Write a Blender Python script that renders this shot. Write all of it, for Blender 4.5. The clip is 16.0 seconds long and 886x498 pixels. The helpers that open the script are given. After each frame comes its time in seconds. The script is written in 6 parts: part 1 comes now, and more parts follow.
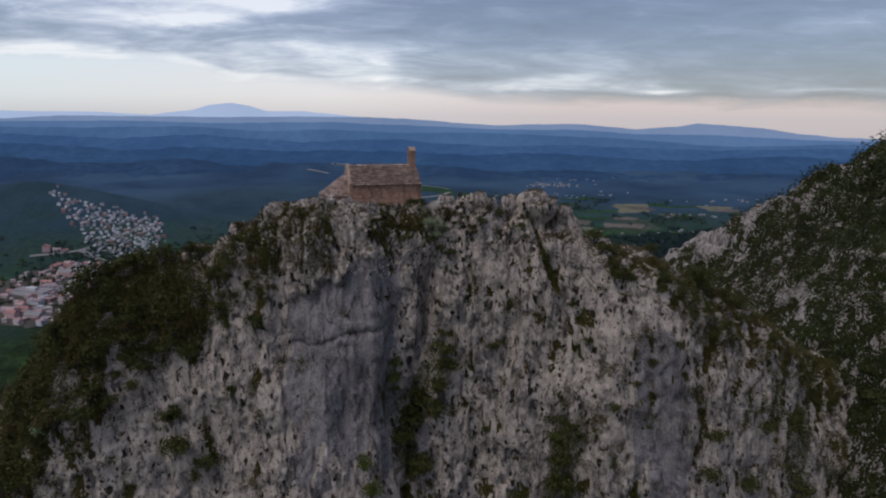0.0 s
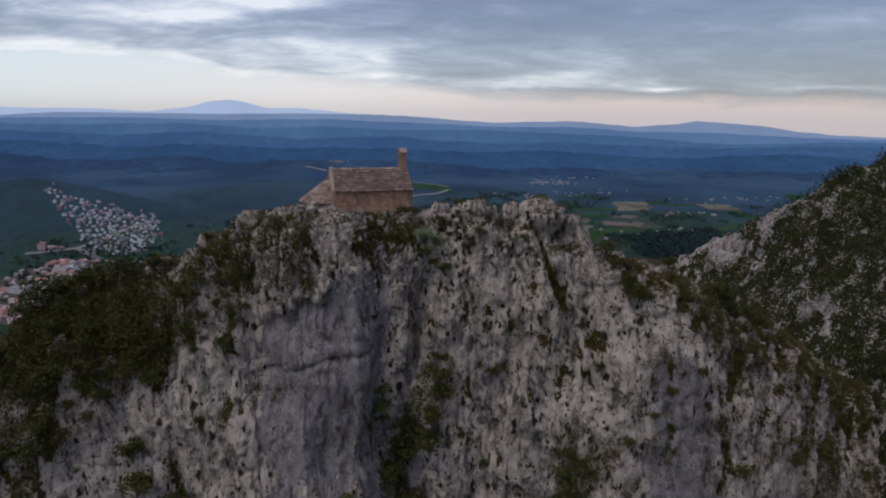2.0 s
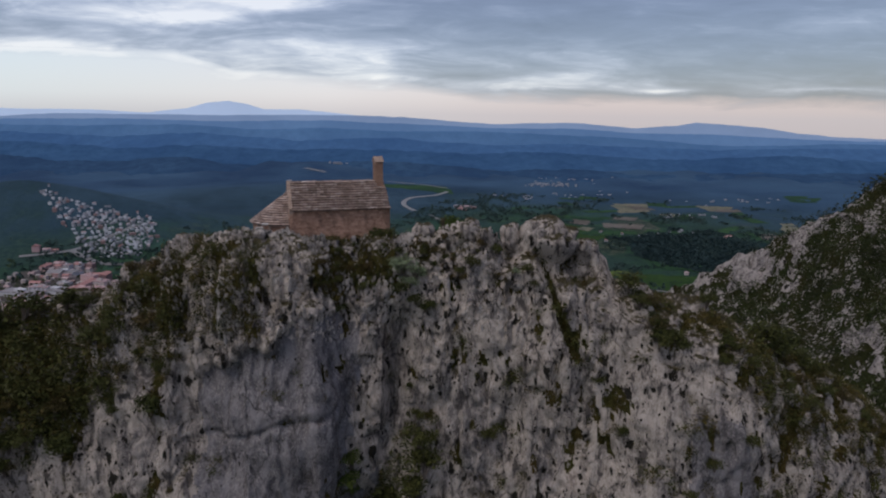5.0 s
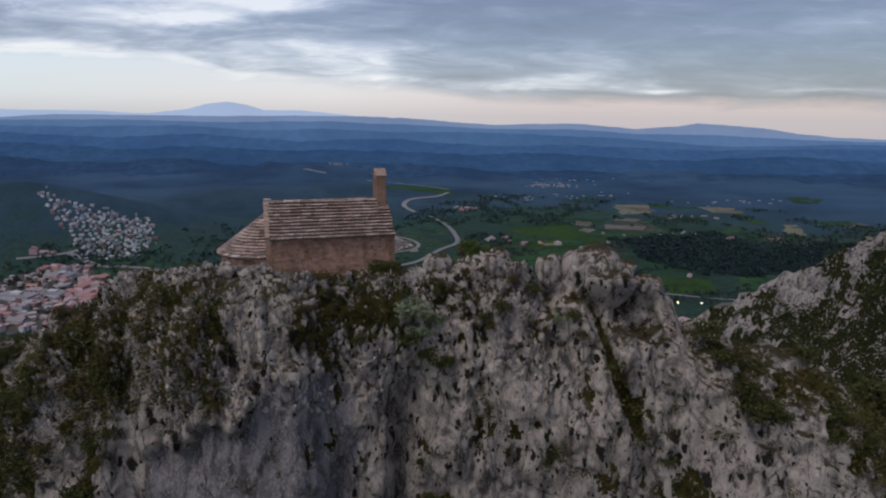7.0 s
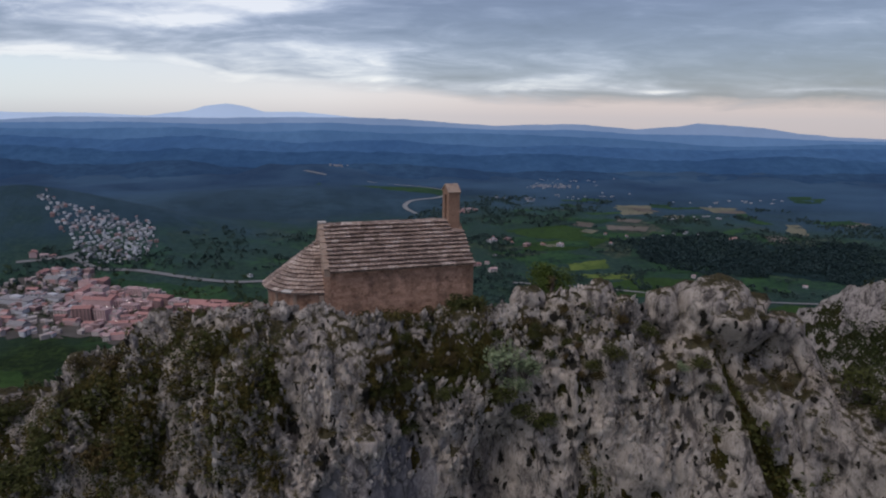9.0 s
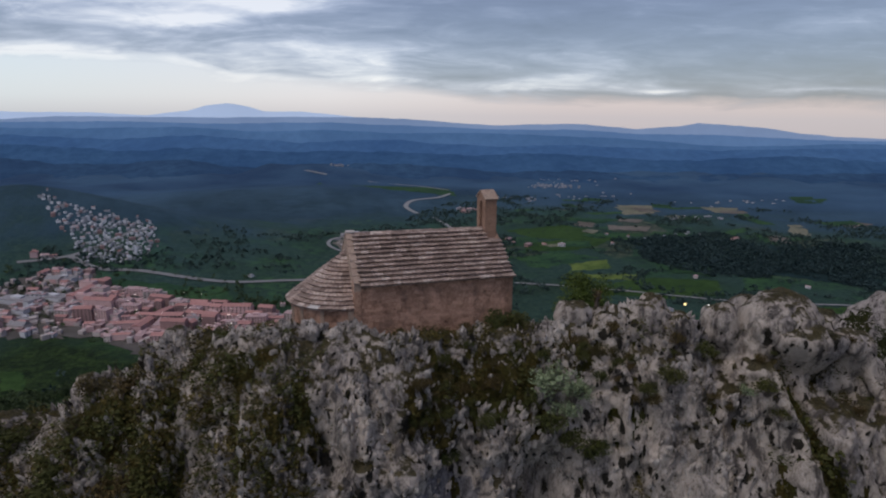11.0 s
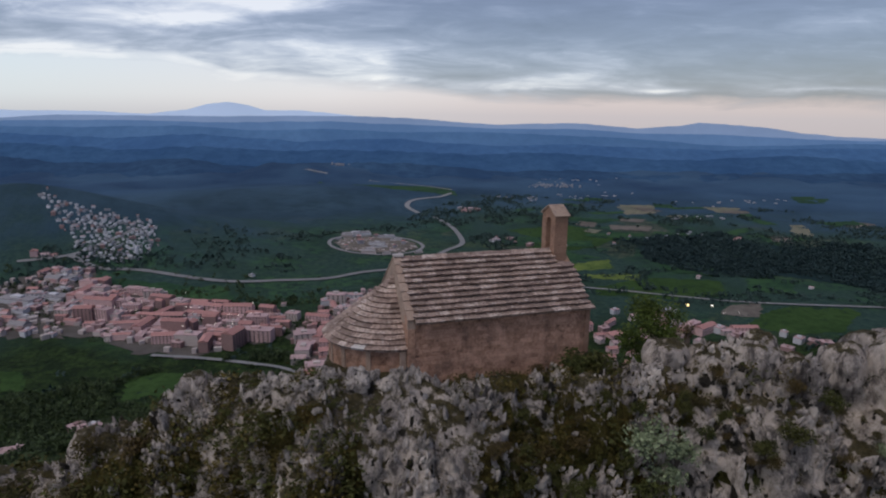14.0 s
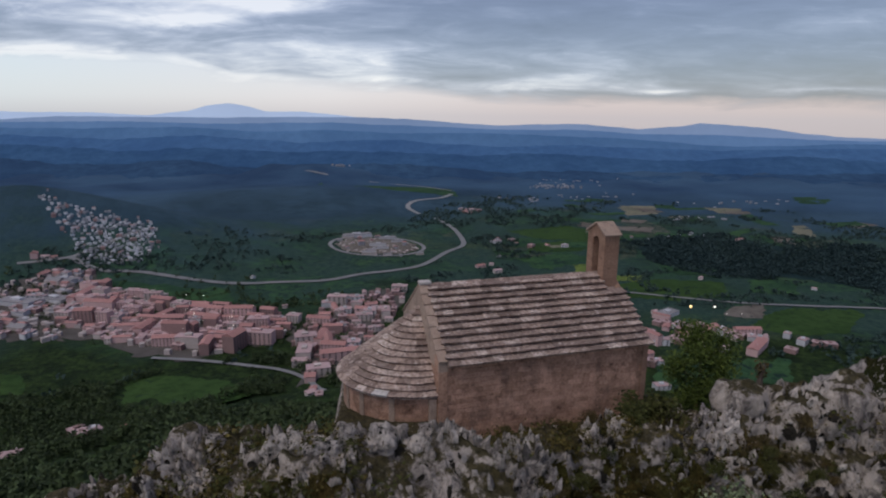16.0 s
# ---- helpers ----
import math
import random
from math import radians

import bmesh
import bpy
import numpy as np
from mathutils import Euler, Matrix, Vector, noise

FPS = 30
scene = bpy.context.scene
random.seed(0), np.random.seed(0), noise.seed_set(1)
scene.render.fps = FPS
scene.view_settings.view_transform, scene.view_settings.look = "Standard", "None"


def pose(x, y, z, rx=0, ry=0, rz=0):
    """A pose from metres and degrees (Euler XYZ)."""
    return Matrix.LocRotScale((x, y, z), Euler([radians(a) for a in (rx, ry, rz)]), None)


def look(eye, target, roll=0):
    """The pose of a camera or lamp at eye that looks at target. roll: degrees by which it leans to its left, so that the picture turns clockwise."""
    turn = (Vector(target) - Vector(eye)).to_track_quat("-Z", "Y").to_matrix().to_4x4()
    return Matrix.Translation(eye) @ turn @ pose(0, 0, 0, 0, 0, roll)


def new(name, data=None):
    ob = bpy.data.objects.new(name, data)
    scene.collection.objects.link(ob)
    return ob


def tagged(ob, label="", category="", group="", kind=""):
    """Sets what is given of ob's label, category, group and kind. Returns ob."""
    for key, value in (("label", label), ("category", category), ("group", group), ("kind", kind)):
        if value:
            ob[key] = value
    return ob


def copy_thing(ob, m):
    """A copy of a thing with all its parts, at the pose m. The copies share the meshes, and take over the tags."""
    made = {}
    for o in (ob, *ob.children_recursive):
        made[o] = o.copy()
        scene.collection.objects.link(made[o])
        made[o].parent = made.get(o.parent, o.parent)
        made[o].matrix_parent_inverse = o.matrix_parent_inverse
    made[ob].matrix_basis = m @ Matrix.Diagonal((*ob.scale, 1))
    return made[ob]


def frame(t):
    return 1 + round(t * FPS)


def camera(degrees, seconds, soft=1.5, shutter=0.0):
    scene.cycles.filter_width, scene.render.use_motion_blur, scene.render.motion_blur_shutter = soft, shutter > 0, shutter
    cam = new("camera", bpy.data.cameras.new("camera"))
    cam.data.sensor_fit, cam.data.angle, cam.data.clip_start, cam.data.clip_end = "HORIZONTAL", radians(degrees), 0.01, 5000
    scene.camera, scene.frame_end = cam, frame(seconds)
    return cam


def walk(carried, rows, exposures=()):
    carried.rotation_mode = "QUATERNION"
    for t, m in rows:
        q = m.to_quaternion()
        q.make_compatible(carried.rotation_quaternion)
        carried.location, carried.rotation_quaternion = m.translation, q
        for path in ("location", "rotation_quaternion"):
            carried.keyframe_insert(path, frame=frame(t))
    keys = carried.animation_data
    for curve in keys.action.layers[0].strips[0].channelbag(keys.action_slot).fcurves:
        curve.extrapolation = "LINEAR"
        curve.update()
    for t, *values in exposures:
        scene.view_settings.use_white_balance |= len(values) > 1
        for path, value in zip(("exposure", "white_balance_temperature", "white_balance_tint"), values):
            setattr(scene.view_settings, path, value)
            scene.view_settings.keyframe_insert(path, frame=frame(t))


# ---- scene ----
cam = camera(74.7, 16.0, soft=2.1)
PATH = [
    (0, (-8.505, -68.339, 11.098), (-7.958, -66.468, 10.652), 0.6),
    (0.5, (-7.794, -66.38, 11.106), (-7.244, -64.511, 10.656), 0.7),
    (1, (-7.034, -64.326, 11.136), (-6.483, -62.458, 10.684), 0.7),
    (1.5, (-6.519, -62.838, 11.173), (-5.967, -60.97, 10.719), 0.7),
    (2, (-5.996, -61.421, 11.197), (-5.445, -59.553, 10.742), 0.7),
    (2.5, (-5.381, -59.796, 11.234), (-4.83, -57.929, 10.778), 0.7),
    (3, (-4.78, -58.179, 11.203), (-4.228, -56.311, 10.747), 0.7),
    (3.5, (-3.875, -55.74, 11.149), (-3.323, -53.872, 10.696), 0.7),
    (4, (-3.189, -54.004, 11.153), (-2.637, -52.136, 10.701), 0.7),
    (6.5, (0.82, -41.99, 11.105), (1.374, -40.121, 10.657), 0.8),
    (7, (0.613, -39.058, 11.161), (1.165, -37.189, 10.713), 0.7),
    (7.5, (0.138, -37.339, 11.225), (0.691, -35.469, 10.779), 0.7),
    (8, (-0.655, -35.193, 11.307), (-0.101, -33.323, 10.862), 0.6),
    (8.5, (-1.689, -32.902, 11.374), (-1.136, -31.032, 10.929), 0.5),
    (9, (-2.497, -31.208, 11.4), (-1.944, -29.338, 10.955), 0.5),
    (11.5, (-3.948, -27.342, 11.467), (-3.397, -25.472, 11.021), 0.5),
    (12, (-4.191, -26.551, 11.476), (-3.64, -24.68, 11.031), 0.5),
    (12.5, (-4.687, -24.652, 11.557), (-4.135, -22.781, 11.115), 0.5),
    (13, (-4.841, -24.016, 11.555), (-4.29, -22.145, 11.11), 0.5),
    (13.5, (-4.995, -23.382, 11.555), (-4.444, -21.513, 11.107), 0.6),
    (14, (-5.164, -22.487, 11.578), (-4.613, -20.617, 11.129), 0.6),
    (14.5, (-5.245, -21.768, 11.59), (-4.695, -19.898, 11.142), 0.6),
    (15, (-5.312, -20.904, 11.605), (-4.763, -19.034, 11.157), 0.5),
    (15.5, (-5.353, -19.648, 11.645), (-4.805, -17.777, 11.198), 0.5),
    (16, (-5.326, -18.362, 11.678), (-4.777, -16.491, 11.232), 0.5),
]
PATH = sorted(PATH + [(12.1, (-4.235, -26.38, 11.483), (-3.684, -24.509, 11.038), 0.5), (12.2, (-4.588, -25.05, 11.54), (-4.036, -23.179, 11.097), 0.5)])
walk(cam, [(t, look(eye, target, roll)) for t, eye, target, roll in PATH])

# ---- light ----
AHEAD, RIGHT = Vector((0.290, 0.957, 0.0)), Vector((0.957, -0.290, 0.0))
SUN_ELEVATION, SUN_AZIMUTH = radians(60), radians(238)      # clockwise from +y


class Nodes:
    """Short hand for building a node tree."""

    def __init__(self, tree):
        self.tree = tree
        tree.nodes.clear()

    def add(self, kind, inputs=(), operation="", clamp=False, blend=""):
        node = self.tree.nodes.new(kind)
        if operation:
            node.operation = operation
        if clamp:
            node.use_clamp = True
        if blend:
            node.data_type, node.blend_type = "RGBA", blend
        for key, value in dict(inputs).items():
            self.put(node.inputs[key], value)
        return node

    def put(self, socket, value):
        if isinstance(value, bpy.types.NodeSocket):
            self.tree.links.new(value, socket)
        elif isinstance(value, bpy.types.Node):
            self.tree.links.new(value.outputs[0], socket)
        else:
            socket.default_value = value

    def math(self, op, a, b=0.0, clamp=False):
        return self.add("ShaderNodeMath", {0: a, 1: b}, operation=op, clamp=clamp).outputs[0]

    def dot(self, a, b):
        return self.add("ShaderNodeVectorMath", {0: a, 1: b}, operation="DOT_PRODUCT").outputs["Value"]

    def noise(self, vector, scale, detail=4.0, rough=0.55, distortion=0.0):
        return self.add("ShaderNodeTexNoise", {"Vector": vector, "Scale": scale, "Detail": detail, "Roughness": rough, "Distortion": distortion}).outputs[0]

    def stretch(self, vector, scale):
        return self.add("ShaderNodeMapping", {"Vector": vector, "Scale": scale}).outputs[0]

    def ramp(self, fac, stops, smooth=False):
        node = self.add("ShaderNodeValToRGB", {0: fac})
        ramp = node.color_ramp
        if smooth:
            ramp.interpolation = "EASE"
        while len(ramp.elements) < len(stops):
            ramp.elements.new(0.5)
        for element, (at, colour) in zip(ramp.elements, stops):
            element.position = at
            element.color = (*colour, 1) if isinstance(colour, tuple) else (colour, colour, colour, 1)
        return node.outputs[0]

    def mix(self, fac, a, b, blend="MIX"):
        node = self.add("ShaderNodeMix", blend=blend)
        for key, value in ((0, fac), (6, a), (7, b)):
            self.put(node.inputs[key], (*value, 1) if isinstance(value, tuple) else value)
        return node.outputs[2]


def build_world():
    world = bpy.data.worlds.new("dusk_sky")
    scene.world = world
    world.use_nodes = True
    n = Nodes(world.node_tree)
    way = n.add("ShaderNodeTexCoord").outputs["Generated"]
    split = n.add("ShaderNodeSeparateXYZ", {0: way})
    z = split.outputs[2]
    ahead = n.math("MAXIMUM", n.dot(way, tuple(AHEAD)), 0.12)
    u = n.math("DIVIDE", n.dot(way, tuple(RIGHT)), ahead)
    v = n.math("DIVIDE", z, ahead)
    # cloud deck: noise on a high flat layer
    high = n.math("ADD", n.math("MAXIMUM", z, 0.0), 0.11)
    flat = n.add("ShaderNodeCombineXYZ", {0: n.math("DIVIDE", split.outputs[0], high), 1: n.math("DIVIDE", split.outputs[1], high)}).outputs[0]
    streak = n.noise(n.stretch(flat, (0.8, 1.0, 1.0)), 0.55, 6, 0.55, 0.6)
    wisp = n.noise(n.stretch(flat, (0.8, 1.1, 1.0)), 1.9, 6, 0.60, 0.7)
    # long level rolls of cloud and the small lumps on them
    facing = n.add("ShaderNodeCombineXYZ", {0: u, 1: v, 2: 0.37}).outputs[0]
    roll = n.noise(n.stretch(facing, (2.1, 15.0, 1.0)), 1.0, 5, 0.55, 0.5)
    lump = n.noise(n.stretch(facing, (6.5, 34.0, 1.0)), 1.0, 6, 0.62, 0.5)
    across = n.math("MULTIPLY", n.math("ADD", n.math("MINIMUM", n.math("MAXIMUM", u, -1.0), 1.0), 1.0), 0.5)
    # lower rim of the deck, with clear pale sky under it
    rim = n.ramp(across, [(0.0, 0.085), (0.12, 0.092), (0.27, 0.086), (0.33, 0.056), (0.45, 0.043), (0.55, 0.026), (0.62, 0.020), (1.0, 0.023)], True)
    ragged = n.math("ADD", n.math("MULTIPLY", n.math("SUBTRACT", roll, 0.5), 0.055), n.math("MULTIPLY", n.math("SUBTRACT", lump, 0.5), 0.035))
    cover = n.math("DIVIDE", n.math("SUBTRACT", n.math("ADD", v, ragged), n.math("SUBTRACT", rim, 0.006)), 0.020, True)
    value = n.math("MULTIPLY", n.math("SUBTRACT", roll, 0.5), 2.0)
    value = n.math("ADD", value, n.math("MULTIPLY", n.math("SUBTRACT", streak, 0.5), 0.7))
    value = n.math("ADD", value, n.math("ADD", n.math("MULTIPLY", n.math("SUBTRACT", wisp, 0.5), 0.5), n.math("MULTIPLY", n.math("SUBTRACT", lump, 0.5), 1.45)))
    value = n.math("ADD", value, n.ramp(across, [(0.0, 0.44), (0.22, 0.50), (0.40, 0.48), (0.52, 0.12), (0.66, -0.07), (1.0, -0.02)]))
    value = n.math("ADD", value, n.ramp(v, [(0.02, 0.10), (0.08, 0.06), (0.15, -0.02), (0.5, 0.0), (1.0, 0.06)]))
    # thin lit edge of the deck where the light comes from behind it
    edge = n.math("MULTIPLY", n.math("MULTIPLY", cover, n.math("SUBTRACT", 1.0, cover)), n.ramp(across, [(0.05, 1.5), (0.32, 1.3), (0.5, 0.3), (1.0, 0.2)]))
    value = n.math("ADD", value, edge)
    for u0, v0, su, sv, a in ((-0.115, 0.060, 0.060, 0.008, 0.62), (0.68, 0.0475, 0.11, 0.006, 0.6), (0.36, 0.0433, 0.06, 0.004, 0.5), (0.15, 0.050, 0.08, 0.012, 0.32),
                              (-0.41, 0.1500, 0.085, 0.011, 0.45), (-0.285, 0.172, 0.06, 0.012, 0.35), (-0.17, 0.10, 0.10, 0.016, 0.22), (-0.66, 0.105, 0.10, 0.010, 0.25)):
        du = n.math("DIVIDE", n.math("SUBTRACT", u, u0), su)
        dv = n.math("DIVIDE", n.math("SUBTRACT", n.math("ADD", v, n.math("MULTIPLY", n.math("SUBTRACT", lump, 0.5), 0.02)), v0), sv)
        r2 = n.math("ADD", n.math("MULTIPLY", du, du), n.math("MULTIPLY", dv, dv))
        value = n.math("ADD", value, n.math("MULTIPLY", n.math("POWER", 2.718, n.math("MULTIPLY", r2, -1.0)), a))
    value = n.math("ADD", n.math("MULTIPLY", value, 0.7), 0.3)
    deck = n.ramp(value, [(0.0, (0.066, 0.066, 0.122)), (0.3, (0.103, 0.110, 0.186)), (0.51, (0.172, 0.185, 0.275)), (0.685, (0.30, 0.315, 0.42)), (0.86, (0.52, 0.525, 0.60)), (1.0, (0.72, 0.70, 0.73))])
    clear = n.ramp(across, [(0.1, (0.53, 0.585, 0.66)), (0.4, (0.60, 0.565, 0.62)), (0.6, (0.50, 0.400, 0.440)), (0.9, (0.45, 0.350, 0.375))])
    clear = n.mix(n.ramp(v, [(0.0, 0.5), (0.03, 0.0)]), clear, (0.47, 0.455, 0.50))
    cloud = n.mix(cover, clear, deck)
    sky = n.add("ShaderNodeTexSky")
    sky.sky_type, sky.sun_disc, sky.sun_elevation, sky.sun_rotation = "NISHITA", False, SUN_ELEVATION, SUN_AZIMUTH
    low = n.add("ShaderNodeBackground", {0: sky, 1: 0.05})
    deck = n.add("ShaderNodeBackground", {0: cloud, 1: 0.90})
    both = n.add("ShaderNodeAddShader", {0: low, 1: deck})
    n.add("ShaderNodeOutputWorld", {0: both})


build_world()
sun = new("sun", bpy.data.lights.new("sun", "SUN"))
sun.data.energy, sun.data.angle, sun.data.color = 1.15, radians(30), (1.0, 0.93, 0.86)
sun.matrix_world = look((0, 0, 0), (-math.sin(SUN_AZIMUTH) * math.cos(SUN_ELEVATION), -math.cos(SUN_AZIMUTH) * math.cos(SUN_ELEVATION), -math.sin(SUN_ELEVATION)))

# ---- materials ----


def material(name, build):
    mat = bpy.data.materials.new(name)
    mat.use_nodes = True
    n = Nodes(mat.node_tree)
    shader = n.add("ShaderNodeBsdfPrincipled")
    build(n, shader, n.add("ShaderNodeTexCoord").outputs["Object"])
    n.add("ShaderNodeOutputMaterial", {0: shader})
    return mat


def set_surface(n, shader, colour, rough=0.9, height=None, strength=0.5, distance=0.05, spec=0.25):
    n.put(shader.inputs["Base Color"], (*colour, 1) if isinstance(colour, tuple) else colour)
    n.put(shader.inputs["Roughness"], rough)
    n.put(shader.inputs["Specular IOR Level"], spec)
    if height is not None:
        n.put(shader.inputs["Normal"], n.add("ShaderNodeBump", {"Height": height, "Strength": strength, "Distance": distance}).outputs[0])


def limestone(turf, soil_dark, soil_light, pitted=1.0, low=(0.196, 0.163, 0.140), high=(0.462, 0.392, 0.336)):
    """Grey limestone; turf: how steep the ground may be before soil slips off (lower holds more)."""
    def build(n, s, at):
        swirl = n.add("ShaderNodeTexNoise", {"Vector": at, "Scale": 1.1, "Detail": 4.0, "Roughness": 0.6}).outputs[1]
        bent = n.mix(0.6, at, swirl, "ADD")
        broad = n.noise(n.stretch(at, (0.17, 0.17, 0.06)), 1.0, 4, 0.55)
        flute = n.noise(n.stretch(bent, (1.15, 1.15, 0.16)), 1.0, 6, 0.62)
        drip = n.noise(n.stretch(bent, (2.3, 2.3, 0.11)), 1.0, 5, 0.6)
        mottle = n.noise(at, 0.9, 7, 0.72)
        chip = n.noise(n.stretch(bent, (1.0, 1.0, 0.5)), 3.4, 6, 0.7)
        grain = n.noise(at, 9.0, 5, 0.7)
        karst = n.noise(n.stretch(bent, (1.0, 1.0, 0.45)), 7.5, 5, 0.65, 0.6)
        mixed = n.math("ADD", n.math("ADD", n.math("MULTIPLY", flute, 0.75), n.math("MULTIPLY", mottle, 0.55)), n.math("ADD", n.math("MULTIPLY", chip, 0.50), n.math("MULTIPLY", grain, 0.20)))
        base = n.mix(n.ramp(mixed, [(0.84, 0.0), (1.16, 1.0)]), low, high)
        # bluish seepage in broad sheets, thin black runs within it
        wet = n.ramp(broad, [(0.47, 0.0), (0.60, 0.75)])
        base = n.mix(wet, base, n.mix(n.ramp(drip, [(0.35, 0.0), (0.62, 1.0)]), (0.092, 0.082, 0.083), (0.225, 0.201, 0.196)))
        base = n.mix(n.math("MULTIPLY", n.ramp(drip, [(0.33, 0.75), (0.40, 0.0)]), n.ramp(broad, [(0.42, 0.25), (0.56, 1.0)])), base, (0.052, 0.049, 0.052))
        # rusty and pale lichened patches
        ochre = n.noise(n.stretch(at, (1.0, 1.0, 0.35)), 0.30, 4, 0.6)
        base = n.mix(n.ramp(ochre, [(0.56, 0.0), (0.70, 0.45)]), base, (0.215, 0.155, 0.122))
        base = n.mix(n.ramp(chip, [(0.59, 0.0), (0.68, 0.55 * pitted)]), base, (0.470, 0.410, 0.375))
        base = n.mix(n.ramp(chip, [(0.30, 0.65 * pitted), (0.40, 0.0)]), base, (0.088, 0.077, 0.070))
        # shade of crevices and light on edges of the fine relief, coloured in
        base = n.mix(n.ramp(karst, [(0.37, 0.6), (0.485, 0.0)]), base, (0.066, 0.057, 0.053))
        base = n.mix(n.ramp(karst, [(0.52, 0.0), (0.64, 0.5)]), base, (0.545, 0.480, 0.440))
        # plates that have scaled off: pale faces, dark clefts between them
        plate = n.noise(n.stretch(bent, (1.0, 1.0, 0.30)), 1.25, 4, 0.58, 0.3)
        base = n.mix(n.ramp(plate, [(0.36, 0.85 * pitted), (0.445, 0.0)]), base, (0.062, 0.053, 0.050))
        base = n.mix(n.ramp(plate, [(0.50, 0.0), (0.60, 0.6)]), base, tuple(c * 1.28 for c in high))
        # joints
        seam = n.add("ShaderNodeTexVoronoi", {"Vector": n.stretch(bent, (0.42, 0.42, 0.15)), "Scale": 1.0})
        seam.feature = "DISTANCE_TO_EDGE"
        base = n.mix(n.math("MULTIPLY", n.ramp(seam.outputs[0], [(0.006, 0.8), (0.022, 0.0)]), n.ramp(mottle, [(0.45, 1.0), (0.56, 0.1)])), base, (0.058, 0.052, 0.050))
        # separate pits that hold soil and tufts, few in some parts and many in others
        crowd = n.ramp(n.noise(at, 0.20, 3, 0.5), [(0.40, 0.0), (0.56, 1.0)])
        hole = None
        for scale, tall, few, most in ((0.62, 0.60, 0.30, 0.23), (1.35, 0.50, 0.36, 0.27), (2.6, 0.55, 0.28, 0.27)):
            cell = n.add("ShaderNodeTexVoronoi", {"Vector": n.stretch(bent, (1.0, 1.0, tall)), "Scale": scale})
            pick = n.add("ShaderNodeSeparateXYZ", {0: cell.outputs[1]})
            size = n.math("MULTIPLY", n.ramp(n.math("ADD", pick.outputs[0], n.math("MULTIPLY", crowd, 0.4)), [(few + 0.2, 0.0), (few + 0.80, most)]), pitted)
            one = n.math("DIVIDE", n.math("SUBTRACT", size, n.math("ADD", cell.outputs[0], n.math("MULTIPLY", n.math("SUBTRACT", chip, 0.5), 0.6))), 0.035, True)
            hole = one if hole is None else n.math("MAXIMUM", hole, one)
        # soil and tufts, kept near black for the shade inside the pits
        base = n.mix(n.math("MULTIPLY", hole, 0.96), base, (0.017, 0.015, 0.011))
        # turf and moss where the rock lies flat enough to hold soil
        up = n.add("ShaderNodeSeparateXYZ", {0: n.add("ShaderNodeNewGeometry").outputs["Normal"]}).outputs[2]
        soil = n.math("ADD", n.math("MULTIPLY", up, 0.42), n.math("ADD", n.math("MULTIPLY", n.noise(at, 0.5, 6, 0.75), 0.6), n.math("MULTIPLY", n.noise(at, 3.4, 7, 0.8), 0.55)))
        moss = n.mix(n.ramp(n.noise(at, 4.5, 6, 0.75), [(0.35, 0.0), (0.65, 1.0)]), soil_dark, soil_light)
        base = n.mix(n.ramp(soil, [(turf + 0.04, 0.0), (turf + 0.11, 0.95)]), base, moss)
        height = n.math("ADD", n.math("ADD", n.math("MULTIPLY", karst, 0.9), n.math("MULTIPLY", chip, 1.1)), n.math("SUBTRACT", n.math("ADD", n.math("MULTIPLY", mottle, 0.5), n.math("MULTIPLY", flute, 0.9)), n.math("MULTIPLY", hole, 1.2)))
        set_surface(n, s, base, 0.95, height, 0.9, 0.22, spec=0.08)
    return build


def heath_ground(dark, brown, green):
    """Thin soil under heath, dry grass and low shrubs, bare stones showing."""
    def build(n, s, at):
        patch = n.noise(at, 0.35, 5, 0.65)
        tuft = n.noise(n.stretch(at, (1.0, 1.0, 0.6)), 2.6, 7, 0.78)
        blade = n.noise(at, 8.0, 5, 0.75)
        tone = n.mix(n.ramp(patch, [(0.40, 0.0), (0.60, 1.0)]), brown, green)
        tone = n.mix(n.ramp(tuft, [(0.36, 0.9), (0.54, 0.0)]), tone, dark)
        tone = n.mix(n.ramp(blade, [(0.40, 0.6), (0.55, 0.0)]), tone, tuple(c * 0.8 for c in dark))
        stone = n.math("ADD", n.math("MULTIPLY", n.noise(n.stretch(at, (1.0, 1.0, 0.45)), 3.6, 4, 0.6, 0.3), 0.7), n.math("MULTIPLY", n.noise(n.stretch(at, (1.0, 1.0, 0.3)), 0.55, 4, 0.6), 0.5))
        tone = n.mix(n.ramp(stone, [(0.655, 0.0), (0.685, 0.92)]), tone, n.mix(n.ramp(blade, [(0.4, 0.0), (0.6, 1.0)]), (0.22, 0.19, 0.17), (0.46, 0.41, 0.38)))
        set_surface(n, s, tone, 0.97, n.math("ADD", tuft, n.math("MULTIPLY", blade, 0.5)), 1.0, 0.30, spec=0.08)
    return build


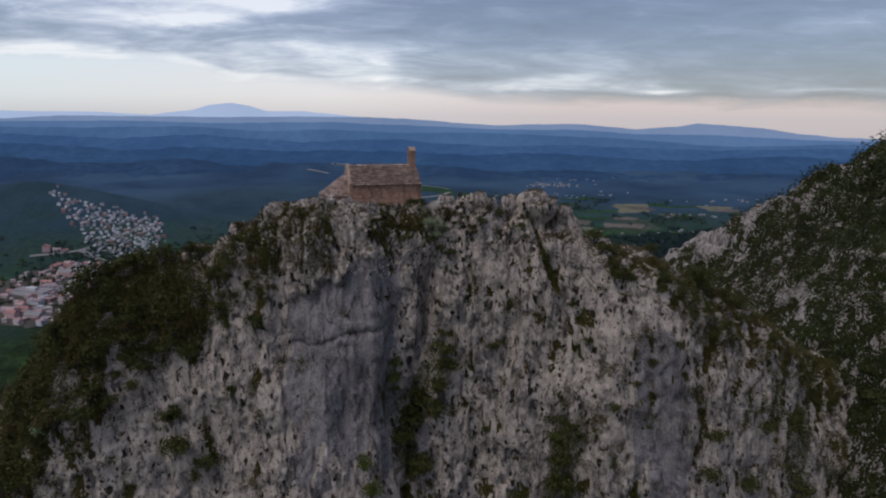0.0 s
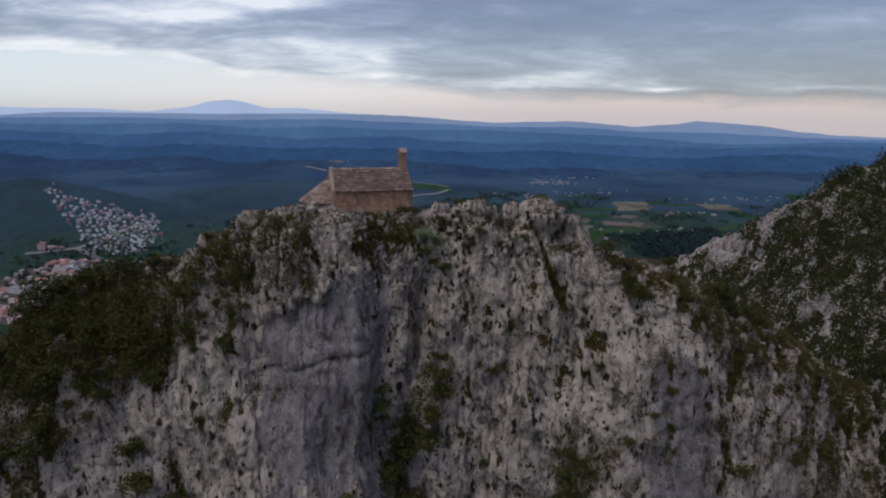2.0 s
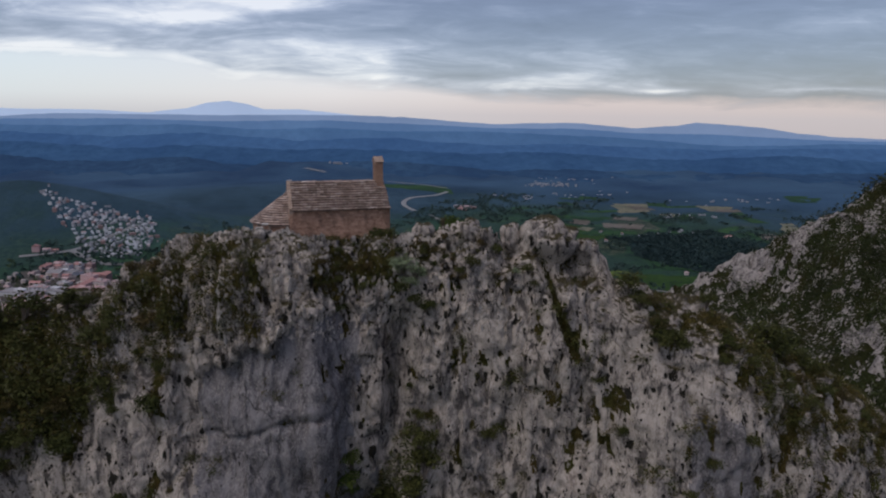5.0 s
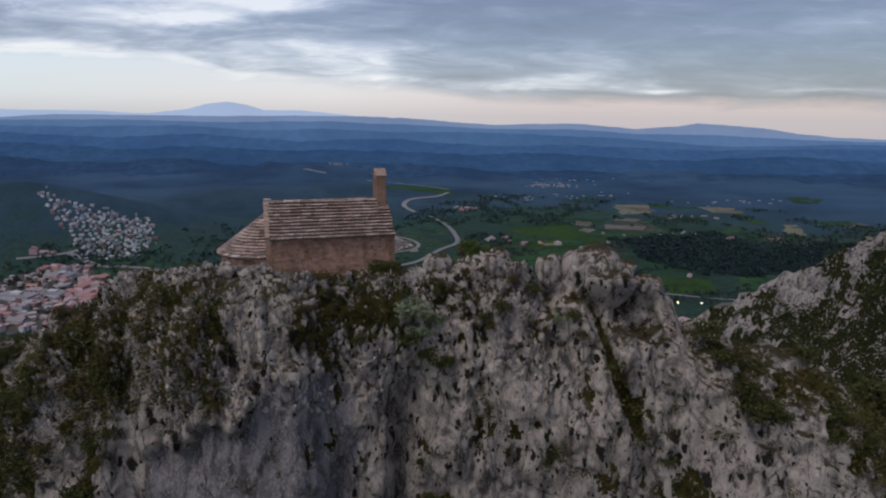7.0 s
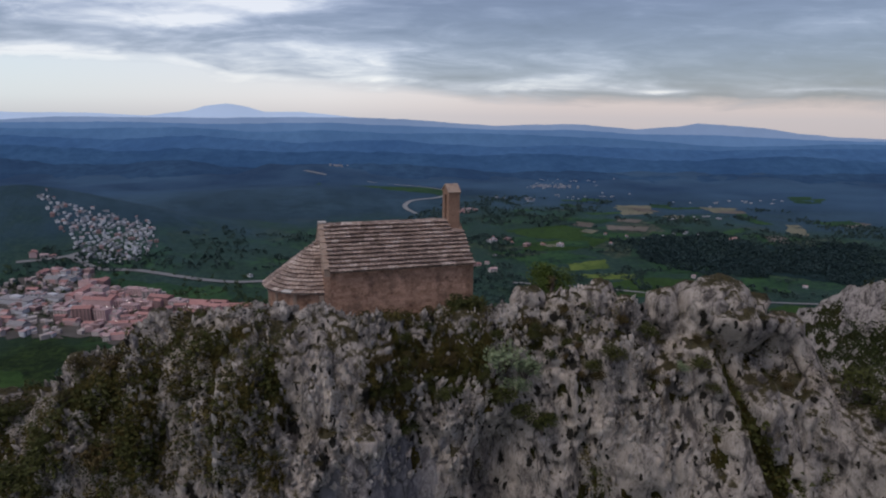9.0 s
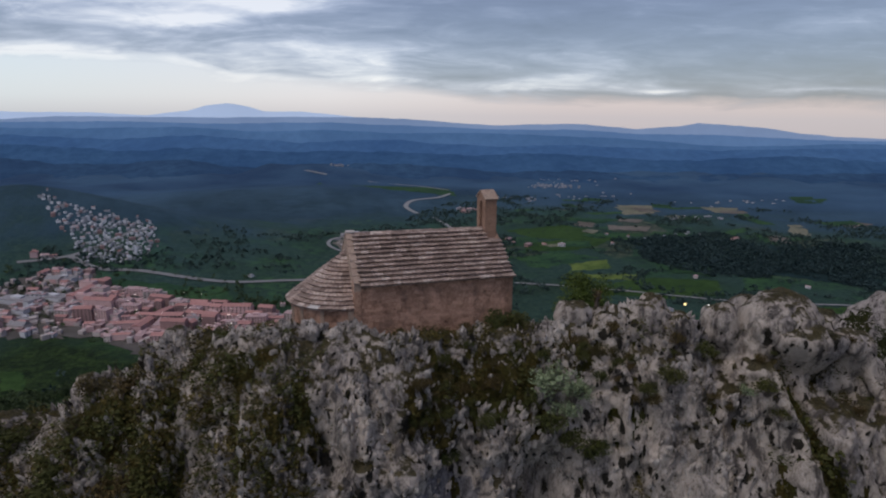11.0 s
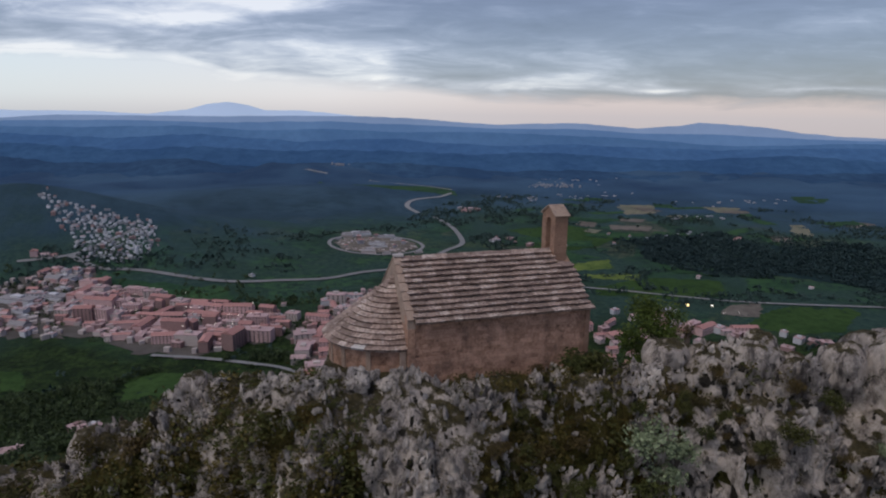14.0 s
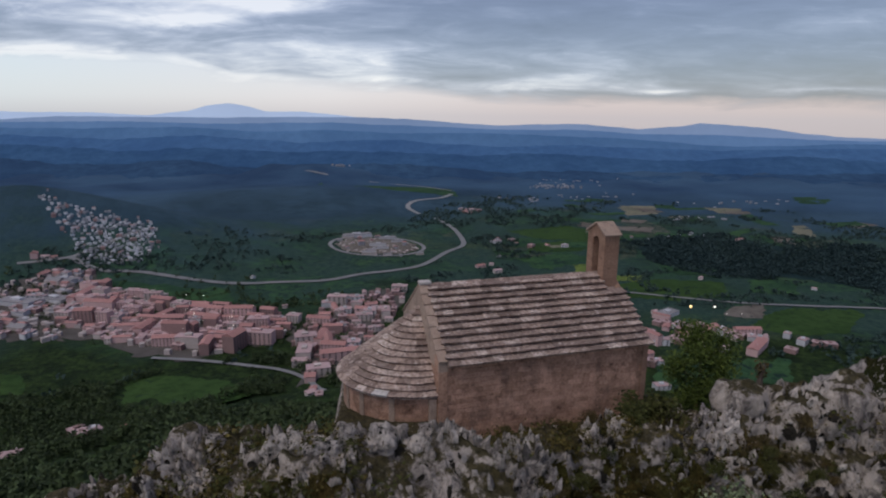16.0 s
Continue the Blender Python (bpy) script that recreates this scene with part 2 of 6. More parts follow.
def slab_stone(n, s, at):
    rnd = n.add("ShaderNodeObjectInfo").outputs["Random"]
    geo = n.add("ShaderNodeNewGeometry")
    pick = n.math("FRACT", n.math("ADD", rnd, geo.outputs["Random Per Island"]))
    tone = n.ramp(pick, [(0.0, (0.190, 0.138, 0.118)), (0.45, (0.345, 0.255, 0.215)), (0.78, (0.450, 0.338, 0.284)), (0.93, (0.530, 0.418, 0.360)), (1.0, (0.610, 0.500, 0.440))])
    grain = n.noise(geo.outputs["Position"], 7.0, 6, 0.7)
    tone = n.mix(n.ramp(grain, [(0.40, 0.8), (0.56, 0.0)]), tone, (0.133, 0.088, 0.069))
    lichen = n.noise(geo.outputs["Position"], 2.2, 5, 0.65)
    tone = n.mix(n.ramp(lichen, [(0.57, 0.0), (0.70, 0.35)]), tone, (0.500, 0.408, 0.352))
    spot = n.noise(geo.outputs["Position"], 4.6, 4, 0.6)
    tone = n.mix(n.ramp(spot, [(0.60, 0.0), (0.66, 0.7)]), tone, (0.62, 0.52, 0.46))
    tone = n.mix(n.ramp(lichen, [(0.32, 0.6), (0.44, 0.0)]), tone, (0.173, 0.120, 0.097))
    set_surface(n, s, tone, 0.9, grain, 0.6, 0.03)


def rubble(low, high, dark):
    """Weathered masonry: the tone wanders over the whole wall, a little from stone to stone."""
    def build(n, s, at):
        rnd = n.add("ShaderNodeObjectInfo").outputs["Random"]
        place = n.add("ShaderNodeNewGeometry").outputs["Position"]
        patch = n.noise(place, 0.8, 5, 0.65)
        lump = n.noise(place, 3.2, 5, 0.65)
        grain = n.noise(place, 14.0, 5, 0.7)
        mixed = n.math("ADD", n.math("MULTIPLY", patch, 0.75), n.math("ADD", n.math("MULTIPLY", rnd, 0.30), n.math("MULTIPLY", lump, 0.52)))
        tone = n.mix(n.ramp(mixed, [(0.52, 0.0), (1.02, 1.0)]), low, high)
        tone = n.mix(n.ramp(lump, [(0.30, 0.75), (0.40, 0.0)]), tone, dark)
        tone = n.mix(n.ramp(lump, [(0.66, 0.0), (0.76, 0.5)]), tone, tuple(c * 1.5 for c in high))
        tone = n.mix(n.ramp(grain, [(0.36, 0.4), (0.58, 0.0)]), tone, dark)
        grey = n.noise(n.stretch(place, (1.0, 1.0, 0.6)), 1.3, 6, 0.7)
        tone = n.mix(n.ramp(grey, [(0.53, 0.0), (0.66, 0.55)]), tone, tuple(0.62 * (0.6 * c + 0.4 * low[1]) for c in low))
        set_surface(n, s, tone, 0.95, n.math("ADD", lump, n.math("MULTIPLY", grain, 0.5)), 0.7, 0.04)
    return build


wall_stone = rubble((0.262, 0.146, 0.098), (0.600, 0.362, 0.258), (0.075, 0.044, 0.031))
mortar = rubble((0.250, 0.140, 0.094), (0.500, 0.300, 0.214), (0.068, 0.040, 0.029))
ashlar = rubble((0.244, 0.142, 0.097), (0.359, 0.221, 0.156), (0.114, 0.067, 0.046))
pale_stone = rubble((0.302, 0.211, 0.161), (0.426, 0.319, 0.253), (0.156, 0.103, 0.074))


def foliage(dark, light, warm, patch=0.0):
    """Leaves; patch: how many times a metre the tone changes from crown to crown."""
    def build(n, s, at):
        rnd = n.add("ShaderNodeObjectInfo").outputs["Random"]
        isl = n.add("ShaderNodeNewGeometry").outputs["Random Per Island"]
        tone = n.mix(isl, dark, light)
        tone = n.mix(n.math("MULTIPLY", rnd, 0.6), tone, warm)
        if patch:
            crown = n.noise(n.add("ShaderNodeNewGeometry").outputs["Position"], patch, 4, 0.6)
            tone = n.mix(n.ramp(crown, [(0.36, 0.0), (0.64, 1.0)]), n.mix(0.55, tone, tuple(c * 0.6 for c in dark)), n.mix(0.45, tone, tuple(c * 1.5 for c in light)))
        set_surface(n, s, tone, 0.75, spec=0.2)
    return build


def bark(n, s, at):
    grain = n.noise(n.stretch(at, (6, 6, 1.5)), 3.0, 4, 0.6)
    set_surface(n, s, n.mix(grain, (0.06, 0.045, 0.035), (0.15, 0.12, 0.10)), 0.95, grain, 0.6, 0.02)


def valley_floor(n, s, at):
    """The whole valley: woods and fields, distance haze painted into colour and glow."""
    woods = n.noise(at, 0.0042, 6, 0.62, 0.3)
    fields = n.add("ShaderNodeTexVoronoi", {"Vector": at, "Scale": 0.0085}).outputs[1]
    pick = n.add("ShaderNodeSeparateXYZ", {0: fields}).outputs[0]
    grass = n.ramp(pick, [(0.0, (0.030, 0.060, 0.038)), (0.4, (0.038, 0.086, 0.042)), (0.7, (0.048, 0.104, 0.044)), (0.9, (0.068, 0.088, 0.051)), (1.0, (0.128, 0.117, 0.086))])
    grass = n.mix(n.ramp(n.noise(at, 0.05, 6, 0.7), [(0.4, 0.0), (0.6, 1.0)]), grass, (0.025, 0.049, 0.036))
    canopy = n.noise(at, 0.09, 4, 0.7)
    trees = n.mix(n.ramp(canopy, [(0.35, 0.0), (0.65, 1.0)]), (0.019, 0.041, 0.036), (0.041, 0.072, 0.055))
    speck = n.noise(at, 0.035, 6, 0.8)
    grass = n.mix(n.ramp(speck, [(0.50, 0.0), (0.58, 0.8)]), grass, (0.017, 0.031, 0.028))
    near = n.mix(n.ramp(woods, [(0.46, 1.0), (0.54, 0.0)]), grass, trees)
    # the rough slopes close below the rock
    slope = n.mix(n.ramp(n.noise(at, 0.03, 6, 0.7), [(0.42, 0.0), (0.58, 1.0)]), (0.015, 0.026, 0.011), (0.032, 0.054, 0.017))
    slope = n.mix(n.ramp(n.noise(at, 0.12, 5, 0.75), [(0.4, 0.7), (0.56, 0.0)]), slope, (0.008, 0.014, 0.008))
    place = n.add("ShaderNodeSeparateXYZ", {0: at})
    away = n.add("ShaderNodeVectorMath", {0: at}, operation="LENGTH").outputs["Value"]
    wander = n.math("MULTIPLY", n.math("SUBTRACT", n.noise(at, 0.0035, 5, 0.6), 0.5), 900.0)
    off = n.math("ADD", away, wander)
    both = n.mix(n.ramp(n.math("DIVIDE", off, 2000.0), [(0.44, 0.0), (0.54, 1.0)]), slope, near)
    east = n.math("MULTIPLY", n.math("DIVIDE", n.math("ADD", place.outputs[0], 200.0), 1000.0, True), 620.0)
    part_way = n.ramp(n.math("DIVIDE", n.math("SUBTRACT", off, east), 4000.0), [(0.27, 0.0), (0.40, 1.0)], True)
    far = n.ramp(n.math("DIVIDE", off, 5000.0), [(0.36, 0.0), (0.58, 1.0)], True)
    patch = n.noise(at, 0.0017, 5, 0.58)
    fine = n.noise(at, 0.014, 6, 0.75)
    # bluer tones farther off: aerial haze put into the base colour
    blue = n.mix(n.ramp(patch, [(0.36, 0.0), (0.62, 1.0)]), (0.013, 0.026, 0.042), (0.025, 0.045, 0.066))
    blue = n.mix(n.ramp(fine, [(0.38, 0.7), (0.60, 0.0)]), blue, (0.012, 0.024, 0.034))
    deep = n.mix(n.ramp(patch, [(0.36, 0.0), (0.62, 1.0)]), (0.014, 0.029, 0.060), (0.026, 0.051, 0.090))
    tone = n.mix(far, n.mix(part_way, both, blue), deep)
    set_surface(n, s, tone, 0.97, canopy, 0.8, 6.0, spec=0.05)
    # the haze's brightness, a glow that grows with distance
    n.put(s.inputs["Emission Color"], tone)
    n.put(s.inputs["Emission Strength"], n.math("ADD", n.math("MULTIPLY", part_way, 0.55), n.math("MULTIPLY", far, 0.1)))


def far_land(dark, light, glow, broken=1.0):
    """Far land, haze painted in tone and glow; broken: how much woods and glades show."""
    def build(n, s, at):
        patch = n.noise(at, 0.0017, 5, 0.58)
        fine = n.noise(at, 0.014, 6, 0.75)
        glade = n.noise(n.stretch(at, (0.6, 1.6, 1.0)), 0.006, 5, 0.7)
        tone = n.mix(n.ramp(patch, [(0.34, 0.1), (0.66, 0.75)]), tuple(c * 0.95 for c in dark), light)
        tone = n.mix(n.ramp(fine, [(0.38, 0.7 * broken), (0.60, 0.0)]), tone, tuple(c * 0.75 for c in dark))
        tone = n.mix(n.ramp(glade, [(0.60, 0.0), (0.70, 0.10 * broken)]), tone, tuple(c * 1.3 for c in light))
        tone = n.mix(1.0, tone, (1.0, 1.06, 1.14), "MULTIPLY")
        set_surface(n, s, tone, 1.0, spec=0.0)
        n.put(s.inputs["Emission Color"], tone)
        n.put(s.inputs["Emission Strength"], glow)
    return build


def plain(colour, rough=0.9, vary=0.25, scale=0.4):
    def build(n, s, at):
        tone = n.mix(n.noise(at, scale, 4, 0.6), tuple(c * (1 - vary) for c in colour), tuple(min(1, c * (1 + vary)) for c in colour))
        rnd = n.add("ShaderNodeObjectInfo").outputs["Random"]
        tone = n.mix(n.math("MULTIPLY", rnd, 0.45), tone, tuple(c * 0.55 for c in colour))
        set_surface(n, s, tone, rough)
    return build


def lamp_glass(colour, power):
    def build(n, s, at):
        set_surface(n, s, colour, 0.3)
        n.put(s.inputs["Emission Color"], (*colour, 1))
        n.put(s.inputs["Emission Strength"], power)
    return build


ROCK = material("limestone", limestone(0.825, (0.020, 0.019, 0.008), (0.090, 0.072, 0.030)))
PALE_ROCK = material("pale_limestone", limestone(0.98, (0.021, 0.019, 0.007), (0.095, 0.072, 0.028), 1.0, (0.300, 0.258, 0.228), (0.590, 0.515, 0.455)))
MAUVE_ROCK = material("stained_limestone", limestone(0.95, (0.019, 0.019, 0.008), (0.089, 0.072, 0.030), 0.35, (0.108, 0.099, 0.104), (0.235, 0.214, 0.217)))
TURF_ROCK = material("turfed_limestone", limestone(0.96, (0.014, 0.022, 0.008), (0.056, 0.064, 0.024), 1.0, (0.150, 0.130, 0.118), (0.335, 0.292, 0.265)))
HEATH = material("heath_ground", heath_ground((0.017, 0.015, 0.005), (0.100, 0.068, 0.021), (0.066, 0.064, 0.016)))
HILL_HEATH = material("hill_heath_ground", heath_ground((0.010, 0.013, 0.005), (0.040, 0.036, 0.013), (0.031, 0.039, 0.012)))
SLAB = material("roof_slab_stone", slab_stone)
STONE = material("rubble_stone", wall_stone)
MORTAR = material("mortar", mortar)
ASHLAR = material("ashlar", ashlar)
PALE = material("pale_stone", pale_stone)
WHITE_STONE = material("white_stone", rubble((0.46, 0.41, 0.385), (0.62, 0.57, 0.54), (0.25, 0.22, 0.2)))
OAK = material("holm_oak_leaf", foliage((0.019, 0.023, 0.006), (0.072, 0.080, 0.019), (0.066, 0.062, 0.016)))
HILL_LEAF = material("hill_scrub_leaf", foliage((0.011, 0.016, 0.005), (0.044, 0.054, 0.016), (0.038, 0.042, 0.013), 0.12))
OLIVE = material("olive_heath_leaf", foliage((0.030, 0.025, 0.006), (0.116, 0.092, 0.023), (0.116, 0.070, 0.017)))
SCRUB = material("scrub_leaf", foliage((0.025, 0.023, 0.008), (0.101, 0.079, 0.027), (0.088, 0.054, 0.019)))
FRESH = material("fresh_leaf", foliage((0.028, 0.045, 0.008), (0.090, 0.112, 0.022), (0.085, 0.092, 0.020)))
GREY_LEAF = material("grey_green_leaf", foliage((0.084, 0.112, 0.057), (0.273, 0.314, 0.180), (0.210, 0.246, 0.133)))
# VALLEY_WOODS and DARK_WOODS: haze blue mixed into the leaf colour
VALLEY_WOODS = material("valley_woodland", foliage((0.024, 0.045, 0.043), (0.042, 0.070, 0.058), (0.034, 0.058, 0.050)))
WOODS = material("woodland", foliage((0.018, 0.030, 0.012), (0.050, 0.074, 0.026), (0.042, 0.054, 0.020), 0.09))
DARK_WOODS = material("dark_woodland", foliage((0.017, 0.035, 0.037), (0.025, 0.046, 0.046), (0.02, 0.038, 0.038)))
TREE_LEAF = material("tree_leaf", foliage((0.034, 0.054, 0.010), (0.105, 0.142, 0.026), (0.092, 0.116, 0.024)))
BARK = material("bark", bark)
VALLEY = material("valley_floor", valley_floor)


# each range farther off is painted paler and bluer, as haze would
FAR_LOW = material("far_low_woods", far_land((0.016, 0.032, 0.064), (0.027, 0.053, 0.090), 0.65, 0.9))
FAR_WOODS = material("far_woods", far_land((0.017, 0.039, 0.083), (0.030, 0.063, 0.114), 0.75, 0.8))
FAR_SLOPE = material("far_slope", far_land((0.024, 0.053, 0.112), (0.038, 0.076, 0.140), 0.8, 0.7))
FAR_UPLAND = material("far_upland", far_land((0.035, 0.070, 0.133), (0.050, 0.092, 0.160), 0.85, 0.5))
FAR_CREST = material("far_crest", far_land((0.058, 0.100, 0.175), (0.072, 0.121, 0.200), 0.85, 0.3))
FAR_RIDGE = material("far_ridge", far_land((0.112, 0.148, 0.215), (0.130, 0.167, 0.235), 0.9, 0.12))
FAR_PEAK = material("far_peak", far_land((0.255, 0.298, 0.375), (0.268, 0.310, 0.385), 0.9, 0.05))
ROAD = material("road_surface", plain((0.235, 0.23, 0.23), 0.9, 0.3, 0.05))
WALLS = [material("plaster_pink", plain((0.62, 0.415, 0.40))), material("plaster_sand", plain((0.53, 0.45, 0.42))),
         material("plaster_white", plain((0.56, 0.55, 0.57))), material("plaster_brick", plain((0.30, 0.19, 0.18)))]
BRIGHT_WALL = material("plaster_bright", plain((0.74, 0.72, 0.73)))
GREY_WALL = material("plaster_grey", plain((0.33, 0.325, 0.35)))
ROOFS = [material("roof_tile_red", plain((0.42, 0.215, 0.195))), material("roof_tile_rose", plain((0.47, 0.325, 0.32))), material("roof_flat_grey", plain((0.27, 0.25, 0.255)))]
GLASS = material("dark_window", plain((0.05, 0.05, 0.06), 0.3))


def meadow(low, high, trees):
    """Farmland: two tones in broad sweeps, fine tufts, scattered dark trees."""
    def build(n, s, at):
        sweep = n.noise(at, 0.012, 4, 0.6)
        tuft = n.noise(at, 0.07, 6, 0.75)
        copse = n.noise(at, 0.045, 5, 0.75, 0.4)
        tone = n.mix(n.ramp(sweep, [(0.38, 0.0), (0.62, 1.0)]), low, high)
        tone = n.mix(n.ramp(tuft, [(0.40, 0.55), (0.55, 0.0)]), tone, tuple(c * 0.6 for c in low))
        tone = n.mix(n.ramp(copse, [(trees, 0.0), (trees + 0.03, 0.9)]), tone, (0.013, 0.025, 0.024))
        set_surface(n, s, tone, 0.97, tuft, 0.5, 2.0, spec=0.05)
    return build


FIELDS = {"lush": material("field_lush", meadow((0.029, 0.058, 0.018), (0.044, 0.082, 0.024), 0.60)), "wood": material("wood_floor", meadow((0.015, 0.032, 0.034), (0.023, 0.045, 0.046), 0.5)),
          "green": material("field_green", meadow((0.026, 0.060, 0.032), (0.046, 0.098, 0.038), 0.57)), "yellow": material("field_yellow", meadow((0.075, 0.115, 0.032), (0.150, 0.190, 0.050), 0.62)),
          "beige": material("field_beige", meadow((0.149, 0.147, 0.109), (0.218, 0.201, 0.138), 0.60)), "brown": material("field_brown", meadow((0.127, 0.109, 0.092), (0.190, 0.165, 0.144), 0.62))}
TOWN_GROUND = material("town_paving", plain((0.105, 0.092, 0.082), 0.95, 0.7, 0.05))
METAL = material("painted_steel", plain((0.10, 0.10, 0.10), 0.5))
LAMP_WARM = material("lamp_warm", lamp_glass((1.0, 0.72, 0.30), 2.2))
LAMP_WHITE = material("lamp_white", lamp_glass((1.0, 0.92, 0.80), 1.8))

# ---- helpers for building ----


def smooth(a, b, x):
    t = np.clip((x - a) / (b - a), 0, 1)
    return t * t * (3 - 2 * t)


def lattice(i, j, k, seed):
    h = (i * 374761393 + j * 668265263 + k * 2147483647 + seed * 1274126177) & 0xFFFFFFFF
    h = ((h ^ (h >> 13)) * 1274126177) & 0xFFFFFFFF
    h = ((h ^ (h >> 16)) * 2246822519) & 0xFFFFFFFF
    return ((h ^ (h >> 15)) & 0xFFFFFF) / float(0xFFFFFF)


def value_noise(p, seed=0):
    """Smooth noise from -1 to 1 at the rows of p."""
    base = np.floor(p).astype(np.int64)
    f = p - base
    f = f * f * f * (f * (f * 6 - 15) + 10)
    total = np.zeros(len(p))
    for a in (0, 1):
        for b in (0, 1):
            for c in (0, 1):
                w = (f[:, 0] if a else 1 - f[:, 0]) * (f[:, 1] if b else 1 - f[:, 1]) * (f[:, 2] if c else 1 - f[:, 2])
                total += w * lattice(base[:, 0] + a, base[:, 1] + b, base[:, 2] + c, seed)
    return total * 2 - 1


def fractal(p, octaves=4, seed=0, ridged=False, gain=0.5):
    total, amp = np.zeros(len(p)), 1.0
    for o in range(octaves):
        v = value_noise(p * 2.03 ** o + o * 7.31, seed + o)
        total += amp * ((1 - 2 * np.abs(v)) if ridged else v)
        amp *= gain
    return total


def cells(p, seed=0):
    """Distance to the nearest of scattered points, one in each unit cell."""
    base = np.floor(p).astype(np.int64)
    best = np.full(len(p), 9.0)
    for a in (-1, 0, 1):
        for b in (-1, 0, 1):
            for c in (-1, 0, 1):
                i, j, k = base[:, 0] + a, base[:, 1] + b, base[:, 2] + c
                d = (i + lattice(i, j, k, seed) - p[:, 0]) ** 2 + (j + lattice(i, j, k, seed + 1) - p[:, 1]) ** 2 + (k + lattice(i, j, k, seed + 2) - p[:, 2]) ** 2
                best = np.minimum(best, d)
    return np.sqrt(best)


def dome(p, seed=0):
    """Rounded blocks with creases between them."""
    return 0.42 - 1.15 * cells(p, seed) ** 2


def mesh_from(name, verts, faces, mat, shade=False):
    me = bpy.data.meshes.new(name)
    verts, faces = np.asarray(verts, dtype=np.float32), np.asarray(faces, dtype=np.int32)
    me.vertices.add(len(verts))
    me.vertices.foreach_set("co", verts.ravel())
    me.loops.add(faces.size)
    me.loops.foreach_set("vertex_index", faces.ravel())
    me.polygons.add(len(faces))
    me.polygons.foreach_set("loop_start", np.arange(0, faces.size, faces.shape[1], dtype=np.int32))
    me.polygons.foreach_set("use_smooth", np.full(len(faces), shade, dtype=bool))
    me.update(calc_edges=True)
    me.materials.append(mat)
    return me


def grid_faces(rows, cols):
    i = np.arange(rows * cols).reshape(rows, cols)
    return np.stack([i[:-1, :-1], i[1:, :-1], i[1:, 1:], i[:-1, 1:]], -1).reshape(-1, 4)


def part(name, bm, mat, parent, label=""):
    """One mesh object under a thing or a part, from a bmesh or a ready mesh."""
    if isinstance(bm, bmesh.types.BMesh):
        me = bpy.data.meshes.new(name)
        bm.to_mesh(me)
        bm.free()
        me.materials.append(mat)
    else:
        me = bm
    ob = new(name, me)
    ob.parent = parent
    if label:
        tagged(ob, label)
    return ob


def box(bm, x0, x1, y0, y1, z0, z1, bevel=0.0):
    made = bmesh.ops.create_cube(bm, size=1.0, matrix=Matrix.Translation(((x0 + x1) / 2, (y0 + y1) / 2, (z0 + z1) / 2)) @ Matrix.Diagonal((x1 - x0, y1 - y0, z1 - z0, 1)))
    if bevel:
        edges = list({e for v in made["verts"] for e in v.link_edges})
        bmesh.ops.bevel(bm, geom=edges, offset=bevel, segments=1, affect="EDGES")
    return made


def prism(bm, outline, axis, a, b):
    """A solid between a and b along an axis, from an outline in the other two."""
    def at(p, q, w):
        return (w, p, q) if axis == "x" else (p, w, q) if axis == "y" else (p, q, w)
    low = [bm.verts.new(at(p, q, a)) for p, q in outline]
    top = [bm.verts.new(at(p, q, b)) for p, q in outline]
    bm.faces.new(low)
    bm.faces.new(list(reversed(top)))
    for i in range(len(outline)):
        j = (i + 1) % len(outline)
        bm.faces.new((low[j], low[i], top[i], top[j]))
    bmesh.ops.recalc_face_normals(bm, faces=bm.faces[:])


# ---- the rock: crest line and cliff face ----
CREST_X = (-62, -45, -40, -36, -31, -28, -22, -16, -14.5, -13, -11.2, -10.2, -9.6, -8.8, -4.4, 0, 1.1, 4.7, 8.6, 9.7, 13.5, 14.8, 16, 16.8, 18, 18.8, 19.6, 20.4, 22, 22.9, 24.2, 25, 26, 28, 30, 33, 36, 40, 43, 50, 57, 60, 66)
CREST_Y = (10, 8, 6.9, 6, 5, 5, 5, 4, 3, 2, 1, 0.3, 0.5, 0.8, -2.0, -2.2, -3.4, -2.6, -3.1, -3.3, -3.2, -3.9, -4.6, -4.8, -5, -5.2, -5.4, -5.6, -6.2, -6.5, -7.3, -7.8, -8.5, -9.2, -10, -11, -12, -11.4, -11, -11, -10, -9.7, -9)
CREST_Z = (-36, -25, -23, -17, -9.2, -7.6, -5.7, -4.4, -3.4, -1.5, -0.9, -1.1, 0.2, 1.0, 1.7, 1.35, 1.2, 0.8, 0.6, 1.0, 1.1, 1.5, 1.2, 0.3, 0.6, 1.1, 1.2, 1.6, 1.3, 0.2, 0.5, -0.6, -1.9, -2.7, -3.2, -4.3, -6.0, -8.9, -9.7, -13.2, -17.5, -20, -22)


def crest(x):
    return np.interp(x, CREST_X, CREST_Y), np.interp(x, CREST_X, CREST_Z)


def face_y(x, h):
    """Front of the cliff at x, h metres below the crest."""
    k = np.interp(x, (-40, 0, 4, 12, 18, 26, 60), (1.0, 1.0, 0.55, 0.55, 0.72, 1.1, 1.0))
    return np.interp(x, CREST_X, CREST_Y) - k * (3.2 * (1 - np.exp(-h / 2.2)) + 0.16 * h)


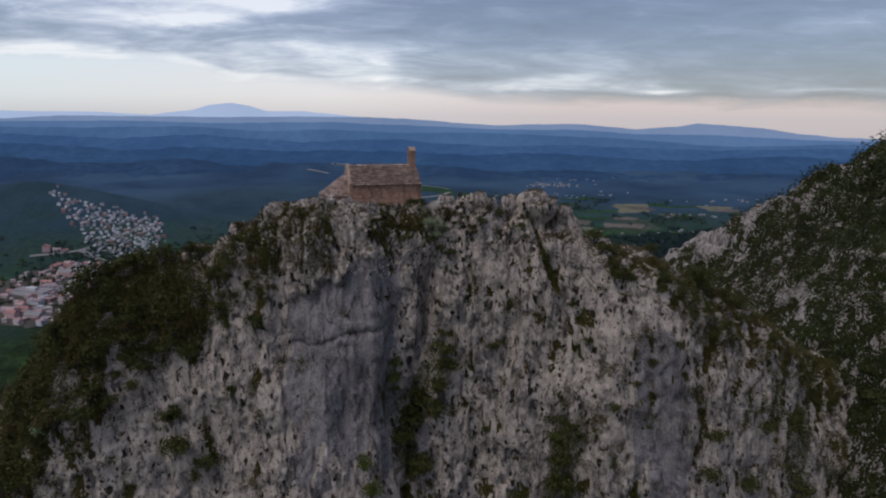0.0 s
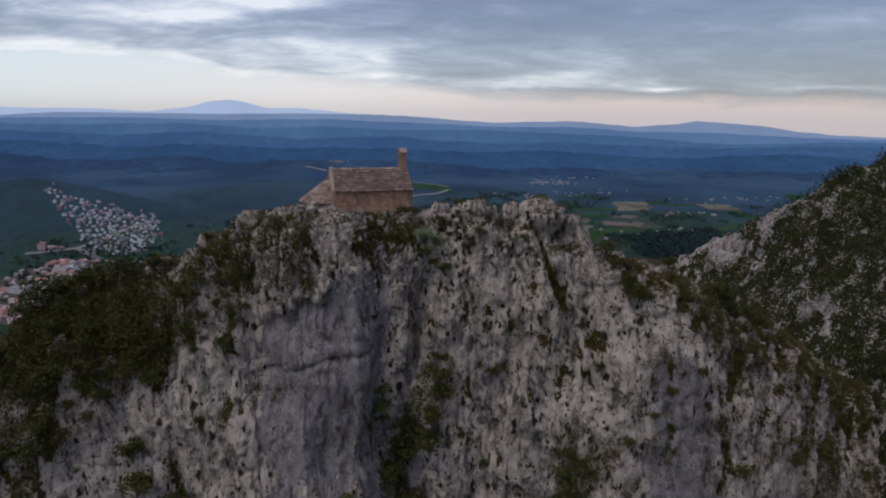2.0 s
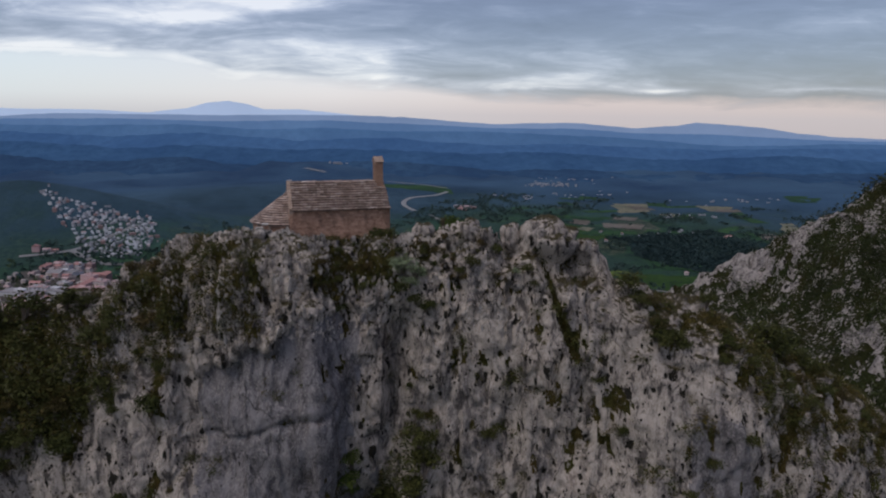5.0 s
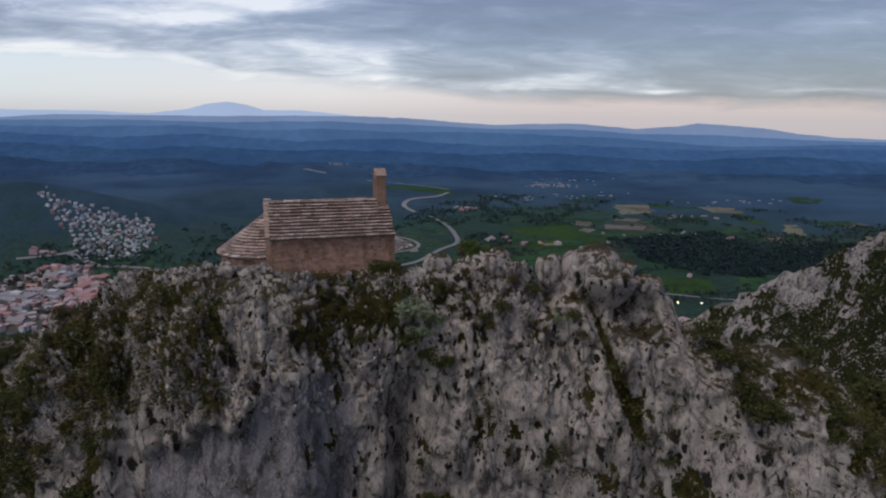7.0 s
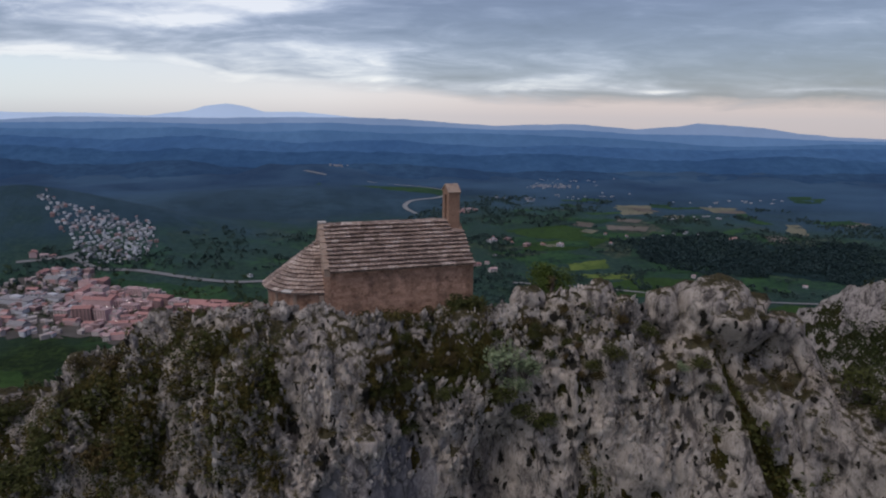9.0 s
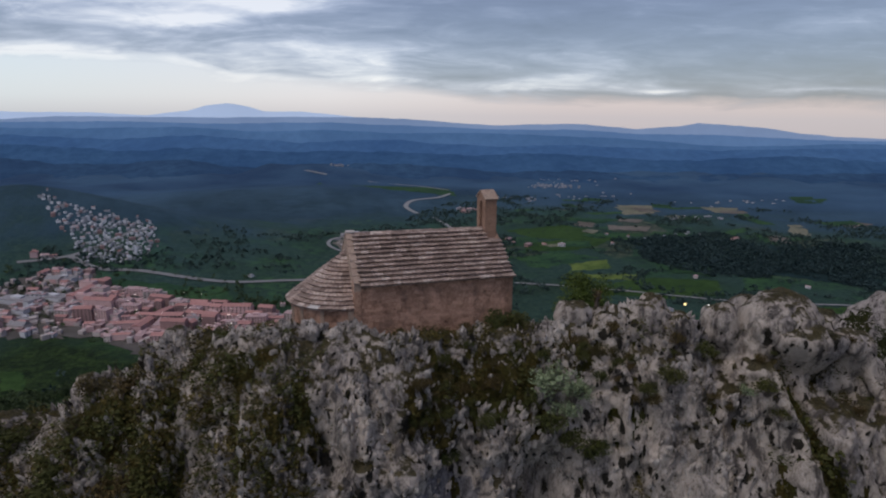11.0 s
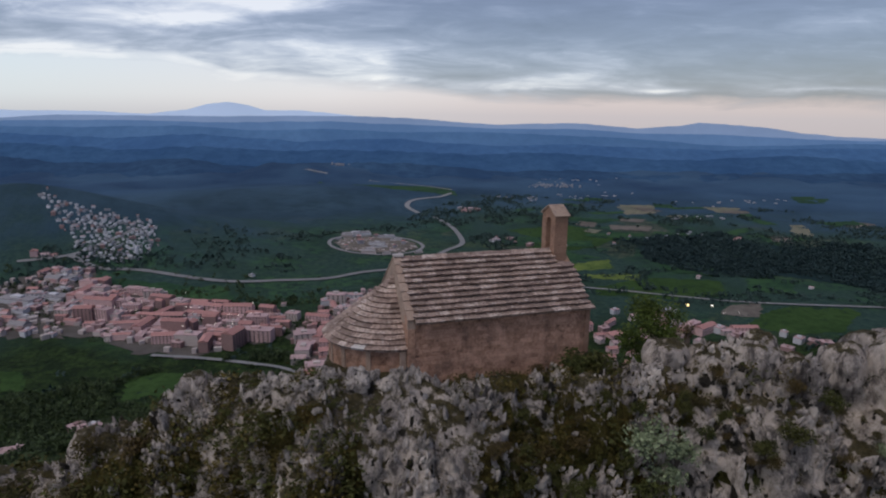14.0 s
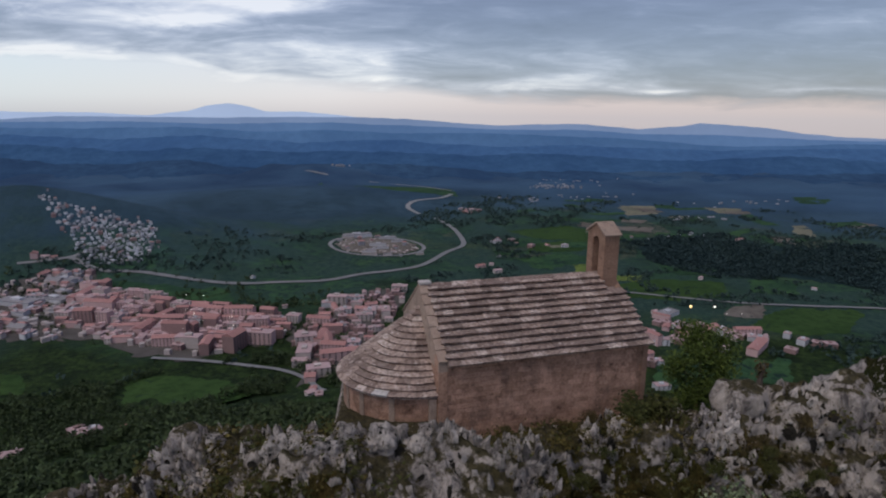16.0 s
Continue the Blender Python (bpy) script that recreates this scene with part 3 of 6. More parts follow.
def top_z(x, t):
    """Height of the summit t metres behind the crest."""
    yc, zc = crest(x)
    y = yc + t
    shelf = np.interp(x, (-30, -10, -5, -3.6, -2.6, 8.8, 10, 24, 40), (2.5, 1.6, 1.6, 3.0, 9.5, 9.5, 1.6, 2.2, 2.0))
    z = zc - np.interp(x, (14, 16.5, 24, 27), (0.22, 0.62, 0.62, 0.22)) * np.minimum(t, shelf) - 0.95 * np.maximum(t - shelf, 0)
    left = -4.4 + 2.6 * smooth(0.3, 2.6, y)
    pad = smooth(left - 0.2, left + 0.8, x) * (1 - smooth(9.0, 10.2, x)) * smooth(-1.4, -0.4, y) * (1 - smooth(7.0, 8.5, y + 2.2 * smooth(-1, -3, x)))
    level = np.interp(x, (-4, -2.5, 0.5, 1.5, 8, 9.5), (0.6, 0.75, 0.75, -0.1, -0.1, 0.2))
    return z * (1 - pad) + level * pad, pad


def flank_cover(x, deep):
    """How much of the rock's left and right flanks lies under heath and thicket."""
    reach = np.interp(x, (-30, -20, -14, -8, -4), (8, 8, 9.5, 9.5, 8.0))
    left = 1.6 * smooth(-1.9, -3.6, x) * smooth(0.1, 0.9, deep) * (1 - smooth(0.7, 1.2, deep / reach)) + 1.1 * smooth(-14, -22, x) * (1 - smooth(6, 13, deep))
    band = np.exp(-((deep - 2.0) / 2.4) ** 2) * smooth(0.6, 2.0, x) * (1 - smooth(8.5, 12, x))
    right = 1.2 * smooth(25, 30, x) * (1 - smooth(3.5, 8.5, deep)) + 0.42 * smooth(28, 34, x) * (1 - smooth(10, 18, deep)) + 0.5 * smooth(56, 63, x) * smooth(6, 12, deep)
    return left, band, right


def left_gullies(p, x, deep):
    """Dark overgrown clefts between the bare pillars of the left flank."""
    wave = x + 1.3 * value_noise(p * (0.2, 0.2, 0.10), 57) + 0.5 * value_noise(p * (0.7, 0.7, 0.4), 56)
    lines = np.exp(-((wave + 18.6) / 1.5) ** 2) + 0.8 * np.exp(-((wave + 12.2) / 0.7) ** 2) * smooth(14, 18, deep) + smooth(-24.5, -27.5, wave) * smooth(-0.45, -0.05, fractal(p * (0.55, 0.55, 0.05), 2, 58))
    return np.clip(lines, 0, 1) * smooth(4, 10, deep) * (1 - smooth(38, 46, deep))


def groove(x, z):
    """The slanting groove under the crest's great block, 0 to 1."""
    run = np.clip((-0.4 - z) / 12.0, 0, 1.2)
    return np.exp(-((x - 19.8 - 3.5 * run) / (0.38 - 0.08 * run)) ** 2) * smooth(0.2, -1.0, z) * smooth(-9.8, -7.3, z)


def rib_lines(p, x):
    """Bare ribs of rock that run down through the cover."""
    return smooth(0.15, 0.75, fractal(p * (0.42, 0.42, 0.07), 3, 69, True)) * smooth(-1, -4, x)


def build_cliff():
    xs = np.concatenate([np.arange(-62, -14, 0.30), np.arange(-14, 24, 0.115), np.arange(24, 66, 0.26)])
    back = np.concatenate([np.arange(34, 12, -0.6), np.arange(12, 6, -0.3), np.arange(6, 0, -0.11)])
    down = np.concatenate([np.arange(0, 7, 0.09), np.arange(7, 40, 0.22), np.arange(40, 96, 1.4)])
    X1, T = np.meshgrid(xs, back)
    yc, zc = crest(X1)
    z1, pad = top_z(X1, T)
    X2, Hh = np.meshgrid(xs, down)
    _, zc2 = crest(X2)
    X = np.vstack([X1, X2])
    Y = np.vstack([yc + T, face_y(X2, Hh)])
    Z = np.vstack([z1, zc2 - Hh])
    calm = np.vstack([pad, np.zeros_like(X2)])
    deep = np.vstack([np.zeros_like(X1), Hh])
    P = np.stack([X, Y, Z], -1)
    N = np.cross(np.gradient(P, axis=1), np.gradient(P, axis=0))
    N /= np.linalg.norm(N, axis=-1, keepdims=True) + 1e-9
    if N[-60, 200, 1] > 0:
        N = -N
    shape = X.shape
    p, d = P.reshape(-1, 3), np.zeros(X.size)
    x, y, z, deep, calm = p[:, 0], p[:, 1], p[:, 2], deep.ravel(), calm.ravel()
    warp = p + 0.5 * np.stack([value_noise(p * 0.8, 50), value_noise(p * 0.8, 51), value_noise(p * 0.8, 52)], -1)
    steep = smooth(0.5, 4.0, deep)
    # smooth hollow wall under a broken lip
    lip = np.interp(x, (-12, -9.5, -6.5, -3, -1, 0.5, 4.5, 9), (-10, -9.0, -7.7, -6.7, -5.2, -3.9, -4.2, -5.6)) + 0.7 * fractal(p * (0.5, 0.5, 0.1), 3, 9)
    bay = smooth(-10, -6.5, x) * (1 - smooth(1.5, 8.5, x)) * smooth(0.25, -0.9, z - lip) * (1 - 0.6 * smooth(-20, -28, z))
    rough = 1 - 0.62 * bay
    crag = np.maximum(1 - smooth(3, 8, deep), 0.25)
    d += (0.3 + 0.75 * steep) * fractal(p * (0.13, 0.13, 0.08), 3, 1)
    d += steep * rough * 0.40 * fractal(warp * (0.36, 0.36, 0.07), 3, 5, True)
    d += steep * 0.20 * fractal(warp * (1.25, 1.25, 0.13), 3, 7, True)
    d += rough * 0.26 * fractal(warp * (0.8, 0.8, 0.45), 4, 11)
    knob = smooth(8.5, 11, x) * (1 - smooth(26, 30, x)) * (1 - smooth(2, 5, deep))
    d += (1 - 0.62 * steep) * (0.58 + 0.5 * knob) * dome(warp * (0.50, 0.50, 0.32), 21)
    d += rough * (0.12 + 0.36 * crag) * dome(warp * (1.15, 1.15, 0.55), 31)
    d += rough * (0.08 + 0.26 * crag) * dome(warp * (2.5, 2.5, 1.0), 43)
    d += 0.05 * fractal(warp * (3.2, 3.2, 1.3), 2, 41, True)
    pocked = smooth(-0.2, 0.2, value_noise(p * 0.22, 45)) * rough
    d -= pocked * 0.34 * smooth(0.36, 0.18, cells(warp * (0.95, 0.95, 0.55), 47))
    d -= (0.85 - 0.4 * smooth(-1, 2, x)) * bay
    # pale buttress beside the hollow, shelf of broken blocks across it
    d += 0.55 * np.exp(-((x + 0.5 - 0.35 * (z + 3)) / 0.9) ** 2) * smooth(0.0, -1.5, z) * smooth(-7.5, -5.0, z)
    crack = z + 13.4 - 0.28 * (x + 4) - 0.6 * value_noise(p * (0.5, 0.5, 0.2), 62)
    d -= 0.40 * np.exp(-(crack / 0.22) ** 2) * smooth(-9, -7, x) * (1 - smooth(3, 5, x))
    d += 0.22 * smooth(0.9, 0.0, np.abs(crack - 1.0)) * smooth(-7, -5, x) * (1 - smooth(2, 4, x)) * rough
    # rounded block on the crest with a hollow under it
    d += 1.0 * smooth(19.6, 20.5, x) * (1 - smooth(22.4, 23.3, x)) * smooth(-0.5, 0.3, z)
    d -= 1.5 * smooth(19.6, 20.6, x) * (1 - smooth(23.6, 25.2, x)) * smooth(-3.4, -1.4, z) * (1 - smooth(-0.8, -0.1, z))
    # two gullies and the slanting groove with its overhang
    d -= 1.8 * np.exp(-((x - 7.6 - 0.10 * (z + 12) + 0.5 * value_noise(p * 0.3, 61)) / 1.0) ** 2) * smooth(-3.5, -6.5, z)
    d -= 1.3 * np.exp(-((x - 6.0 + 0.25 * (z + 24)) / 1.6) ** 2) * smooth(-18, -22, z)
    d -= 1.3 * groove(x, z)
    d += 0.35 * np.exp(-((x - 18.9 + 0.55 * (z + 0.4)) / 0.9) ** 2) * smooth(-1.0, -2.5, z) * (1 - smooth(-8, -11, z))
    d -= 1.2 * np.exp(-((x - 37.5) / 1.5) ** 2) * smooth(3, 6, deep) + 1.3 * np.exp(-((x - 23 + 0.15 * (z + 26)) / 1.7) ** 2) * smooth(-21, -25, z)
    d *= 1 - 0.45 * smooth(-6, -4, x) * (1 - smooth(1.5, 3, x)) * (1 - smooth(1.0, 3.0, deep))
    d *= (1 - 0.93 * calm) * (1 - 0.9 * smooth(-8, -5.5, x) * (1 - smooth(-3.0, -2.0, x)) * smooth(-0.6, 0.8, y) * (deep <= 0))
    soft = d.reshape(shape)
    for axis in (0, 1):
        soft = sum(np.roll(soft, k, axis) for k in range(-5, 6)) / 11
    hollow = (soft.ravel() - d).reshape(shape)
    p = p + d[:, None] * N.reshape(-1, 3)
    faces = grid_faces(*shape)
    me = mesh_from("cliff", p, faces, ROCK, True)
    me.materials.append(MAUVE_ROCK)
    # darker mauve rock in the hollow and in streaks to its right
    mauve = bay + 0.35 * value_noise(p * (0.5, 0.5, 0.25), 46) + 0.25 * value_noise(p * (1.7, 1.7, 0.6), 49) + 0.75 * smooth(0.1, 0.5, value_noise(p * (0.16, 0.16, 0.03), 48)) * smooth(6, 10, deep) * (x > 6)
    me.materials.append(HEATH)
    left, band, right = flank_cover(x, deep)
    # heath ground in the groove stands in for the bare crack's shade
    grown = 1.3 * groove(x, z) * smooth(-2.5, -4.0, z) + 0.95 * left_gullies(P.reshape(-1, 3), x, deep) + 0.62 * left + 1.05 * band + 0.15 * right - 0.95 * rib_lines(P.reshape(-1, 3), x) + 0.5 * fractal(p * (0.55, 0.55, 0.35), 4, 97) + 0.9 * hollow.ravel()
    grown = np.where(deep > 0, grown, -1.0)
    me.polygons.foreach_set("material_index", np.where(grown[faces].mean(axis=1) > 0.45, 2, mauve[faces].mean(axis=1) > 0.54).astype(np.int32))
    ob = tagged(new("cliff", me), "grey weathered limestone cliff with streaks, pits and mossy ledges", "cliff", kind="structure")
    return ob, p.reshape(*shape, 3), N, deep.reshape(shape), calm.reshape(shape), hollow


cliff, ROCK_P, ROCK_N, ROCK_H, ROCK_CALM, ROCK_HOLLOW = build_cliff()


def build_hillside():
    """The rocky slope that rises beyond the saddle."""
    xs, ys = np.arange(46, 135, 0.40), np.concatenate([np.arange(-110, -25, 1.2), np.arange(-25, 52, 0.40)])
    X, Y = np.meshgrid(xs, ys)
    ridge_y = np.interp(X, (46, 62, 67, 74, 78, 91, 110, 170), (42, 36, 30, 25, 19.5, 15, 9, -5))
    ridge_z = np.interp(X, (46, 62, 67, 74, 78, 84, 91, 110, 170), (-42, -21.8, -16.0, -10.3, -5.6, -3.9, 2.6, 16.0, 54))
    t = ridge_y - Y
    Z = ridge_z - 0.30 * np.clip(t, 0, 10) - 0.06 * np.clip(t - 10, 0, 24) - 0.75 * np.maximum(t - 34, 0) - 1.5 * np.maximum(-t - 1.5, 0)
    p = np.stack([X, Y, Z], -1).reshape(-1, 3)
    p[:, 2] += 1.6 * fractal(p * (0.07, 0.07, 0), 3, 71) + 1.3 * (0.5 - cells(p * (0.22, 0.22, 0.1), 73)) + 0.8 * (0.5 - cells(p * (0.6, 0.6, 0.3), 77)) + 0.35 * fractal(p * (0.9, 0.9, 0.3), 3, 75)
    lift = p[:, 2] / 3.2 + 2.2 * fractal(p * (0.035, 0.035, 0), 4, 78)
    whole = np.floor(lift)
    p[:, 2] += 0.28 * 3.2 * (whole + smooth(0.45, 0.85, lift - whole) - lift)
    p[:, 2] += 0.5 * (0.5 - cells(p * (1.1, 1.1, 0.4), 79))
    faces = grid_faces(len(ys), len(xs))
    p[:, 2] += (1.8 * dome(p * (0.28, 0.28, 0.1), 74) - 0.4) * np.exp(-((t.ravel() - 1.5) / 4.0) ** 2)
    me = mesh_from("hillside", p, faces, TURF_ROCK, True)
    me.materials.append(HILL_HEATH)
    t = t.ravel()
    bare = np.exp(-((t - 1.0) / 5.0) ** 2) * (1 - smooth(86, 100, p[:, 0])) * 0.48 + 0.4 * fractal(p * (0.10, 0.10, 0.05), 3, 64) + 0.75 * fractal(p * (0.42, 0.42, 0.2), 4, 65, gain=0.7)
    me.polygons.foreach_set("material_index", (bare[faces].mean(axis=1) < 0.36).astype(np.int32))
    tagged(new("hillside", me), "steep rocky hillside with pale outcrops and dark green scrub", "hillside", kind="structure")
    return p.reshape(len(ys), len(xs), 3)


HILL_P = build_hillside()


# ---- the valley ----
def ground_z(x, y):
    d = np.hypot(x, y)
    z = np.interp(d, (0, 60, 150, 300, 450, 600, 700, 3200, 3700, 4300), (-60, -62, -105, -172, -238, -290, -300, -300, -300, -300))
    z = z + 190 * np.exp(-0.5 * (((x + 650) / 330) ** 2 + ((np.minimum(y, 1510) - 1650) / 230) ** 2 + (np.maximum(y - 1510, 0) / 140) ** 2 + (np.minimum(x + 540, 0) / 180) ** 2))
    hills = np.exp(-0.5 * (((x - 60) / 420) ** 2 + ((y - 2150) / 260) ** 2)) * 45 + np.exp(-0.5 * (((x - 200) / 300) ** 2 + ((y - 3100) / 200) ** 2)) * 60
    return z + hills


def build_ground():
    ang = np.concatenate([np.linspace(-60, 60, 260), np.linspace(63, 297, 70)])
    rad = np.concatenate([np.linspace(0.5, 120, 10), np.geomspace(140, 4400, 200)])
    A, D = np.meshgrid(np.radians(ang), rad)
    X = AHEAD.x * D * np.cos(A) + RIGHT.x * D * np.sin(A)
    Y = AHEAD.y * D * np.cos(A) + RIGHT.y * D * np.sin(A)
    Z = ground_z(X, Y)
    p = np.stack([X, Y, Z], -1).reshape(-1, 3)
    p[:, 2] += (fractal(p * (0.006, 0.006, 0), 4, 81) * smooth(2300, 3200, D.ravel()) * 14 + fractal(p * (0.02, 0.02, 0), 3, 83) * (1 - smooth(500, 700, D.ravel())) * 6)
    rows, cols = A.shape
    i = np.arange(rows * cols).reshape(rows, cols)
    j = np.roll(i, -1, axis=1)
    faces = np.stack([i[:-1], j[:-1], j[1:], i[1:]], -1).reshape(-1, 4)
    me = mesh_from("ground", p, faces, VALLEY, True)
    tagged(new("ground", me), "wide valley floor with dark woods and green fields", "ground", kind="structure")


build_ground()


def far_range(name, mat, depth, base, us, vs, rough, label, knolls=0.0011):
    """A range of hills across the horizon."""
    u = np.linspace(-1.3, 1.3, 620)
    v = np.interp(u, us, vs)
    w = np.stack([u * 9, 0 * u + depth * 0.01, 0 * u], -1)
    v = v + knolls * fractal(w, 5, 95, gain=0.6)
    rows = 26
    P = []
    for r in range(rows):
        s = r / (rows - 1)
        dep = depth - base * (1 - s)
        P.append(np.stack([AHEAD.x * dep + RIGHT.x * u * dep, AHEAD.y * dep + RIGHT.y * u * dep, 11.4 + (v * depth + 330) * s ** 1.1 - 330 + 0 * u], -1))
    p = np.array(P).reshape(-1, 3)
    p[:, 2] += rough * fractal(p * (0.012, 0.012, 0), 4, 91) * np.repeat(np.linspace(1, 0.35, rows), len(u))
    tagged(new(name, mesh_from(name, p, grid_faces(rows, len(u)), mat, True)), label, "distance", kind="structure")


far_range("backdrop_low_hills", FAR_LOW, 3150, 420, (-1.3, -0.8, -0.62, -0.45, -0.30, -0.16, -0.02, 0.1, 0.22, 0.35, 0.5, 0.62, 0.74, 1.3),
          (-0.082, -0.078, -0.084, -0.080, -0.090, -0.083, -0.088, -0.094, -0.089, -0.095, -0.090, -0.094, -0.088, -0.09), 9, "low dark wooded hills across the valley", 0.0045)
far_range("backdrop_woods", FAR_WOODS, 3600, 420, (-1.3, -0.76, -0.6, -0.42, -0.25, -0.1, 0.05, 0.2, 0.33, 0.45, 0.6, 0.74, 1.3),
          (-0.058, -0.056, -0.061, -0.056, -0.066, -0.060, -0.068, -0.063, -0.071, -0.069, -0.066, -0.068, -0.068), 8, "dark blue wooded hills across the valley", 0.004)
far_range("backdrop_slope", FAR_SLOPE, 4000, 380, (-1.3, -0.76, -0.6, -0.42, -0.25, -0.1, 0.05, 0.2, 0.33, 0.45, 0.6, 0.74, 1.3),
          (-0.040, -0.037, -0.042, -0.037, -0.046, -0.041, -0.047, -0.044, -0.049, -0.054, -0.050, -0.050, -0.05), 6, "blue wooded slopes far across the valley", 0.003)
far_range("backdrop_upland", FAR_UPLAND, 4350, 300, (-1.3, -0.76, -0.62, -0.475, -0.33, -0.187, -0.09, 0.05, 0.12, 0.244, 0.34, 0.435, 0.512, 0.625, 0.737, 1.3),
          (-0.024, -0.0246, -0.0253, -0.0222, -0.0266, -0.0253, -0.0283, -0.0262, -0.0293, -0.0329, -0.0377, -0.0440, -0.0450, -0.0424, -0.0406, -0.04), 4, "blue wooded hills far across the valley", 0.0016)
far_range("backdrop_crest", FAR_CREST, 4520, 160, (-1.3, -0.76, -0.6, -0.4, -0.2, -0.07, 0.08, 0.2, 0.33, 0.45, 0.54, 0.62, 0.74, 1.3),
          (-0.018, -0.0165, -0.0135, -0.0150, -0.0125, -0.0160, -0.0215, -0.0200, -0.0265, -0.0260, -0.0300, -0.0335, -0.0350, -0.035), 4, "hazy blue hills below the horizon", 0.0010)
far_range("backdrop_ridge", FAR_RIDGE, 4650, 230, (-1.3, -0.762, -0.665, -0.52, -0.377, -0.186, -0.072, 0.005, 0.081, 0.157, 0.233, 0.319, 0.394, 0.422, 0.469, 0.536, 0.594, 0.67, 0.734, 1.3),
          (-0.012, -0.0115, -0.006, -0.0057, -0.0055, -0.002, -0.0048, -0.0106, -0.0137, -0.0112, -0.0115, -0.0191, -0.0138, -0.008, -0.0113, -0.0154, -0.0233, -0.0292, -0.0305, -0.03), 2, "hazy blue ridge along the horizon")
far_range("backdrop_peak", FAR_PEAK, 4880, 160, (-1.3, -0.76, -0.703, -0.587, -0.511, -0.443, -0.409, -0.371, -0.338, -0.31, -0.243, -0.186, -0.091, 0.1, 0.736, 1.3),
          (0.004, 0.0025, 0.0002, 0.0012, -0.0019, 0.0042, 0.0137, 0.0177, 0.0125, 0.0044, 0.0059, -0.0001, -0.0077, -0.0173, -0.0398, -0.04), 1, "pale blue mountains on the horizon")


# ---- chapel ----
EAVE, RIDGE, DEPTH, LENGTH, PEAK_Y = 3.0, 5.06, 5.92, 8.62, 2.96


def slab_mesh(rng, w, l, th):
    """A rough stone slab lying along +y, its lower edge at y = 0."""
    def j(a):
        return rng.uniform(-a, a)
    bot = [(0.004 + j(.004), j(.012), 0), (w - .004 + j(.004), j(.012), 0), (w - .004, l, 0), (0.004, l, 0)]
    top = [(x + j(.004), y, th + j(.010)) for x, y, z in bot]
    bot = [(x, y + (0.075 if y < l / 2 else 0), z) for x, y, z in bot]
    verts = bot + top
    faces = [(3, 2, 1, 0), (4, 5, 6, 7), (0, 1, 5, 4), (1, 2, 6, 5), (2, 3, 7, 6), (3, 0, 4, 7)]
    return verts, faces


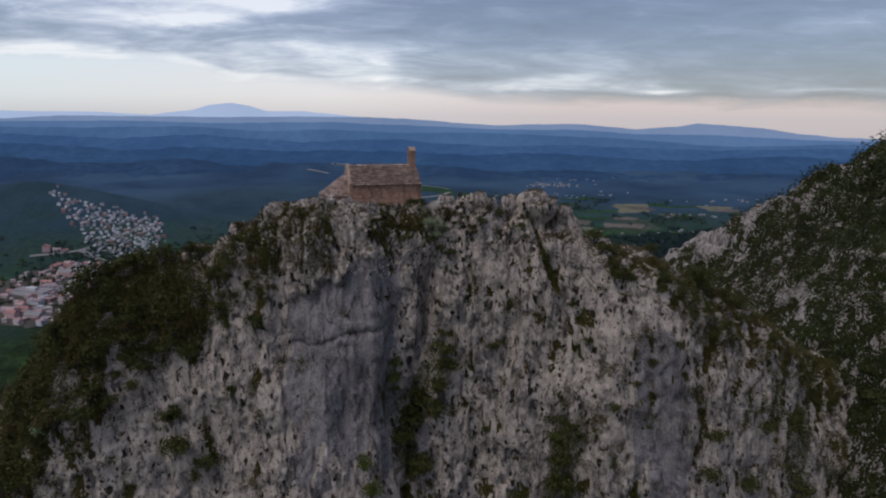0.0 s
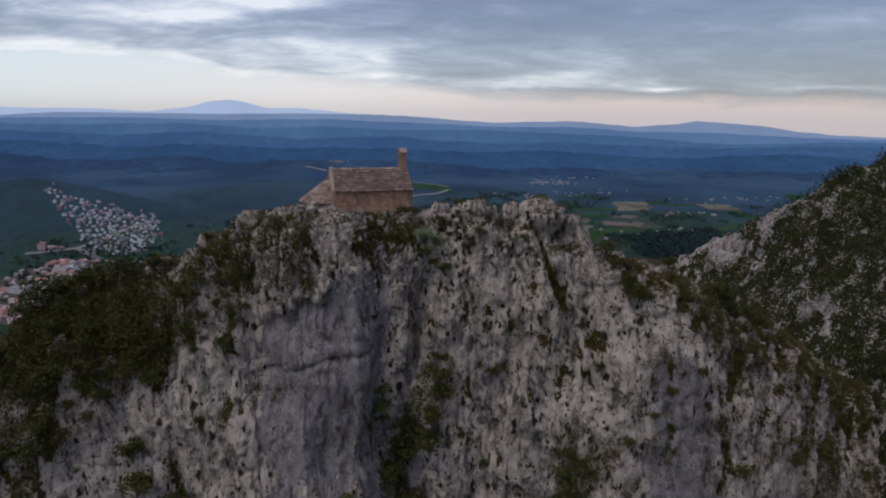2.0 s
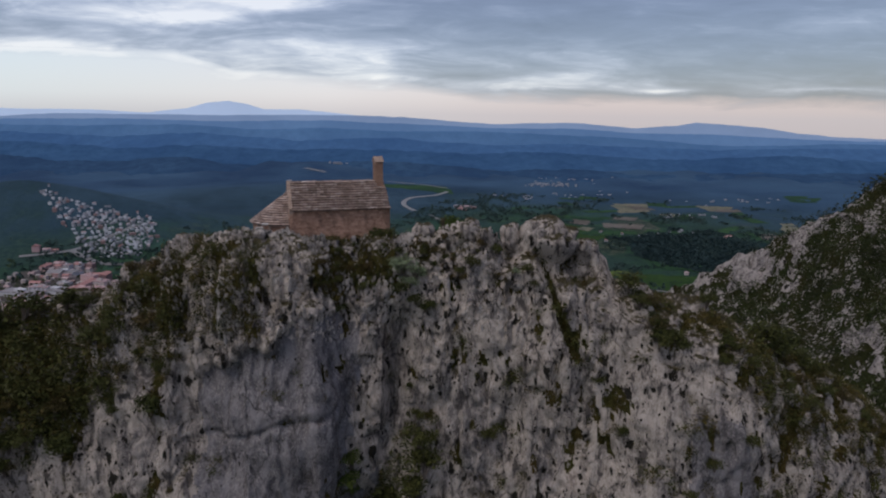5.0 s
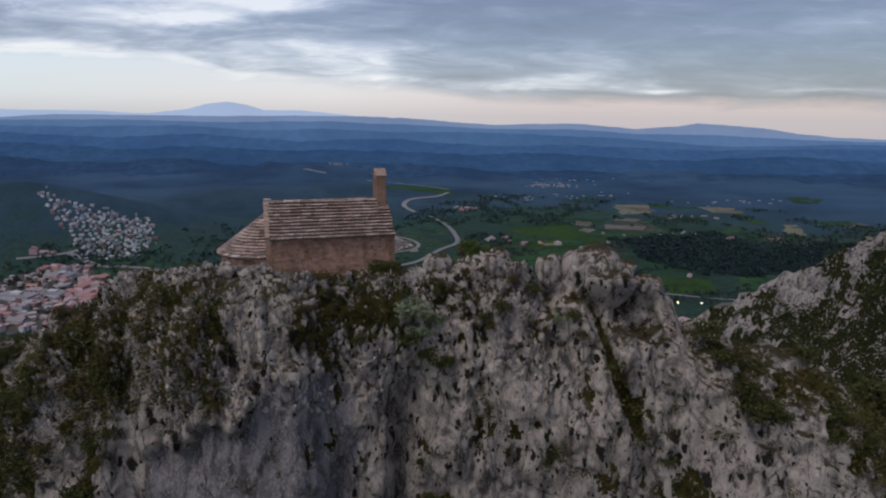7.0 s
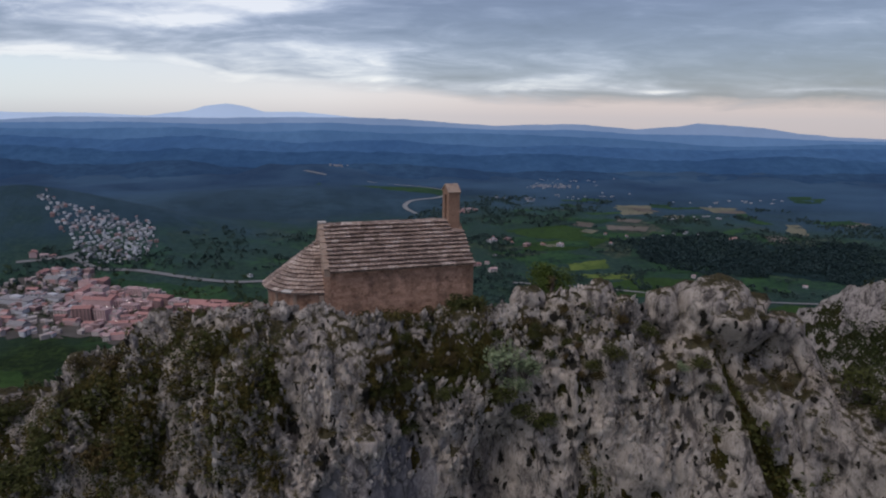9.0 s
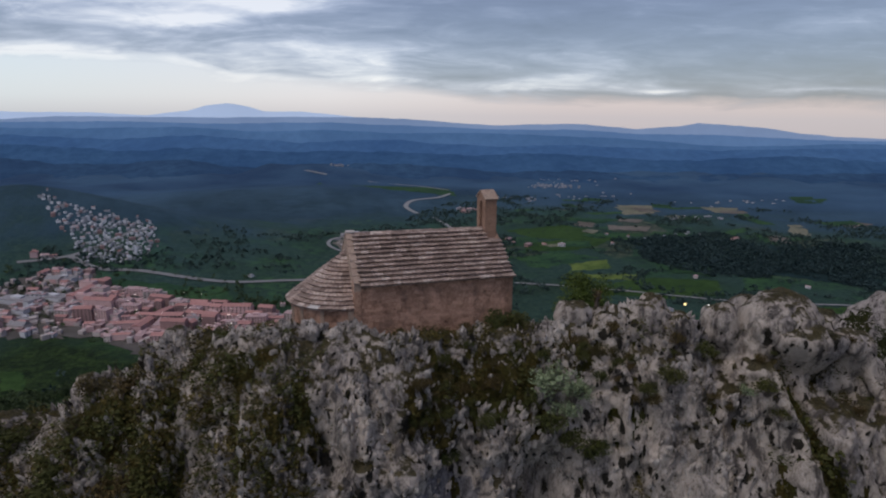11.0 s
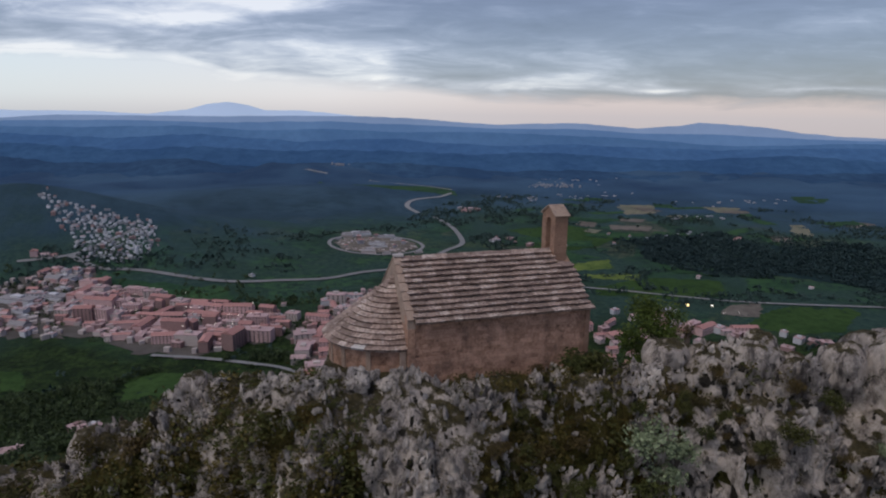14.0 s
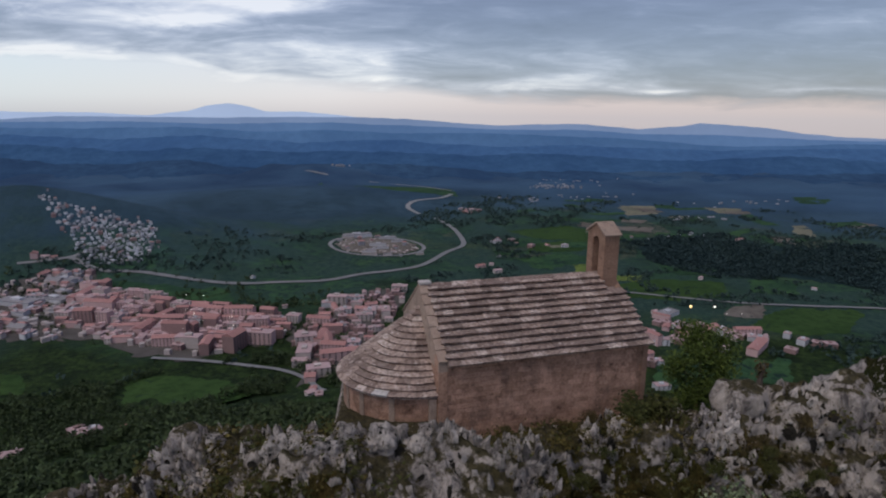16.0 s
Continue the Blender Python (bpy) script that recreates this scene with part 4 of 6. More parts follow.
def build_chapel():
    rng = random.Random(4)
    chapel = tagged(new("chapel"), "small Romanesque stone chapel with slab roof, rounded apse and bell gable", "chapel")
    slope = math.atan2(RIDGE - EAVE, PEAK_Y)
    run = math.hypot(RIDGE - EAVE, PEAK_Y)
    # nave body: gabled solid
    bm = bmesh.new()
    prism(bm, [(0.18, -0.8), (DEPTH - 0.18, -0.8), (DEPTH - 0.18, EAVE + 0.02), (PEAK_Y, RIDGE - 0.10), (0.18, EAVE + 0.02)], "x", 0.30, LENGTH - 0.2)
    wall = part("nave_wall", bm, MORTAR, chapel, "reddish brown rubble masonry wall")
    # gables: thick end walls that stand a hand above the roof
    bm = bmesh.new()
    prism(bm, [(0.08, EAVE - 0.25), (DEPTH - 0.08, EAVE - 0.25), (DEPTH - 0.08, EAVE + 0.10), (PEAK_Y, RIDGE + 0.14), (0.08, EAVE + 0.10)], "x", -0.04, 0.31)
    part("apse_gable", bm, PALE, chapel, "pale dressed stone gable above the apse")
    bm = bmesh.new()
    prism(bm, [(0.10, -0.8), (DEPTH - 0.10, -0.8), (DEPTH - 0.10, EAVE - 0.25), (0.10, EAVE - 0.25)], "x", -0.03, 0.31)
    part("gable_wall", bm, MORTAR, chapel, "reddish rubble wall under the gable")
    bm = bmesh.new()
    prism(bm, [(0.10, -0.8), (DEPTH - 0.10, -0.8), (DEPTH - 0.10, EAVE + 0.06), (PEAK_Y, RIDGE + 0.06), (0.10, EAVE + 0.06)], "x", LENGTH - 0.21, LENGTH + 0.02)
    part("bell_gable_wall", bm, ASHLAR, chapel)
    # coping slabs down the apse gable
    for side in (1, -1):
        for i in range(7):
            bm = bmesh.new()
            box(bm, -0.07, 0.30, 0.02, run / 7 - 0.012, 0.0, 0.07, 0.012)
            m = Matrix.Translation((0, PEAK_Y - side * PEAK_Y, EAVE + 0.13)) @ Matrix.Rotation(slope * side, 4, "X") @ Matrix.Diagonal((1, side, 1, 1)) @ Matrix.Translation((0, i * run / 7, 0))
            bmesh.ops.transform(bm, matrix=m, verts=bm.verts[:])
            bmesh.ops.recalc_face_normals(bm, faces=bm.faces[:])
            part("coping_stone", bm, PALE, chapel)
    # roof: a bed and overlapping courses of slabs
    bed = bmesh.new()
    prism(bed, [(-0.02, EAVE - 0.055), (PEAK_Y, RIDGE - 0.08), (DEPTH + 0.02, EAVE - 0.055), (DEPTH + 0.02, EAVE - 0.005), (PEAK_Y, RIDGE - 0.02), (-0.02, EAVE - 0.005)], "x", 0.31, LENGTH - 0.21)
    roof = part("roof", bed, SLAB, chapel, "roof of grey-brown stone slabs laid in courses")
    shapes = []
    for i in range(10):
        w = (0.30, 0.36, 0.42, 0.48, 0.54, 0.60, 0.40, 0.50, 0.66, 0.34)[i]
        v, f = slab_mesh(rng, w, 0.50, 0.10 + 0.015 * rng.random())
        shapes.append((w, mesh_from("slab", v, f, SLAB), v, f))
    courses, step = 12, (run + 0.20) / 12
    hidden_v, hidden_f = [], []
    for side in (1, -1):
        base = Matrix.Translation((0, PEAK_Y - side * (PEAK_Y + 0.204), EAVE - 0.084)) @ Matrix.Rotation(slope * side, 4, "X") @ Matrix.Diagonal((1, side, 1, 1))
        for c in range(courses):
            x = 0.31 - rng.uniform(0, 0.12)
            x_end = LENGTH + (0.02 if c < 9 else -0.72 if side == 1 else -0.72)
            if c == 0:
                x_end = LENGTH + 0.05
            while x < x_end - 0.1:
                w, me, v, f = shapes[rng.randrange(10)]
                sx = min(1.0, (x_end - x) / w)
                m = base @ pose(x, c * step + rng.uniform(-0.010, 0.010), 0.135 + rng.uniform(-0.008, 0.010), -27.0, 0, rng.uniform(-0.8, 0.8)) @ Matrix.Diagonal((sx, 1, 1, 1))
                x += w * sx
                if side == 1:
                    ob = part("slab", me, SLAB, roof)
                    ob.matrix_basis = m
                else:
                    n0 = len(hidden_v)
                    hidden_v += [tuple(m @ Vector(q)) for q in v]
                    hidden_f += [tuple(n0 + k for k in reversed(face)) for face in f]
    part("far_slope_slab", mesh_from("far_slope_slab", hidden_v, hidden_f, SLAB), SLAB, roof)
    roof.children[-1]["kind"] = "stuff"
    # ridge stones
    x = 0.3
    while x < LENGTH - 0.8:
        w = rng.uniform(0.4, 0.7)
        bm = bmesh.new()
        prism(bm, [(-0.20, -0.06), (0, 0.055), (0.20, -0.06), (0.20, -0.01), (0, 0.115), (-0.20, -0.01)], "x", 0.006, w - 0.006)
        ob = part("ridge_stone", bm, SLAB, roof)
        ob.matrix_basis = pose(x, PEAK_Y, RIDGE + 0.07 + rng.uniform(-0.01, 0.02), rng.uniform(-2, 2), 0, rng.uniform(-1, 1))
        x += w
    bm = bmesh.new()
    box(bm, -0.06, 0.42, -0.16, 0.16, 0.0, 0.12, 0.02)
    part("gable_top_stone", bm, WHITE_STONE, chapel, "white weathered stone at the gable's top").matrix_basis = pose(0.0, PEAK_Y, RIDGE + 0.17)
    # rubble stones of the long wall
    shapes = []
    for i in range(12):
        w = 0.26 + 0.028 * i
        v = [(a * w / 2 * (1 + rng.uniform(-.06, .06)), -dep, b * 0.095 * (1 + rng.uniform(-.12, .12))) for dep in (0, 0.014) for a, b in ((-1, -1), (1, -1), (1, 1), (-1, 1))]
        v[4:] = [(x * 0.94, y - rng.uniform(0, .012), z * 0.9) for x, y, z in v[4:]]
        shapes.append((w, mesh_from("stone", v, [(4, 5, 6, 7), (0, 1, 5, 4), (1, 2, 6, 5), (2, 3, 7, 6), (3, 0, 4, 7)], STONE)))
    count = 0
    z = EAVE - 0.14
    while z > -0.5:
        x = 0.33
        while x < LENGTH - 0.45:
            w, me = shapes[rng.randrange(12)]
            if x + w < LENGTH - 0.2 and count < 330:
                ob = part("stone", me, STONE, wall)
                ob.matrix_basis = pose(x + w / 2, 0.181, z + rng.uniform(-.012, .012), 0, rng.uniform(-2, 2), 0)
                count += 1
            x += w + 0.012
        z -= 0.196
    # quoins at the two near corners
    for x0, x1 in ((-0.045, 0.30), (LENGTH - 0.24, LENGTH + 0.03)):
        z, k = -0.6, 0
        while z < EAVE:
            bm = bmesh.new()
            grow = 0.16 if k % 2 else 0.0
            box(bm, x0 - (grow if x0 > 1 else 0), x1 + (grow if x0 < 1 else 0), 0.145, 0.6, z, z + 0.293, 0.008)
            part("quoin", bm, STONE if x0 < 1 else ASHLAR, chapel)
            z, k = z + 0.30, k + 1
    build_apse(chapel, rng)
    build_belfry(chapel)
    return chapel


def build_apse(chapel, rng):
    ax, ay, cx, cy, eave, apex = 3.25, 2.78, 0.0, PEAK_Y, 1.70, 4.28
    seg = 28
    ring = [(-ax * math.sin(math.pi * i / seg) * 0.93, cy - ay * math.cos(math.pi * i / seg) * 0.93) for i in range(seg + 1)]
    bm = bmesh.new()
    prism(bm, [(x - 0.03, y) for x, y in ring], "z", -5.0, eave + 0.03)
    wall = part("apse_wall", bm, MORTAR, chapel, "curved masonry wall of the apse")
    # apse masonry
    shapes = []
    for i in range(6):
        w = 0.28 + 0.05 * i
        v = [(a * w / 2, -dep, b * 0.105 * (1 + rng.uniform(-.06, .06))) for dep in (-0.03, 0.010) for a, b in ((-1, -1), (1, -1), (1, 1), (-1, 1))]
        v[4:] = [(x * 0.93, y, z * 0.88) for x, y, z in v[4:]]
        shapes.append((w, mesh_from("stone", v, [(4, 5, 6, 7), (0, 1, 5, 4), (1, 2, 6, 5), (2, 3, 7, 6), (3, 0, 4, 7)], STONE)))
    for row in range(9):
        z, a = eave - 0.14 - row * 0.208, 0.05
        while a < 2.6:
            w, me = shapes[rng.randrange(6)]
            r = math.hypot(ax * math.cos(a), ay * math.sin(a)) * 0.93
            mid = a + w / r / 2
            px, py = -ax * math.sin(mid) * 0.93 - 0.03, cy - ay * math.cos(mid) * 0.93
            nx, ny = -math.sin(mid) / ax, -math.cos(mid) / ay
            ob = part("stone", me, STONE, wall)
            ob.matrix_basis = pose(px, py, z, 0, 0, math.degrees(math.atan2(ny, nx)) + 90)
            a += (w + 0.008) / r
    # half-cone roof of slab courses
    bm = bmesh.new()
    low = [bm.verts.new((x / 0.93 - 0.02, cy + (y - cy) / 0.93, eave + 0.03)) for x, y in ring]
    under = [bm.verts.new((x, y, eave - 0.02)) for x, y in ring]
    top = bm.verts.new((-0.05, cy, apex - 0.05))
    for i in range(seg):
        bm.faces.new((low[i + 1], low[i], top))
        bm.faces.new((low[i], low[i + 1], under[i + 1], under[i]))
    bmesh.ops.recalc_face_normals(bm, faces=bm.faces[:])
    roof = part("apse_roof", bm, SLAB, chapel, "half-cone roof of overlapping stone slabs")
    rings = 15
    for c in range(rings):
        s = c / rings
        k0, k1 = 1.03 * (1 - s), 1.03 * (1 - s) - 1.03 * 1.55 / rings
        k1 = max(k1, 0.02)
        z0 = eave + (apex - eave) * s + 0.03
        z1 = eave + (apex - eave) * (s + 1.55 / rings)
        n = max(3, round(math.pi * 3.0 * k0 / 0.46))
        cuts = [math.pi * (i + (rng.uniform(-.22, .22) if 0 < i < n else 0)) / n for i in range(n + 1)]
        for a0, a1 in zip(cuts, cuts[1:]):
            gap = 0.004 / max(k0 * 3, 0.3)
            verts = []
            lift, slip = rng.uniform(.03, .045), rng.uniform(-.004, .004)
            th = rng.uniform(0.08, 0.105)
            for up in (0, th):
                for a, k, z in ((a0 + gap, k0 + slip, z0), (a1 - gap, k0 + slip, z0), (a1 - gap, k1, z0 + (z1 - z0) * 0.40), (a0 + gap, k1, z0 + (z1 - z0) * 0.40)):
                    q = k - (0.024 if up == 0 and k > k1 else 0)
                    verts.append((-ax * q * math.sin(a) - 0.03, cy - ay * q * math.cos(a), z + lift + up))
            me = mesh_from("slab", verts, [(0, 1, 2, 3), (7, 6, 5, 4), (4, 5, 1, 0), (5, 6, 2, 1), (6, 7, 3, 2), (7, 4, 0, 3)], SLAB)
            white = c == 0 and 0.62 < (a0 + a1) / 2 < 0.80
            if white:
                me.materials[0] = WHITE_STONE
            part("slab", me, SLAB, roof)
    for mid in (0.55, 1.0, 1.35, 1.75, 2.1):
        px, py = -ax * math.sin(mid) * 0.93 - 0.03, cy - ay * math.cos(mid) * 0.93
        bm = bmesh.new()
        box(bm, -0.11, 0.11, -0.055, 0.2, -2.5, eave - 0.02, 0.012)
        part("lesene", bm, PALE, wall).matrix_basis = pose(px, py, 0, 0, 0, math.degrees(math.atan2(-math.cos(mid) / ay, -math.sin(mid) / ax)) + 90)
    # pilaster strip beside the apse
    bm = bmesh.new()
    box(bm, -0.34, -0.06, cy - 2.78, cy - 2.5, -1.0, eave - 0.02, 0.015)
    part("pilaster", bm, PALE, chapel)


def build_belfry(chapel):
    x0, x1, y0, y1, z0, z1, top = 7.80, 8.48, 2.42, 3.78, 4.55, 6.90, 7.30
    mid, half, spring = (y0 + y1) / 2, 0.24, 6.52
    bm = bmesh.new()
    # two faces joined by walls: each face is a strip between the outside and the arch
    left = [(y0, z0), (y0, z1), (mid, top), (mid, spring + half), *[(mid - half * math.sin(math.pi / 2 * i / 5), spring + half * math.cos(math.pi / 2 * i / 5)) for i in range(1, 6)], (mid - half, z0)]
    for sign in (1, -1):
        prism(bm, [(mid + sign * (y - mid), z) for y, z in left], "x", x0, x1)
    bmesh.ops.remove_doubles(bm, verts=bm.verts[:], dist=0.0005)
    belfry = part("bell_gable", bm, ASHLAR, chapel, "tall bell gable with a round-arched opening")
    bm = bmesh.new()
    box(bm, x0 + 0.02, x1 - 0.02, mid - half + 0.005, mid + half - 0.005, 4.3, 4.98, 0.01)
    part("opening_sill", bm, ASHLAR, belfry)
    slope = math.degrees(math.atan2(top - z1, mid - y0))
    for sign in (1, -1):
        bm = bmesh.new()
        box(bm, x0 - 0.07, x1 + 0.07, -0.10, math.hypot(mid - y0, top - z1) + 0.0, 0.0, 0.075, 0.012)
        bmesh.ops.transform(bm, matrix=Matrix.Translation((0, mid + sign * (y0 - mid), z1 + 0.005)) @ Matrix.Diagonal((1, sign, 1, 1)) @ Matrix.Rotation(radians(slope), 4, "X"), verts=bm.verts[:])
        bmesh.ops.recalc_face_normals(bm, faces=bm.faces[:])
        part("cap_slab", bm, PALE, belfry)
    # shallow block joints: single courses standing a little proud on the two seen sides
    z, k = 5.05, 0
    while z < z1 - 0.2:
        for ya, yb in ((y0 - 0.006, y0 + 0.36 + 0.06 * (k % 2)), (y1 - 0.36 - 0.06 * (k % 2), y1 + 0.006)):
            bm = bmesh.new()
            box(bm, x0 - 0.008, x1 + 0.008, ya, yb if ya < mid else yb, z + 0.008, z + 0.262, 0.01)
            part("block", bm, ASHLAR, belfry)
        z, k = z + 0.27, k + 1


build_chapel()


# ---- plants on the rock ----
def leaf_wedges(rng, centres, size, flat=0.35):
    """Small leaves at the centres, each a tilted wedge."""
    n = len(centres)
    a = rng.normal(size=(n, 3))
    a[:, 2] *= flat
    a /= np.linalg.norm(a, axis=1, keepdims=True)
    b = np.cross(a, rng.normal(size=(n, 3)))
    b /= np.linalg.norm(b, axis=1, keepdims=True)
    s = (size * rng.uniform(0.6, 1.35, n))[:, None]
    tip, side = a * s, b * s * 0.62
    v = np.stack([centres - tip, centres + 0.62 * tip + side, centres + 0.62 * tip - side], 1).reshape(-1, 3)
    return v, np.arange(3 * n).reshape(-1, 3)


def limb(bm, a, b, r0, r1, sides=6):
    a, b = Vector(a), Vector(b)
    turn = (b - a).to_track_quat("Z", "Y").to_matrix()
    rings = []
    for c, r in ((a, r0), (b, r1)):
        rings.append([bm.verts.new(c + turn @ Vector((r * math.cos(2 * math.pi * i / sides), r * math.sin(2 * math.pi * i / sides), 0))) for i in range(sides)])
    for i in range(sides):
        j = (i + 1) % sides
        bm.faces.new((rings[0][i], rings[0][j], rings[1][j], rings[1][i]))


def build_bush(seed, mat, leaves=560, size=0.092, tall=0.8, label="dark evergreen bush growing out of the rock", category="bush", group=""):
    """A bush of unit radius that stands at its origin."""
    rng = np.random.default_rng(seed)
    ob = tagged(new("bush"), label, category, group)
    lobes = [(rng.uniform(-0.55, 0.55), rng.uniform(-0.55, 0.55), rng.uniform(0.35, 1.0) * tall, rng.uniform(0.30, 0.52)) for _ in range(9)]
    pts = []
    for x, y, z, r in lobes:
        d = rng.normal(size=(leaves // 9, 3))
        d /= np.linalg.norm(d, axis=1, keepdims=True)
        pts.append(np.array((x, y, z)) + d * r * rng.uniform(0.45, 1.12, (len(d), 1)) * (1, 1, 0.85))
    v, f = leaf_wedges(rng, np.concatenate(pts), size)
    part("crown", mesh_from("crown", v, f, mat), mat, ob)
    bm = bmesh.new()
    for x, y, z, r in lobes[:6]:
        limb(bm, (0, 0, -0.35), (x * 0.4, y * 0.4, z * 0.45), 0.05, 0.03, 5)
        limb(bm, (x * 0.4, y * 0.4, z * 0.45), (x, y, z), 0.03, 0.01, 5)
    part("stem", bm, BARK, ob)
    return ob


def rock_spot(x, deep=None, behind=None):
    """A point of the rock's surface at x, so far below or behind the crest."""
    col = int(np.argmin(np.abs(ROCK_P[-1, :, 0] - x)))
    if behind is not None:
        yc, _ = crest(x)
        top = np.where(ROCK_H[:, col] <= 0)[0]
        row = top[int(np.argmin(np.abs(ROCK_P[top, col, 1] - (yc + behind))))]
    else:
        face = np.where(ROCK_H[:, col] > 0)[0]
        row = face[int(np.argmin(np.abs(ROCK_H[face, col] - deep)))]
    return ROCK_P[row, col], ROCK_N[row, col]


def plant_bushes():
    rng = random.Random(11)
    kinds = [build_bush(s, OAK, group="bushes on the cliff") for s in (1, 2, 3)]
    kinds += [build_bush(4, SCRUB, 600, 0.08, 0.6, "brownish low scrub bush rooted on a ledge", "bush", "bushes on the cliff")]
    fresh = build_bush(5, FRESH, 600, 0.09, 1.1, "bright green bush hanging on the cliff", "bush", "bushes on the cliff")
    grey = build_bush(6, GREY_LEAF, 760, 0.07, 0.7, "pale grey-green flowering bush on the crest", "bush", "bushes on the cliff")
    used = set()

    def put(kind, x, deep, r, behind=None, sink=0.25):
        p, nrm = rock_spot(x, deep, behind)
        m = Matrix.Translation(Vector(p) + Vector(nrm) * (0.45 * r) - Vector((0, 0, sink * r))) @ Euler((rng.uniform(-.2, .35), rng.uniform(-.2, .2), rng.uniform(0, 6.28))).to_matrix().to_4x4()
        ob = kind if kind.name not in used else copy_thing(kind, m)
        used.add(kind.name)
        s = r * rng.uniform(0.9, 1.1)
        ob.matrix_basis = m @ Matrix.Diagonal((s, s, s * rng.uniform(0.85, 1.1), 1))

    # single bushes that stand out on the face: x, depth below the crest, radius
    for x, deep, r in ((-11.3, 10.5, 1.3), (9.7, 17.0, 1.6), (9.9, 19.0, 1.9), (8.9, 21.0, 2.2), (7.6, 23.5, 2.4), (8.6, 24.0, 2.0), (6.0, 26.0, 2.3), (4.6, 27.5, 1.9), (7.0, 31.5, 2.0), (6.0, 32.5, 1.6), (9.3, 15.0, 1.0), (9.0, 12.5, 0.7), (16.4, 16.5, 1.1), (22.6, 29.5, 1.8),
                       (22.2, 33.0, 2.2), (18.0, 34.5, 1.6), (23.2, 36.5, 2.2), (54.3, 20.0, 2.0), (53.0, 23, 2.2), (26.6, 18.5, 0.9), (15.3, 27.5, 0.8), (4.2, 5.2, 0.7), (8.3, 3.6, 0.9), (15.2, 2.6, 0.8), (13.4, 3.0, 0.6), (13.7, 4.3, 0.55), (16.6, 0.9, 0.7), (18.8, 2.6, 0.75), (19.2, 3.7, 0.6), (11.0, 5.4, 0.6), (9.6, 4.9, 0.9), (10.4, 5.6, 0.8), (5.5, 3.4, 0.7), (3.0, 3.0, 0.6),
                       (-20.9, 21.0, 2.2), (-18.8, 10.5, 1.5), (-21.1, 17.5, 1.9), (-17.5, 24, 1.6), (25.2, 13.0, 0.8), (24.2, 10.0, 0.7), (23.0, 7.5, 0.6), (31, 12, 0.9), (34, 9, 0.8), (29, 15, 0.7), (-14, 17, 1.2), (45, 22, 1.5), (48, 14, 1.2), (39, 17, 1.3), (38, 22, 1.5)):
        put(kinds[rng.randrange(3)], x, deep, r)
    for x, deep, r in ((3.9, 18.2, 1.0), (3.9, 20.0, 1.2), (4.3, 21.8, 0.9), (-0.4, 29, 1.2), (-0.6, 32, 1.5), (-1.0, 35, 1.4), (21.8, 27, 0.9)):
        put(fresh, x, deep, r)
    for x, deep, r in ((8.5, 1.9, 1.2), (9.8, 2.7, 1.15), (9.2, 3.3, 1.0), (-33, 10.5, 1.3), (17.9, 2.3, 0.5)):
        put(grey, x, deep, r)
    # dark cover of the left flank
    for _ in range(92):
        x = rng.uniform(-42, -10.5)
        lim = np.interp(x, (-42, -17, -10, -3.5), (16, 11, 7, 3.5))
        deep = lim * rng.random() ** 1.1
        if rng.random() < 0.25 and x > -15:
            continue
        r = rng.uniform(0.55, 1.25) * np.interp(x, (-42, -16, -4), (1.8, 1.15, 0.62))
        put(kinds[rng.choice((0, 1, 2, 3, 3) if x > -14 else (0, 1, 2, 0, 3))], x, deep + 0.2, r, sink=0.45)
    # low band under the chapel and on the crest
    for _ in range(46):
        x = rng.uniform(1.5, 13)
        put(kinds[rng.choice((0, 1, 3, 3))], x, rng.uniform(0.3, 3.4), rng.uniform(0.28, 0.6), sink=0.4)
    for x, r in ((7.5, 1.25), (7.0, 0.85), (8.1, 0.95), (2.2, 0.35), (3.6, 0.35), (4.6, 0.4), (5.6, 0.45)):
        put(kinds[0 if r > 0.5 else 3], x, None, r, behind=rng.uniform(1.2, 1.8), sink=0.2)
    for _ in range(26):
        x = rng.uniform(26, 50)
        put(kinds[rng.choice((0, 1, 2, 3))], x, rng.uniform(0.1, 4.0), rng.uniform(0.6, 1.3), sink=0.4)
    for x, r in ((38, 1.7), (39.5, 1.8), (41, 1.4), (44, 1.5), (46.5, 1.3), (-21.5, 1.9), (-23.5, 2.2), (-25.5, 2.0), (-28.5, 2.2), (-31, 2.0), (-18.3, 1.6)):
        put(kinds[rng.randrange(3)], x, 0.4, r)
    for _ in range(26):
        x = rng.uniform(9.5, 25)
        put(kinds[rng.choice((0, 3, 3))], x, rng.uniform(0.4, 3.5), rng.uniform(0.25, 0.5), sink=0.35)
    # the hillside beyond the saddle
    rows, cols = HILL_P.shape[:2]
    done = 0
    while done < 45:
        p = HILL_P[rng.randrange(60, rows - 60), rng.randrange(40, min(cols, 230))]
        if p[1] > 45 or p[1] < -70 or value_noise(np.array([p * (0.09, 0.09, 0)]), 95)[0] < -0.12 + 0.3 * (p[1] > 12):
            continue
        r = rng.uniform(0.8, 2.1)
        m = Matrix.Translation(Vector(p) - Vector((0, 0, 0.3 * r))) @ Matrix.Rotation(rng.uniform(0, 6.28), 4, "Z")
        ob = copy_thing(kinds[rng.choice((0, 1, 2, 3))], m)
        ob.matrix_basis = m @ Matrix.Diagonal((r, r, r * 0.8, 1))
        tagged(ob, "dark green bush on the rocky hillside", "bush", "bushes on the hillside")
        done += 1


plant_bushes()


